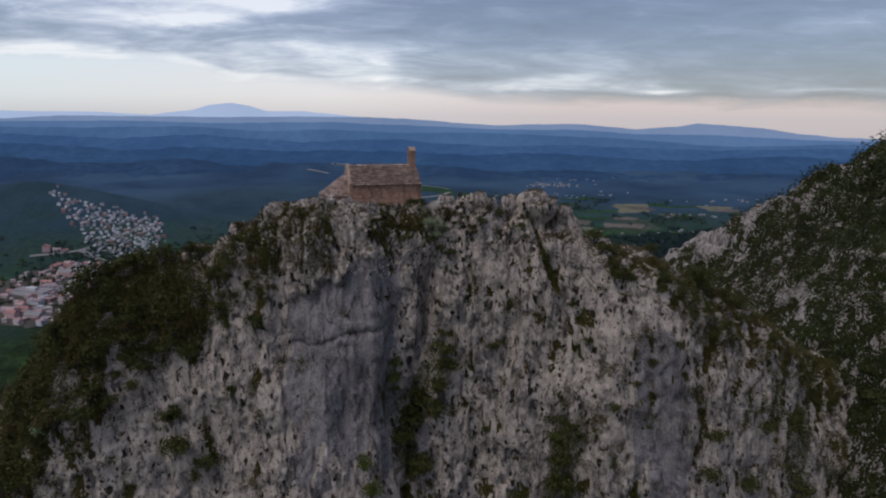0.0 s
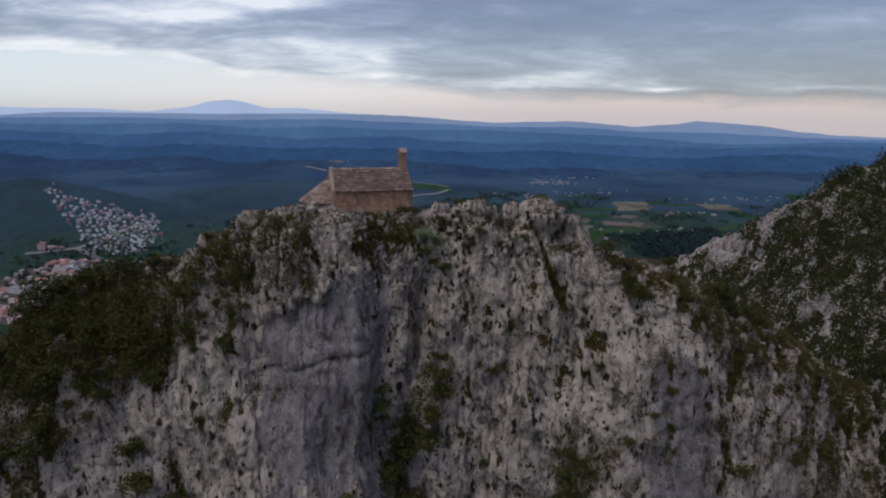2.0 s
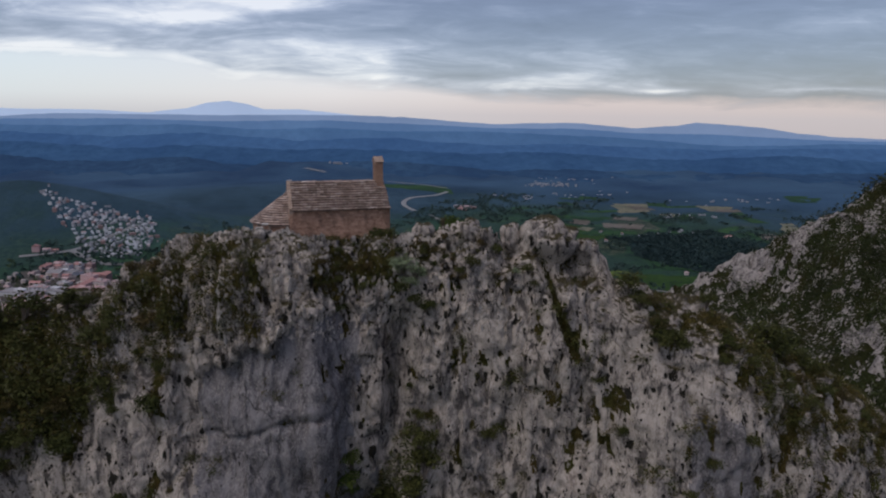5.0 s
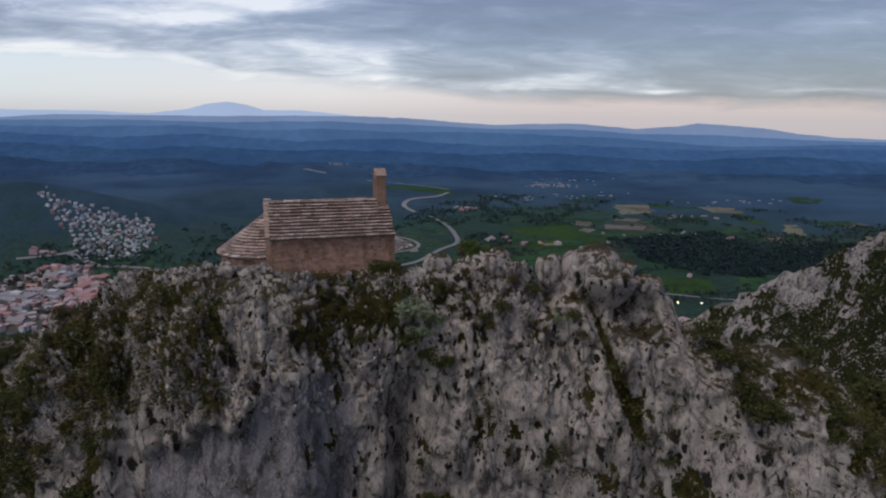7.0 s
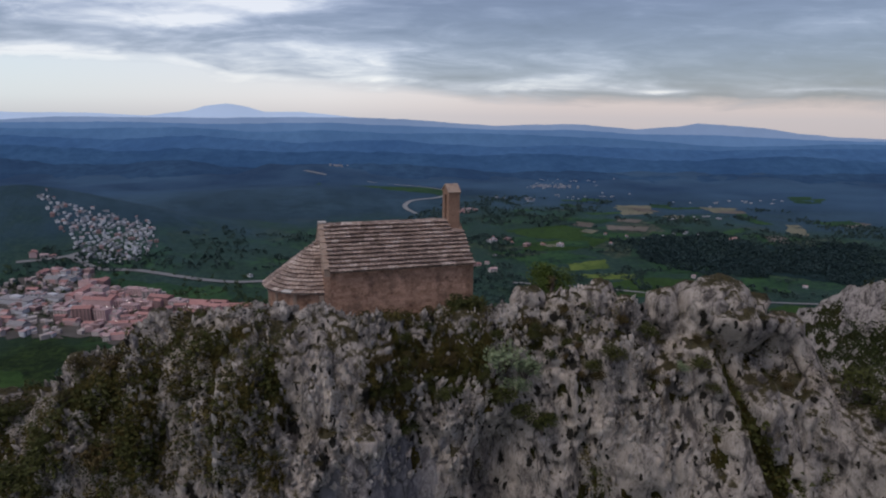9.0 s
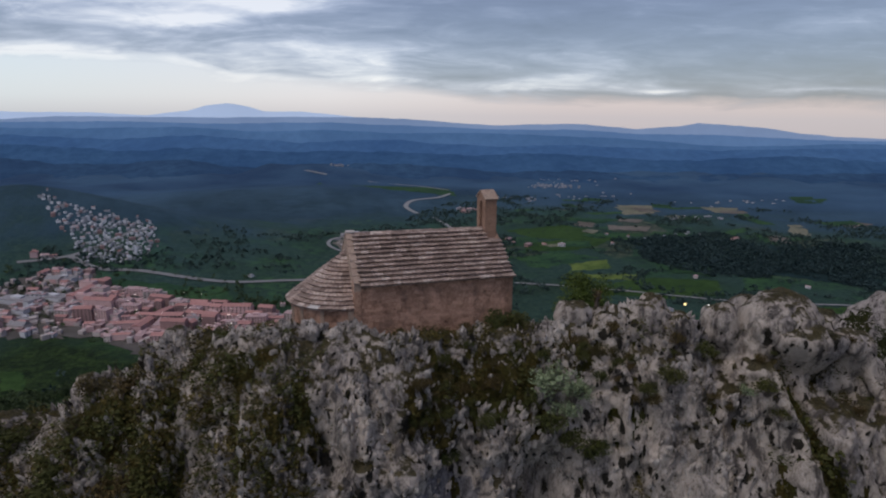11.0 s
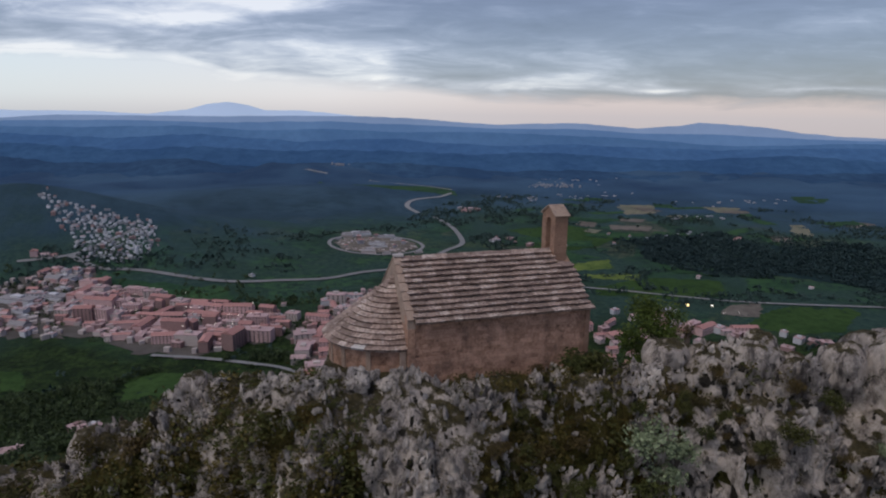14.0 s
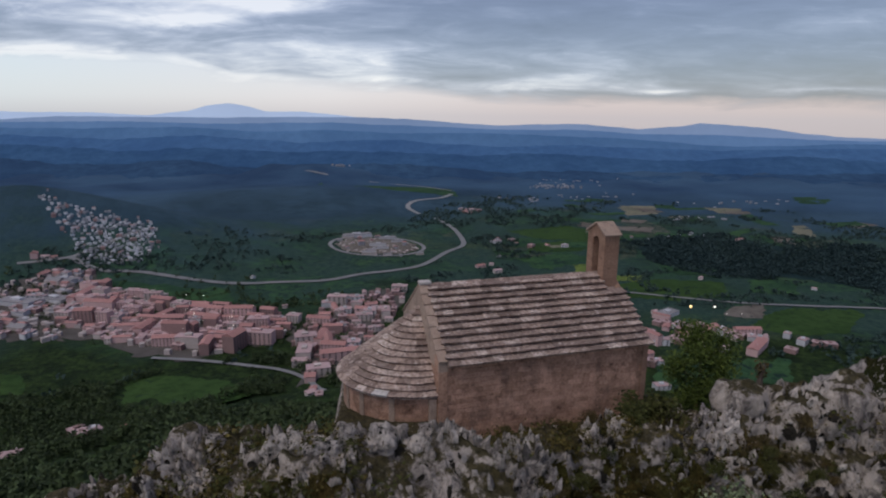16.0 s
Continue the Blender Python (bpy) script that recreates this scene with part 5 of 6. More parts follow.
def scatter_turf():
    """Low growth in the hollows, thickets on the flanks."""
    rng = np.random.default_rng(3)
    flat, nrm = ROCK_P.reshape(-1, 3), ROCK_N.reshape(-1, 3)
    deep, calm, hollow = ROCK_H.ravel(), ROCK_CALM.ravel(), ROCK_HOLLOW.ravel()
    x = flat[:, 0]
    area = np.linalg.norm(np.cross(np.gradient(ROCK_P, axis=1), np.gradient(ROCK_P, axis=0)), axis=-1).ravel()
    flank, band, right = flank_cover(x, deep)
    clefts = left_gullies(flat, x, deep)
    flank = flank + 1.1 * clefts
    foot = (deep <= 0) * smooth(-4.2, -3.0, flat[:, 1]) * (1 - smooth(-0.9, -0.4, flat[:, 1])) * smooth(0.2, 1.5, x) * (1 - smooth(8.5, 9.5, x))
    behind = flat[:, 1] - np.interp(x, CREST_X, CREST_Y)
    crown = (deep <= 0) * smooth(-2.2, -3.8, x) * (1 - smooth(3.5, 7, behind)) * smooth(-30, -24, x)
    z = flat[:, 2]
    # last term: growth added in the bare groove to darken it like shade
    gully = np.exp(-((x - 9.9 + 0.42 * (-16 - z)) / 1.5) ** 2) * smooth(-13, -17, z) * (1 - smooth(-29, -31, z)) * 1.6 + np.exp(-((x - 22.6) / 1.9) ** 2) * smooth(-21, -25, z) * 1.4 + np.exp(-((x - 54) / 2.5) ** 2) * smooth(-24, -28, z) + np.exp(-((x - 7) / 1.6) ** 2) * smooth(-28, -30, z) + 1.3 * groove(x, z) * smooth(-2.5, -4.0, z)
    ledge = smooth(0.15, 0.7, nrm[:, 2]) * (deep > 0.2)
    patch = value_noise(flat * (0.45, 0.45, 0.3), 97) + 0.5 * value_noise(flat * (1.3, 1.3, 0.9), 98)
    base = 0.60 * flank + 0.85 * band + 0.30 * right + 0.25 * ledge + 0.35 * patch + 0.9 * foot
    ribs = rib_lines(flat, x)
    base = base + 0.9 * crown - 0.45 * ribs
    cover = np.clip(base + 1.6 * hollow - 0.18, 0, 1) * (deep < 45) * (1 - 0.6 * calm) * (flat[:, 1] < 12) * area
    for name, mat, count, leaf, size, label in (("heath", OLIVE, 34000, 8, 0.060, "brown-olive heath and dry grass on the rock"), ("ivy_and_box", OAK, 13000, 8, 0.068, "dark green low growth in the rock's cracks")):
        pick = rng.choice(len(flat), count, p=cover / cover.sum())
        at = flat[pick] + nrm[pick] * 0.03
        spread = rng.normal(size=(count, leaf, 3)) * (0.17, 0.15, 0.12) * rng.uniform(0.6, 1.6, (count, 1, 1)) + (0, -0.02, 0.06)
        v, f = leaf_wedges(rng, (at[:, None, :] + spread).reshape(-1, 3), size, 0.8)
        tagged(new(name, mesh_from(name, v, f, mat)), label, "undergrowth", kind="stuff")
    thick = np.clip(0.95 * flank + 0.85 * band + 0.75 * crown - 0.75 * ribs + 0.5 * right + 0.6 * patch + 0.8 * hollow - 0.30 + 0.9 * gully + 0.35 * foot, 0, 1) * ((deep > 0.15) | (foot > 0.2) | (crown > 0.2)) * ((deep < 26) | (gully > 0.3) | (clefts > 0.3)) * (deep < 45) * area
    soft = thick * (0.25 + 0.75 * smooth(-0.35, 0.35, value_noise(flat * (0.25, 0.25, 0.2), 93))) * np.clip(1.2 - gully, 0, 1) * (1 - 0.6 * smooth(-8, -13, x))
    pick = rng.choice(len(flat), 4200, p=soft / soft.sum())
    thickets("low_scrub", OLIVE, flat[pick] + nrm[pick] * 0.05, rng.uniform(0.28, 0.6, 4200) * np.interp(x[pick], (-40, -18, -8, 0, 30), (1.7, 1.4, 1.0, 0.75, 1.2)), 46, rng, "olive-brown low scrub spread over the rock's flanks")
    pick = rng.choice(len(flat), 3900, p=thick / thick.sum())
    radius = rng.uniform(0.32, 0.70, 3900) * np.interp(x[pick], (-40, -18, -8, 0, 30), (2.1, 1.6, 1.0, 0.75, 1.3)) * (1 + 0.8 * np.clip(gully[pick], 0, 1)) * (1 - 0.35 * np.clip(foot[pick], 0, 1))
    thickets("thicket", OAK, flat[pick] + nrm[pick] * 0.1, radius, 56, rng, "dense dark evergreen thicket on the cliff's flanks")
    rows, cols = HILL_P.shape[:2]
    q = HILL_P.reshape(-1, 3)
    dense = np.clip(0.75 + 0.9 * value_noise(q * (0.10, 0.10, 0), 95) + 0.4 * value_noise(q * (0.3, 0.3, 0), 96) + 0.35 * smooth(12, -8, q[:, 1]) + 0.7 * smooth(80, 92, q[:, 0]) - 0.75 * smooth(-7, -1.5, q[:, 1] - np.interp(q[:, 0], (46, 62, 67, 74, 78, 91, 110, 170), (42, 36, 30, 25, 19.5, 15, 9, -5))), 0, 1) * (q[:, 1] > -75) * (q[:, 1] < 40) * (q[:, 0] > 50)
    pick = rng.choice(len(q), 6500, p=dense / dense.sum())
    thickets("hillside_scrub", HILL_LEAF, q[pick] + (0, 0, 0.1), rng.uniform(0.7, 1.9, 6500) * (1 + 0.5 * smooth(80, 90, q[pick, 0])), 42, rng, "dark green scrub between the outcrops of the hillside")


def thickets(name, mat, centres, radius, leaves, rng, label):
    d = rng.normal(size=(len(centres), leaves, 3))
    d /= np.linalg.norm(d, axis=-1, keepdims=True)
    pts = centres[:, None, :] + d * radius[:, None, None] * rng.uniform(0.35, 1.1, (len(centres), leaves, 1)) * (1, 1, 0.8)
    v, f = leaf_wedges(rng, pts.reshape(-1, 3), np.repeat(0.115 * radius + 0.03, leaves))
    tagged(new(name, mesh_from(name, v, f, mat)), label, "undergrowth", kind="stuff")


scatter_turf()


def build_tree(at, height, width, seed, mat, label, leaves=14000):
    rng = np.random.default_rng(seed)
    ob = tagged(new("tree"), label, "tree")
    bm = bmesh.new()
    top = Vector((rng.uniform(-.2, .2), rng.uniform(-.2, .2), height * 0.82))
    limb(bm, (0, 0, -0.6), (0.05, 0, height * 0.35), 0.16, 0.11, 8)
    limb(bm, (0.05, 0, height * 0.35), top, 0.11, 0.03, 8)
    lobes = []
    for i in range(15):
        a, k = 2.4 * i, 0.40 + 0.52 * i / 15
        r = width * (1.1 - 2.2 * (k - 0.66) ** 2 * 2.2) * rng.uniform(0.55, 1.0)
        end = Vector((math.cos(a) * r * 0.62, math.sin(a) * r * 0.62, height * k))
        limb(bm, (0.05, 0, height * (k - 0.12)), end, 0.045, 0.012, 5)
        lobes.append((end, width * rng.uniform(0.34, 0.50)))
    lobes.append((top + Vector((0, 0, height * 0.08)), width * 0.34))
    part("trunk", bm, BARK, ob)
    pts = []
    for c, r in lobes:
        d = rng.normal(size=(leaves // 16, 3))
        d /= np.linalg.norm(d, axis=1, keepdims=True)
        pts.append(np.array(c) + d * r * rng.uniform(0.3, 1.15, (len(d), 1)))
    v, f = leaf_wedges(rng, np.concatenate(pts), 0.085)
    part("crown", mesh_from("crown", v, f, mat), mat, ob)
    ob.matrix_basis = pose(*at)
    return ob


p, _ = rock_spot(17.4, None, 10.6)
build_tree((16.7, 6.0, p[2] - 0.1), 1.3 - p[2], 2.2, 8, TREE_LEAF, "young leafy green tree behind the chapel's crest")
p, _ = rock_spot(13.2, None, 2.2)
build_tree((13.2, p[1], p[2] - 0.1), 1.3, 0.3, 9, SCRUB, "thin bare sapling among the rocks", 96)


# ---- the valley's woods ----
def inside(poly, x, y):
    hit = False
    for (xa, ya), (xb, yb) in zip(poly, poly[1:] + poly[:1]):
        if (ya > y) != (yb > y) and x < (xb - xa) * (y - ya) / (yb - ya) + xa:
            hit = not hit
    return hit


def scatter_woods():
    rng = np.random.default_rng(21)
    for name, count, az0, az1, d0, d1, size in (("near_woods", 5200, -48, 42, 230, 730, 5.6), ("valley_woods", 9000, -44, 44, 720, 2300, 4.2), ("dense_wood", 4200, 15, 42, 1150, 1800, 5.5)):
        az = np.radians(rng.uniform(az0, az1, count * 3))
        d = np.sqrt(rng.uniform(d0 ** 2, d1 ** 2, count * 3))
        x = AHEAD.x * d * np.cos(az) + RIGHT.x * d * np.sin(az)
        y = AHEAD.y * d * np.cos(az) + RIGHT.y * d * np.sin(az)
        q = np.stack([x, y, 0 * x], -1)
        keep = fractal(q * 0.0075, 3, 99) + (0.5 * value_noise(q * 0.03, 94) if name == "valley_woods" else 0) > (-0.35 if name == "near_woods" else 0.22)
        if name == "dense_wood":
            keep = np.array([inside([(877, 1274), (1136, 1287), (1218, 1086), (1453, 1027), (1087, 750), (1015, 827), (915, 941), (806, 1018)], a, c) for a, c in zip(x + 45 * fractal(q * 0.012, 3, 66), y + 60 * fractal(q * 0.012, 3, 67))]) & (fractal(q * 0.02, 3, 68) > -0.55)
        for cx, cy, rx, ry in CLEARINGS if name != "dense_wood" else ():
            keep &= ((x - cx) / rx) ** 2 + ((y - cy) / ry) ** 2 > 1
        if name == "valley_woods":
            keep &= np.hypot(x, y) < 1480 + 800 * smooth(100, 900, x)
        x, y = x[keep][:count], y[keep][:count]
        n = len(x)
        s = size * rng.uniform(0.55, 1.35, n)
        tall = rng.uniform(0.8, 1.5, n)
        leaves = {"near_woods": 56, "valley_woods": 10, "dense_wood": 14}[name]
        d = rng.normal(size=(n, leaves, 3))
        d /= np.linalg.norm(d, axis=-1, keepdims=True)
        d[..., 2] = np.abs(d[..., 2]) * 1.3 - 0.3
        pts = d * rng.uniform(0.55, 1.1, (n, leaves, 1)) * s[:, None, None] * np.stack([np.ones(n), np.ones(n), tall], -1)[:, None, :]
        pts += np.stack([x, y, ground_z(x, y) + s * tall * 0.5 - (1.5 if name == "dense_wood" else 0)], -1)[:, None, :]
        v, f = leaf_wedges(rng, pts.reshape(-1, 3), np.repeat(s * {56: 0.24, 10: 0.6, 14: 0.45}[leaves], leaves), 0.6)
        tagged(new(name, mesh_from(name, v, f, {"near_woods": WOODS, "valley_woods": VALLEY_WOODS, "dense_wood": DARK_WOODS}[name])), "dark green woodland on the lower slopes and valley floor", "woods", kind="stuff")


def plant_town_trees():
    """Dark tree clumps in the gardens and along the streets of the town."""
    rng = np.random.default_rng(27)
    n = 1500
    t = rng.random(n)
    x, y = -480 + 700 * t + rng.normal(0, 40, n), 1080 - 260 * t + rng.normal(0, 75, n)
    keep = value_noise(np.stack([x, y, 0 * x], -1) * 0.02, 92) > 0.02
    x, y = x[keep], y[keep]
    n = len(x)
    s = rng.uniform(2.2, 5.0, n)
    d = rng.normal(size=(n, 16, 3))
    d /= np.linalg.norm(d, axis=-1, keepdims=True)
    pts = d * rng.uniform(0.5, 1.1, (n, 16, 1)) * s[:, None, None] + np.stack([x, y, ground_z(x, y) + s * 0.8], -1)[:, None, :]
    v, f = leaf_wedges(rng, pts.reshape(-1, 3), np.repeat(s * 0.5, 16), 0.6)
    tagged(new("town_trees", mesh_from("town_trees", v, f, WOODS)), "dark garden trees between the houses of the town", "trees", kind="stuff")


# clear ground: towns, meadows, fields (centre and half extents)
CLEARINGS = [(-210, 960, 330, 230), (100, 830, 120, 190), (560, 670, 190, 110), (-120, 655, 72, 62), (-318, 725, 40, 55), (-190, 540, 26, 20), (520, 530, 120, 50), (230, 1340, 150, 150), (-440, 1480, 260, 190),
             (640, 1030, 60, 60), (780, 1350, 130, 130), (780, 880, 100, 80), (820, 660, 150, 80), (1220, 1700, 140, 120), (1480, 1600, 120, 90), (1440, 1260, 90, 100), (-200, 1070, 150, 80), (250, 1110, 220, 45), (-115, 728, 36, 24), (-58, 696, 36, 24), (-16, 668, 32, 26), (18, 622, 26, 34)]
scatter_woods()
plant_town_trees()


# ---- fields and roads ----
LAID = []


def lay_field(name, colour, corners, label):
    bm = bmesh.new()
    LAID.append(name)
    rng = random.Random(len(name) + int(corners[0][0]))
    pts = []
    for (xa, ya), (xb, yb) in zip(corners, corners[1:] + corners[:1]):
        for k in range(11):
            t = k / 11
            w = 0.05 * math.hypot(xb - xa, yb - ya)
            pts.append((xa + (xb - xa) * t + rng.uniform(-w, w), ya + (yb - ya) * t + rng.uniform(-w, w)))
    bm.faces.new([bm.verts.new((x, y, float(ground_z(x, y)) + 0.3 + 0.02 * len(LAID))) for x, y in pts])
    bmesh.ops.triangulate(bm, faces=bm.faces[:])
    ob = part(name, bm, FIELDS[colour], None)
    tagged(ob, label, "field", "fields in the valley", "structure")


for colour, corners in (
        ("yellow", [(608, 1068), (708, 1084), (676, 1012), (586, 1016)]), ("yellow", [(590, 988), (707, 958), (666, 917), (589, 954)]),
        ("beige", [(1193, 1806), (1326, 1775), (1207, 1611), (1101, 1613)]), ("beige", [(1472, 1699), (1583, 1646), (1479, 1546), (1430, 1582)]),
        ("beige", [(1481, 1334), (1523, 1324), (1405, 1181), (1365, 1206)]), ("lush", [(617, 1457), (814, 1498), (866, 1395), (800, 1300), (650, 1330)]), ("lush", [(760, 1310), (870, 1290), (737, 1196), (550, 1192), (620, 1290)]), ("green", [(500, 1150), (640, 1180), (700, 1110), (560, 1060)]), ("beige", [(640, 1260), (700, 1262), (690, 1235), (640, 1232)]),
        ("green", [(830, 800), (900, 770), (970, 850), (890, 880)]), ("lush", [(746, 694), (827, 716), (935, 672), (808, 598), (716, 611), (687, 656)]), ("lush", [(571, 904), (712, 927), (828, 875), (771, 796), (666, 800), (542, 856)]), ("wood", [(877, 1274), (1136, 1287), (1218, 1086), (1453, 1027), (1087, 750), (1015, 827), (915, 941), (806, 1018)]),
        ("green", [(-323, 1150), (-99, 1065), (-75, 970), (-267, 1069)]), ("lush", [(-178, 635), (-186, 702), (-140, 705), (-72, 664), (-36, 611), (-68, 590), (-114, 600)]),
        ("lush", [(-337, 759), (-311, 752), (-288, 692), (-315, 700)]), ("green", [(453, 570), (646, 545), (582, 484), (404, 503)]), ("brown", [(735, 748), (797, 740), (730, 683), (682, 710)]),
        ("green", [(2024, 1848), (2189, 1811), (1990, 1664), (1882, 1689)]), ("green", [(180, 2648), (720, 2324), (661, 2061), (451, 2205)])):
    lay_field("field", colour, corners, {"yellow": "yellow-green rape field", "beige": "pale harvested field", "green": "green meadow between woods", "lush": "fresh green meadow below the town", "wood": "dark floor of a dense wood", "brown": "bare brown field"}[colour])


def scatter_fields():
    """Small strips and paddocks between the copses."""
    rng = random.Random(31)
    for _ in range(46):
        d, az = rng.uniform(1220, 2300), radians(rng.uniform(6, 36))
        x, y = AHEAD.x * d * math.cos(az) + RIGHT.x * d * math.sin(az), AHEAD.y * d * math.cos(az) + RIGHT.y * d * math.sin(az)
        a, w, h = rng.uniform(0, math.pi), rng.uniform(25, 75), rng.uniform(18, 40)
        c, s = math.cos(a), math.sin(a)
        corners = [(x + c * i * w - s * j * h, y + s * i * w + c * j * h) for i, j in ((-1, -1), (1, -0.7), (0.9, 1), (-0.8, 0.9))]
        if inside([(877, 1274), (1136, 1287), (1218, 1086), (1453, 1027), (1087, 750), (1015, 827), (915, 941), (806, 1018)], x, y):
            continue
        colour = rng.choice(("green", "green", "green", "green", "beige", "brown"))
        lay_field("field", colour, corners, {"yellow": "small yellow-green field", "beige": "small pale harvested field", "green": "small green paddock between copses", "brown": "small bare brown field"}[colour])


def lay_road(name, pts, width, label):
    pts = [Vector((x, y, 0)) for x, y in pts]
    fine = []
    for i in range(len(pts) - 1):
        a, b, c, d = pts[max(i - 1, 0)], pts[i], pts[i + 1], pts[min(i + 2, len(pts) - 1)]
        for k in range(8):
            t = k / 8
            fine.append(0.5 * ((2 * b) + (c - a) * t + (2 * a - 5 * b + 4 * c - d) * t * t + (3 * b - a - 3 * c + d) * t ** 3))
    fine.append(pts[-1])
    v = []
    for i, q in enumerate(fine):
        along = (fine[min(i + 1, len(fine) - 1)] - fine[max(i - 1, 0)]).normalized()
        off = Vector((-along.y, along.x, 0)) * width / 2
        for s in (-1, 1):
            e = q + off * s
            v.append((e.x, e.y, float(ground_z(e.x, e.y)) + 1.9))
    f = [(2 * i, 2 * i + 1, 2 * i + 3, 2 * i + 2) for i in range(len(fine) - 1)]
    tagged(new(name, mesh_from(name, v, f, ROAD)), label, "road", kind="structure")


scatter_fields()
lay_road("road_1", [(-398, 1257), (-333, 1198), (-251, 1181), (-101, 1098), (1, 1083), (85, 1077), (155, 1105), (227, 1118), (294, 1149), (375, 1248), (431, 1303), (456, 1379), (476, 1534), (466, 1679)], 13, "grey road winding through the valley")
lay_road("road_2", [(431, 1740), (419, 1845), (469, 1947), (582, 2019), (658, 2125)], 16, "grey road bending round a hill")
lay_road("road_3", [(147, 2949), (394, 2718), (603, 2449), (693, 2237)], 18, "pale road across the far valley")
lay_road("road_4", [(430, 960), (509, 919), (596, 867), (675, 811), (751, 761), (834, 723), (977, 667), (1100, 610)], 7, "straight country road between fields")
lay_road("road_5", [(-170, 765), (-112, 741), (-55, 711), (-14, 683), (18, 638), (40, 560)], 7, "narrow lane below the town")
lay_road("road_7", [(228 + 108 * math.cos(a) - 20 * math.sin(a), 1345 + 104 * math.sin(a)) for a in [2 * math.pi * i / 16 for i in range(17)]], 9, "pale earth track round an oval building site")
lay_field("field", "brown", [(228 + 96 * math.cos(a) - 20 * math.sin(a), 1345 + 92 * math.sin(a)) for a in [2 * math.pi * i / 9 for i in range(9)]], "bare stony ground of an oval building site")
def heap_rubble():
    """Pale heaps and parked machines on the building site, too many to count."""
    rng = random.Random(23)
    bm = bmesh.new()
    for _ in range(75):
        a, r = rng.uniform(0, 2 * math.pi), rng.uniform(0.1, 0.93) ** 0.6
        x, y, w, h = 228 + 96 * r * math.cos(a) - 20 * r * math.sin(a), 1345 + 92 * r * math.sin(a), rng.uniform(1.5, 5.0), rng.uniform(1.0, 3.2)
        m = Matrix.Translation((x, y, float(ground_z(x, y)) + 0.4)) @ Matrix.Rotation(rng.uniform(0, 3), 4, "Z") @ Matrix.Diagonal((w * rng.uniform(1, 2.2), w, h, 1))
        bmesh.ops.create_cone(bm, cap_ends=True, segments=7, radius1=1.0, radius2=rng.uniform(0.3, 0.8), depth=2.0, matrix=m)
    tagged(part("rubble_heap", bm, WALLS[1], None), "pale heaps of rubble and stone on the building site", "rubble", kind="stuff")


heap_rubble()
lay_road("road_6", [(-480, 1230), (-398, 1257), (-340, 1330), (-300, 1390)], 9, "grey road up to the hillside houses")


# ---- buildings ----
def building(name, w, d, h, wall_mat, roof_mat, kind, label, category, group, floors=0, bays=0):
    ob = tagged(new(name), label, category, group)
    bm = bmesh.new()
    box(bm, -w / 2, w / 2, -d / 2, d / 2, -4, h)
    part("wall", bm, wall_mat, ob)
    bm = bmesh.new()
    if kind == "flat":
        box(bm, -w / 2 - 0.2, w / 2 + 0.2, -d / 2 - 0.2, d / 2 + 0.2, h, h + 0.8)
        hut = bmesh.new()
        box(hut, -w / 6, w / 8, -d / 6, d / 5, h + 0.8, h + 3.2)
        part("stair_hut", hut, wall_mat, ob)
    else:
        rise = min(w, d) * 0.24
        prism(bm, [(-d / 2 - 0.5, h), (d / 2 + 0.5, h), (0, h + rise)], "x", -w / 2 - 0.4, w / 2 + 0.4)
        stack = bmesh.new()
        box(stack, w * 0.2, w * 0.2 + 0.9, d * 0.12, d * 0.12 + 0.9, h, h + rise + 0.8)
        part("chimney", stack, wall_mat, ob)
    part("roof", bm, roof_mat, ob)
    if bays:
        me = None
        for k in range(floors):
            for b in range(bays):
                if me is None:
                    bm = bmesh.new()
                    box(bm, -0.9, 0.9, -0.14, 0.1, -0.8, 0.8)
                    win = part("window", bm, GLASS, ob)
                    me = win.data
                else:
                    win = part("window", me, GLASS, ob)
                win.matrix_basis = pose(-w / 2 + w * (b + 0.5) / bays, -d / 2, h * (k + 0.5) / floors)
    return ob


def fill_town(models, poly, count, apart, turn, rng, taken):
    xs, ys = [q[0] for q in poly], [q[1] for q in poly]
    done, tries = 0, 0
    while done < count and tries < count * 60:
        tries += 1
        x, y = rng.uniform(min(xs), max(xs)), rng.uniform(min(ys), max(ys))
        if not inside(poly, x, y) or any((x - a) ** 2 + (y - b) ** 2 < (apart * 0.5 * (1 + r)) ** 2 for a, b, r in taken):
            continue
        taken.append((x, y, 1.0))
        m = pose(x, y, float(ground_z(x, y)), 0, 0, turn + rng.choice((0, 0, 0, 90, 180)) + rng.uniform(-14, 14))
        src = models[rng.randrange(len(models))]
        ob = copy_thing(src, m)
        s = rng.uniform(0.6, 1.25) * (0.58 if models[0]["group"] == "houses on the hill" else 1.0)
        ob.matrix_basis = m @ Matrix.Diagonal((s * rng.uniform(0.65, 1.5), s * rng.uniform(0.7, 1.2), s * rng.uniform(0.7, 1.2), 1))
        done += 1
    return done


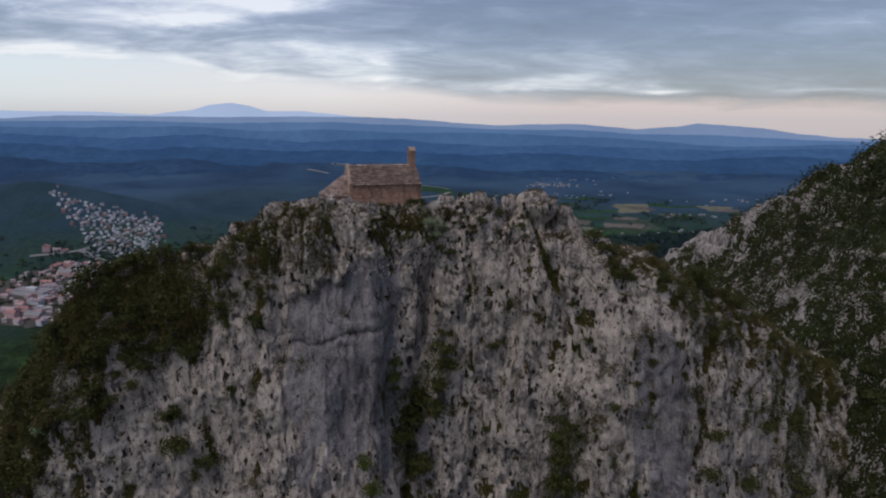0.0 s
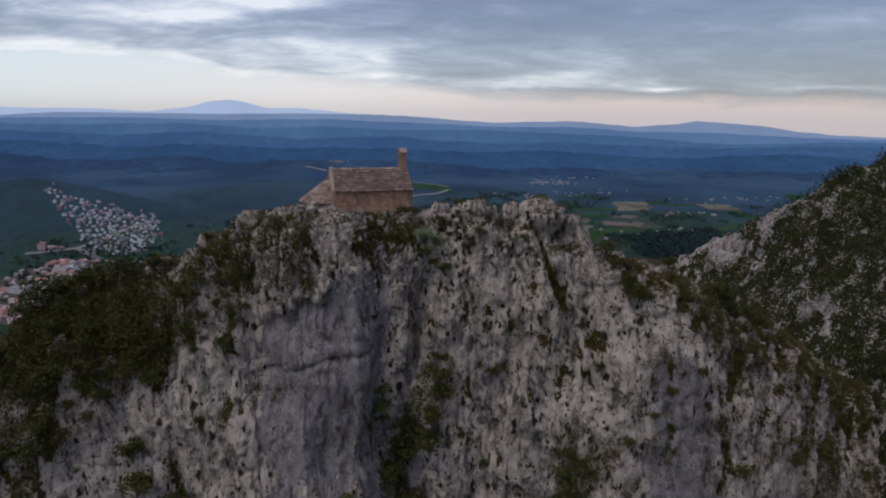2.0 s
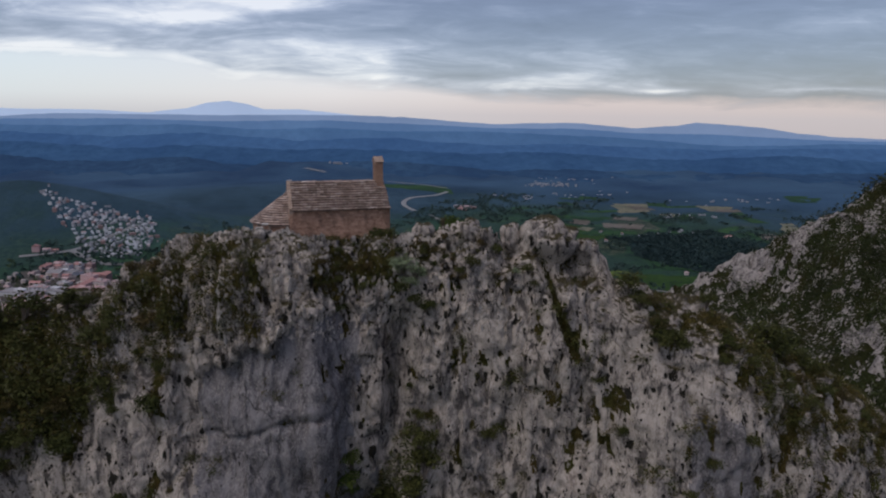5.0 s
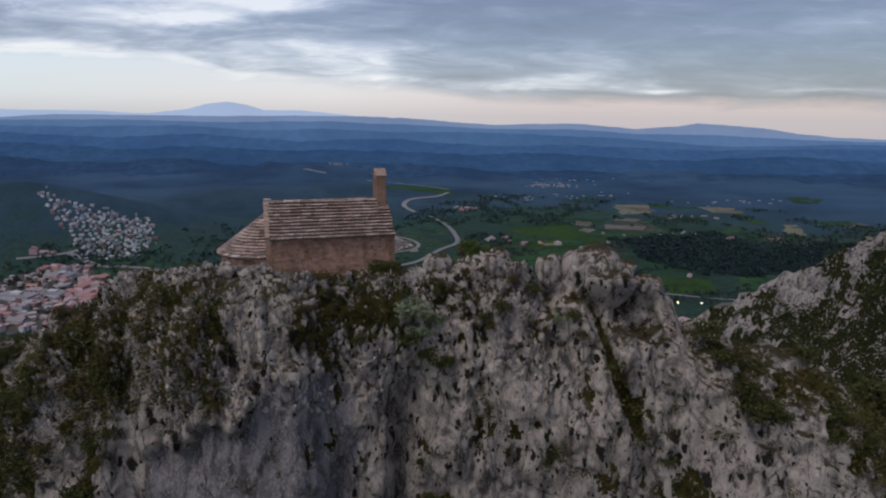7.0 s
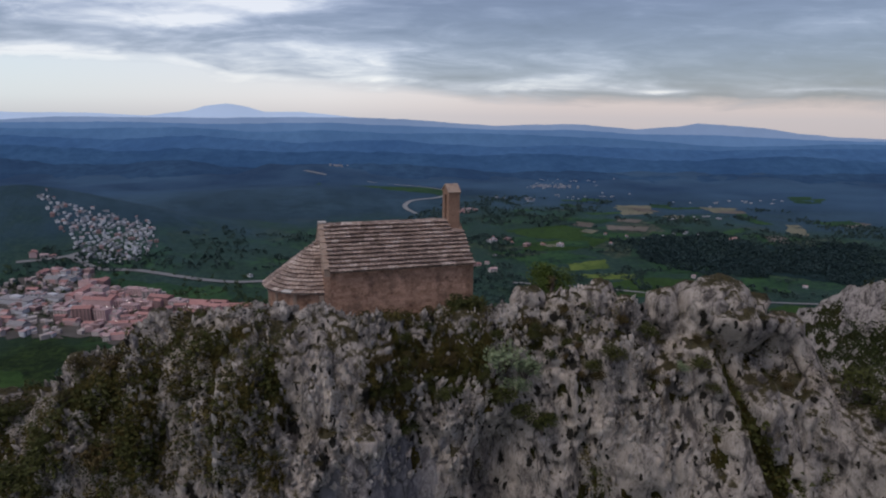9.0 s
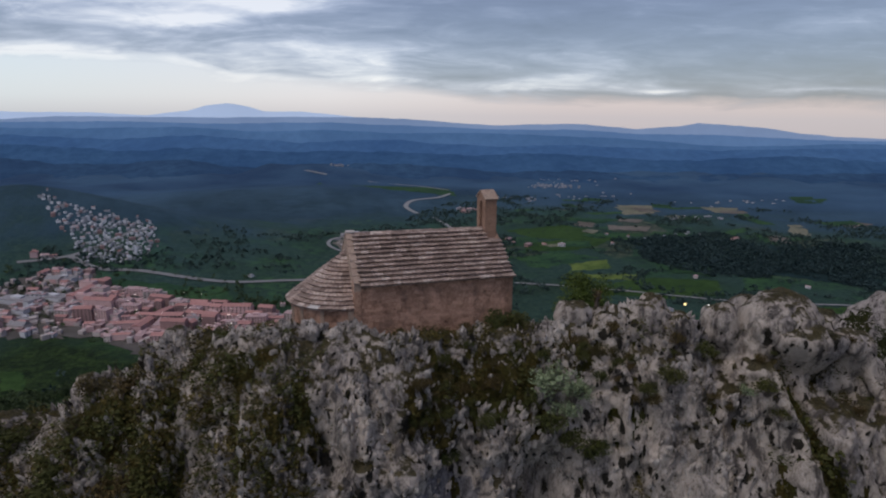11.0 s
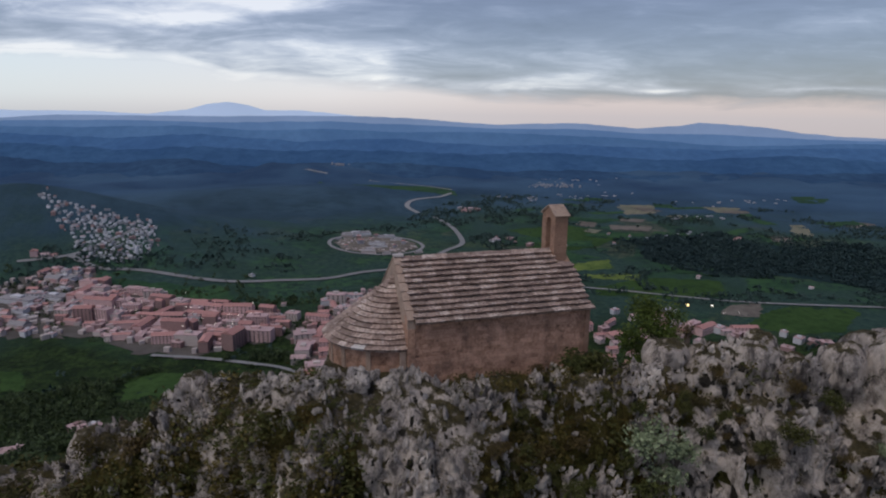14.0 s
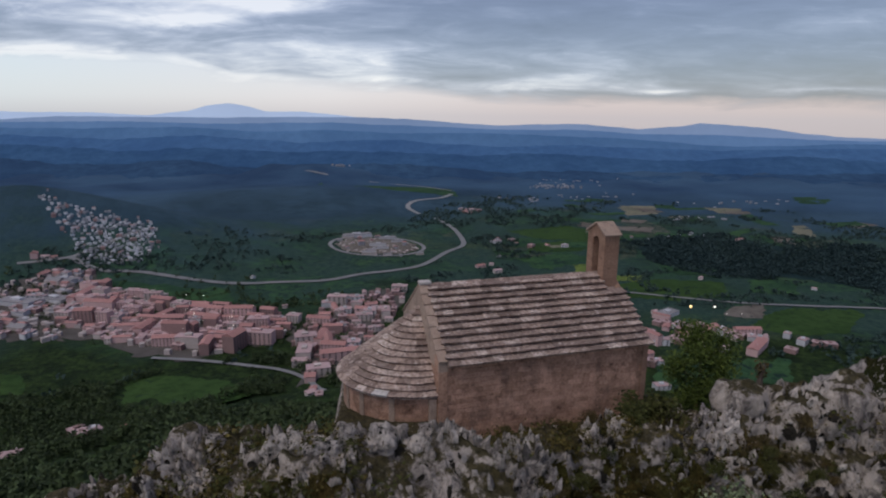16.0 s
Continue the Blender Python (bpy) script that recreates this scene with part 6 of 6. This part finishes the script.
def build_towns():
    rng = random.Random(5)
    pink, sand, white, brick = WALLS
    red, rose, grey = ROOFS
    group = "buildings of the town"
    blocks = [building("apartment_block", 32, 13, 15, pink, rose, "flat", "pinkish rendered apartment block in the valley town", "apartment building", group, 5, 7),
              building("apartment_block", 24, 13, 18, brick, red, "gable", "brick apartment block with a tiled roof", "apartment building", group, 6, 5),
              building("apartment_block", 20, 14, 12, sand, rose, "flat", "sand-coloured apartment block in the valley town", "apartment building", group, 4, 4),
              building("apartment_block", 38, 12, 12, pink, red, "gable", "long pink apartment block with red tiles", "apartment building", group, 4, 7)]
    homes = [building("house", 14, 10, 7, pink, red, "gable", "small pink town house with a red tiled roof", "house", group, 2, 2),
             building("house", 12, 10, 8, sand, rose, "gable", "sand-coloured town house with a rosy roof", "house", group, 2, 2),
             building("house", 16, 11, 9, white, rose, "flat", "pale flat-roofed town house", "house", group, 3, 3),
             building("house", 13, 12, 8, brick, rose, "flat", "brick-red flat-roofed town house", "house", group, 2, 2)]
    sheds = [building("warehouse", 46, 20, 7, white, grey, "flat", "long pale warehouse at the town's edge", "warehouse", group),
             building("warehouse", 30, 18, 7, sand, ROOFS[2], "gable", "grey-roofed workshop at the town's edge", "warehouse", group)]
    villas = [building("house", 12, 10, 7, BRIGHT_WALL, grey, "flat", "white house on the hillside estate", "house", "houses on the hill"),
              building("house", 11, 9, 6, white, rose, "gable", "white hillside house with a tiled roof", "house", "houses on the hill"),
              building("house", 14, 10, 8, WALLS[3], rose, "flat", "brick-red house on the hillside estate", "house", "houses on the hill"),
              building("house", 16, 8, 5, GREY_WALL, grey, "gable", "grey house with a dark roof on the hillside estate", "house", "houses on the hill"),
              building("house", 9, 8, 9, GREY_WALL, red, "gable", "narrow grey house with a red roof on the hill", "house", "houses on the hill")]
    town = [(-600, 1010), (-474, 1132), (-437, 1178), (-360, 1199), (-289, 1091), (-221, 1070), (-156, 989), (-73, 939), (5, 889), (7, 813), (-43, 777), (-119, 748), (-186, 784), (-288, 864), (-337, 867), (-387, 894), (-480, 940)]
    taken = []
    fill_town(blocks, [(-330, 1130), (-150, 985), (0, 885), (0, 800), (-80, 760), (-230, 840), (-330, 930)], 78, 22, -20, rng, taken)
    fill_town(sheds, [(-430, 1050), (-330, 1120), (-280, 900), (-370, 900)], 7, 40, -28, rng, taken)
    fill_town(homes, town, 96, 11.5, -22, rng, taken)
    fill_town(homes + blocks[2:3], [(10, 789), (84, 960), (202, 999), (214, 960), (170, 846), (60, 659), (17, 623)], 46, 14.5, -10, rng, taken)
    fill_town(blocks[1:], [(20, 780), (84, 940), (190, 980), (170, 860), (60, 680)], 14, 20, -10, rng, taken)
    fill_town(homes + blocks[3:], [(433, 776), (584, 765), (611, 702), (684, 631), (745, 580), (693, 552), (480, 620), (367, 650)], 26, 25, 20, rng, taken)
    fill_town(villas, [(-535, 1500), (-470, 1500), (-385, 1455), (-287, 1450), (-238, 1330), (-288, 1235), (-367, 1240), (-410, 1310), (-454, 1390)], 78, 7.5, 10, rng, taken)
    fill_town(homes[:2], [(-462, 1258), (-425, 1258), (-425, 1244), (-462, 1244)], 3, 13, 0, rng, taken)
    fill_town(sheds + villas, [(114, 1395), (179, 1470), (293, 1442), (343, 1325), (307, 1225), (234, 1216), (144, 1295)], 22, 26, 0, rng, taken)
    fill_town(homes, [(590, 1800), (650, 1800), (640, 1730), (580, 1730)], 8, 16, 0, rng, taken)
    for x, y in ((-54, 1125), (959, 790), (1171, 1201), (545, 1357), (599, 1267), (685, 1252), (2, 934), (436, 1113), (809, 1221), (799, 904), (-190, 547), (-176, 538), (-184, 560), (-146, 521), (520, 1330), (570, 1290), (640, 1260), (480, 1180), (1150, 1190), (860, 1330), (900, 1290), (20, 560), (28, 540), (24, 585)):
        src = (villas + homes)[rng.randrange(7)]
        ob = copy_thing(src, pose(x, y, float(ground_z(x, y)), 0, 0, rng.uniform(0, 180)))
        ob.matrix_basis = ob.matrix_basis @ Matrix.Diagonal((0.8, 0.8, 0.6, 1))
    for src in blocks + homes + sheds + villas:      # the models themselves stand in the town too
        fill = (-60 + 37 * blocks.index(src), 905 - 22 * blocks.index(src)) if src in blocks else (rng.uniform(-420, -340), rng.uniform(1140, 1200))
        src.matrix_basis = pose(fill[0], fill[1], float(ground_z(*fill)), 0, 0, -28)
    # the long pale hall and the depot at the town's edge
    for x, y, turn, model, sx in ((-318, 985, -22, sheds[0], 2.0), (-300, 1005, -22, sheds[1], 2.2), (597, 738, 22, sheds[0], 0.8), (655, 632, -14, blocks[3], 1.0), (640, 640, -14, homes[0], 1.2)):
        ob = copy_thing(model, pose(x, y, float(ground_z(x, y)), 0, 0, turn))
        ob.matrix_basis = ob.matrix_basis @ Matrix.Diagonal((sx, 1, 0.9, 1))
    for x, y in ((436, 670), (440, 636), (445, 603), (451, 575), (406, 596), (416, 571), (425, 620), (462, 600), (468, 640), (455, 690)):
        copy_thing(homes[rng.choice((0, 0, 1, 3))], pose(x, y, float(ground_z(x, y)), 0, 0, rng.uniform(-20, 40)))
    for x, y in ((555, 705), (555, 684), (577, 686), (561, 654), (531, 639), (508, 634), (626, 636), (636, 624), (648, 616), (653, 606), (704, 581), (718, 571), (733, 563), (458, 577), (414, 506), (530, 1319), (573, 1329), (594, 1255), (675, 1235), (407, 1103), (425, 1051), (-199, 563), (-224, 490)):
        ob = copy_thing(homes[rng.choice((0, 1, 2, 3))], pose(x, y, float(ground_z(x, y)), 0, 0, rng.uniform(-30, 50)))
        ob.matrix_basis = ob.matrix_basis @ Matrix.Diagonal((rng.uniform(0.9, 1.5), 1, rng.uniform(0.7, 1.0), 1))
    for x, y, model in ((580, 655, blocks[0]), (600, 648, blocks[3]), (622, 645, homes[2])):
        copy_thing(model, pose(x, y, float(ground_z(x, y)), 0, 0, 20))
    polys = [("outbuilding", pink, [(-330, 1130), (-150, 985), (0, 885), (0, 800), (-80, 760), (-230, 840), (-330, 930)], 170, 60), ("outbuilding", brick, [(10, 789), (84, 960), (202, 999), (214, 960), (170, 846), (60, 659), (17, 623)], 90, 60),
             ("outbuilding", sand, town, 120, 60), ("hill_house_rows", white, [(-520, 1490), (-385, 1445), (-287, 1430), (-245, 1330), (-270, 1235), (-367, 1220), (-440, 1390)], 95, 30), ("hill_house_rows", GREY_WALL, [(-500, 1470), (-385, 1440), (-287, 1430), (-245, 1330), (-270, 1235), (-367, 1220), (-440, 1390)], 80, 24)]
    for name, mat, poly, count, gap in polys:
        bm = bmesh.new()
        hill = gap < 50
        for _ in range(count * 4):
            x, y = rng.uniform(min(q[0] for q in poly), max(q[0] for q in poly)), rng.uniform(min(q[1] for q in poly), max(q[1] for q in poly))
            if inside(poly, x, y) and all((x - a) ** 2 + (y - b) ** 2 > gap for a, b, r in taken):
                taken.append((x, y, 1.0))
                w, h, z = rng.uniform(3, 7) if hill else rng.uniform(5, 11), rng.uniform(2.5, 5.0) if hill else rng.uniform(4, 9), float(ground_z(x, y))
                turned = pose(x, y, z, 0, 0, rng.uniform(-40, 40))
                made = box(bm, -w / 2, w / 2, -3, 3, -6, h)
                bmesh.ops.transform(bm, matrix=turned, verts=made["verts"])
        tagged(part(name, bm, mat, None), "small houses packed along the hill's lanes" if hill else "small sheds and annexes packed between the houses", "houses" if hill else "outbuildings", kind="stuff")
    # paved ground between the houses
    for poly in (town, [(10, 789), (84, 960), (202, 999), (214, 960), (170, 846), (60, 659), (17, 623)]):
        bm = bmesh.new()
        pts = []
        for (xa, ya), (xb, yb) in zip(poly, poly[1:] + poly[:1]):
            pts += [(xa + (xb - xa) * k / 6 + rng.uniform(-12, 12), ya + (yb - ya) * k / 6 + rng.uniform(-12, 12)) for k in range(6)]
        bm.faces.new([bm.verts.new((x, y, float(ground_z(x, y)) + 0.7)) for x, y in pts])
        bmesh.ops.triangulate(bm, faces=bm.faces[:])
        tagged(part("pavement", bm, TOWN_GROUND, None), "paved streets and yards between the town's houses", "pavement", kind="structure")
    # villages too far to count
    for name, spots in (("far_village", [(1696, 2869, 150, 60), (2004, 2980, 130, 40), (1243, 2419, 120, 90), (1500, 2650, 140, 70)]), ("far_hamlet", [(1181, 3100, 110, 30), (350, 3150, 40, 20), (900, 2000, 60, 50), (1300, 1500, 120, 60), (1700, 1750, 160, 50), (1250, 2050, 150, 60), (1000, 1250, 90, 40)])):
        bm = bmesh.new()
        for cx, cy, rx, ry in spots:
            for _ in range(60 if name == "far_village" else 14):
                x, y = rng.gauss(cx, rx * 0.6), rng.gauss(cy, ry * 0.6)
                z, w, h = float(ground_z(x, y)), rng.uniform(3, 12), rng.uniform(2, 5)
                box(bm, x - w / 2, x + w / 2, y - 4, y + 4, z - 8, z + h)
        tagged(part(name, bm, GREY_WALL, None), "far pale houses of a village across the valley", "village", kind="stuff")


build_towns()


# ---- street lamps ----
def street_lamp(at, mat, tall, size, label):
    ob = tagged(new("street_lamp"), label, "street lamp", "street lamps of the town")
    bm = bmesh.new()
    limb(bm, (0, 0, -1), (0, 0, tall), 0.22, 0.14, 8)
    limb(bm, (0, 0, tall), (0, -1.6, tall + 0.5), 0.12, 0.09, 8)
    part("pole", bm, METAL, ob)
    bm = bmesh.new()
    bmesh.ops.create_uvsphere(bm, u_segments=10, v_segments=6, radius=size, matrix=Matrix.Translation((0, -1.6, tall + 0.4)) @ Matrix.Diagonal((1, 1, 0.8, 1)))
    part("lamp_head", bm, mat, ob, "glowing lamp head")
    ob.matrix_basis = pose(*at)
    return ob


def place_lamps():
    rng = random.Random(9)
    for x, y, mat, size in ((636, 734, LAMP_WARM, 2.0), (672, 721, LAMP_WHITE, 1.5), (665, 687, LAMP_WHITE, 0.6), (689, 681, LAMP_WHITE, 0.6)):
        street_lamp((x, y, float(ground_z(x, y))), mat, 13, size, "lit floodlight mast at the edge of the town")
    first = None
    for _ in range(46):
        t = rng.random()
        x, y = -230 + 230 * t + rng.uniform(-50, 40), 960 - 130 * t + rng.uniform(-70, 60)
        m = pose(x, y, float(ground_z(x, y)), 0, 0, rng.uniform(0, 360))
        if first is None:
            first = street_lamp((x, y, float(ground_z(x, y))), LAMP_WHITE, 15, 0.5, "lit white street lamp between the blocks")
        else:
            copy_thing(first, m)


place_lamps()


# ---- loose flat stones along the foot of the chapel wall ----
def lay_foot_stones():
    rng = random.Random(17)
    for i in range(16):
        x = 0.9 + 0.42 * i + rng.uniform(-0.1, 0.1)
        y = -0.55 + rng.uniform(-0.25, 0.12)
        col = int(np.argmin(np.abs(ROCK_P[-1, :, 0] - x)))
        row = int(np.argmin(np.abs(ROCK_P[:, col, 1] - y) + 10 * (ROCK_H[:, col] > 0)))
        ob = tagged(new("stone"), "pale flat stone lying at the foot of the chapel wall", "stone", "stones at the wall's foot")
        bm = bmesh.new()
        bmesh.ops.create_cube(bm, size=1.0)
        bmesh.ops.subdivide_edges(bm, edges=bm.edges[:], cuts=2, use_grid_fill=True)
        w, l, h = rng.uniform(0.28, 0.6), rng.uniform(0.25, 0.4), rng.uniform(0.14, 0.26)
        for p in bm.verts:
            p.co = Vector((p.co.x * w * (1 - 0.3 * abs(p.co.y)), p.co.y * l * (1 - 0.3 * abs(p.co.x)), p.co.z * h)) + Vector((rng.uniform(-1, 1), rng.uniform(-1, 1), rng.uniform(-1, 1))) * 0.03
        part("block", bm, WHITE_STONE, ob)
        ob.matrix_basis = pose(x, y, float(ROCK_P[row, col, 2]) + h * 0.3, rng.uniform(-8, 8), rng.uniform(-8, 8), rng.uniform(-25, 25))


lay_foot_stones()


# ---- pale outcrops on the crest beside the apse ----
def set_outcrops():
    rng = np.random.default_rng(41)
    spots = [(-6.6, 0.6, 0.55), (-5.7, 0.3, 0.7), (-5.0, 0.5, 0.5), (-4.3, 0.2, 0.8), (-3.6, 0.5, 0.6), (-3.1, 0.9, 0.45), (-2.5, 0.3, 0.85), (-1.9, 0.7, 0.6), (-1.3, 0.2, 0.75),
             (-0.8, 0.8, 0.5), (-0.2, 0.3, 0.7), (0.4, 0.6, 0.5), (-7.6, 0.5, 0.6), (-8.6, 0.4, 0.7), (1.0, 0.2, 0.45), (-9.6, 0.6, 0.6), (9.6, 0.8, 0.55), (10.4, 0.6, 0.6), (11.4, 0.9, 0.5), (-2.2, 1.4, 0.4)]
    for x, behind, r in spots:
        p, _ = rock_spot(x, None, behind)
        ob = tagged(new("boulder"), "pale jagged limestone outcrop on the cliff's crest", "boulder", "outcrops on the crest")
        bm = bmesh.new()
        bmesh.ops.create_icosphere(bm, subdivisions=4, radius=1.0)
        q = np.array([w.co for w in bm.verts])
        seed = int(rng.integers(1000))
        grow = 1 + 0.8 * (0.5 - cells(q * 1.1 + seed, 101)) + 0.22 * (0.5 - cells(q * 3.1 + seed, 103)) + 0.12 * fractal(q * 5 + seed, 3, 105, True)
        for w, k in zip(bm.verts, grow):
            w.co *= float(k)
        part("rock", bm, PALE_ROCK, ob)
        ob.matrix_basis = pose(x, float(p[1]), float(p[2]) - 0.22 * r, rng.uniform(-15, 15), rng.uniform(-15, 15), rng.uniform(0, 360)) @ Matrix.Diagonal((r * 0.62, r * 0.62, r * rng.uniform(0.55, 0.85), 1))


def set_blocks():
    """Large rounded blocks that stand along the crest: centre, half sizes."""
    for seed, (x, y, z, a, b, c) in enumerate(((20.9, -5.9, 1.15, 2.1, 1.7, 1.75), (18.2, -4.9, 0.95, 0.85, 0.9, 1.2), (14.9, -3.5, 1.3, 1.1, 1.0, 1.2), (11.1, -2.2, 1.25, 0.9, 0.9, 0.95), (16.0, -4.3, 0.9, 0.7, 0.7, 0.9),
                                               (-18.0, 5.0, -5.0, 1.1, 1.0, 1.0), (-13.1, 2.2, -2.2, 0.7, 0.65, 1.0), (-8.7, 1.4, 0.75, 0.55, 0.5, 0.5), (23.9, -7.5, 0.3, 1.0, 0.9, 0.8))):
        ob = tagged(new("boulder"), "large rounded grey limestone block on the cliff's crest", "boulder", "blocks on the crest")
        bm = bmesh.new()
        bmesh.ops.create_icosphere(bm, subdivisions=5 if a > 0.95 else 4, radius=1.0)
        q = np.array([w.co for w in bm.verts])
        real = q * (a, b, c) + (31.7 * seed, 0, 0)
        grow = 1 - 0.10 * smooth(0.0, -0.8, q[:, 2]) + (0.40 * dome(real * 0.55, 111) + 0.26 * dome(real * (1.3, 1.3, 0.9), 113) + 0.12 * dome(real * (2.9, 2.9, 1.9), 115) + 0.05 * fractal(real * 3.0, 3, 117)) / (0.5 * (a + c))
        for w, k, p in zip(bm.verts, grow, q):
            box_like = 1.0 / max(1.0, float(np.sum(np.abs(p) ** 4) ** 0.25) * 1.15)
            w.co = Vector((p[0] * a, p[1] * b, p[2] * c)) * (float(k) * (0.45 + 0.55 * box_like))
        for f in bm.faces:
            f.smooth = True
        part("rock", bm, ROCK, ob)
        ob.matrix_basis = pose(x, y, z)


def stand_shards():
    """Thin weathered blades and chips of limestone that stand up out of the crest and the heath."""
    rng = np.random.default_rng(53)
    flat, nrm = ROCK_P.reshape(-1, 3), ROCK_N.reshape(-1, 3)
    deep, calm, x = ROCK_H.ravel(), ROCK_CALM.ravel(), ROCK_P.reshape(-1, 3)[:, 0]
    behind = np.where(deep > 0, 0.0, flat[:, 1] - np.interp(x, CREST_X, CREST_Y))
    area = np.linalg.norm(np.cross(np.gradient(ROCK_P, axis=1), np.gradient(ROCK_P, axis=0)), axis=-1).ravel()
    cluster = smooth(0.0, 0.45, fractal(flat * (0.55, 0.55, 0.16), 3, 121)) + 0.25 * smooth(0.1, 0.5, fractal(flat * (1.6, 1.6, 0.8), 2, 123))
    where = cluster * (1 - smooth(4.5, 8.0, deep)) * (1 - smooth(0.8, 2.4, behind)) * smooth(-19, -15, x) * (1 - smooth(16.0, 17.5, x)) * (calm < 0.15) * area
    count = 3600
    pick = rng.choice(len(flat), count, p=where / where.sum())
    up = nrm[pick] * 0.55 + (0, 0, 0.85) + rng.normal(0, 0.16, (count, 3))
    up /= np.linalg.norm(up, axis=1, keepdims=True)
    side = np.cross(up, rng.normal(size=(count, 3)))
    side /= np.linalg.norm(side, axis=1, keepdims=True)
    other = np.cross(up, side)
    wide = rng.uniform(0.07, 0.20, count)
    tall = wide * rng.uniform(1.3, 3.0, count)
    faces = np.array([f for k in range(5) for f in ((k, (k + 1) % 5, 5 + (k + 1) % 5), (k, 5 + (k + 1) % 5, 5 + k), (5 + k, 5 + (k + 1) % 5, 10))])
    shapes, ready = [], []
    for _ in range(8):
        q = np.zeros((11, 3))
        for k in range(5):
            a = 2 * math.pi * k / 5
            for ring, (level, grow) in enumerate(((-0.5, 1.0), (0.5, 0.85))):
                r = grow * rng.uniform(0.65, 1.3)
                q[ring * 5 + k] = (r * math.cos(a), 0.6 * r * math.sin(a), level * rng.uniform(0.7, 1.2))
        q[10] = (rng.uniform(-0.6, 0.6), rng.uniform(-0.2, 0.2), 1.0)
        shapes.append(q)
        ready.append(mesh_from("rock_blade", q, faces, PALE_ROCK))
    kind = rng.integers(0, 8, count)
    # those on the crest beside the chapel stand singly under the cliff, the rest joined
    single = np.where((x[pick] > -9) & (x[pick] < 2.5) & (deep[pick] < 2.2))[0][:290]
    for i in single:
        turn = np.stack([side[i] * wide[i], other[i] * wide[i], up[i] * tall[i]], 1)
        ob = part("rock_blade", ready[kind[i]], PALE_ROCK, cliff)
        m = Matrix([[*turn[r], flat[pick[i], r]] for r in range(3)] + [[0, 0, 0, 1]])
        ob.matrix_basis = m
    rest = np.setdiff1d(np.arange(count), single)
    local = np.array(shapes)[kind[rest]]
    verts = flat[pick[rest]][:, None] + local[..., :1] * (side * wide[:, None])[rest][:, None] + local[..., 1:2] * (other * wide[:, None])[rest][:, None] + local[..., 2:] * (up * tall[:, None])[rest][:, None]
    joined = (faces[None] + 11 * np.arange(len(rest))[:, None, None]).reshape(-1, 3)
    tagged(new("rock_shards", mesh_from("rock_shards", verts.reshape(-1, 3), joined, PALE_ROCK)), "pale jagged blades of limestone standing out of the heath", "rocks", kind="stuff")


set_outcrops()
set_blocks()
stand_shards()
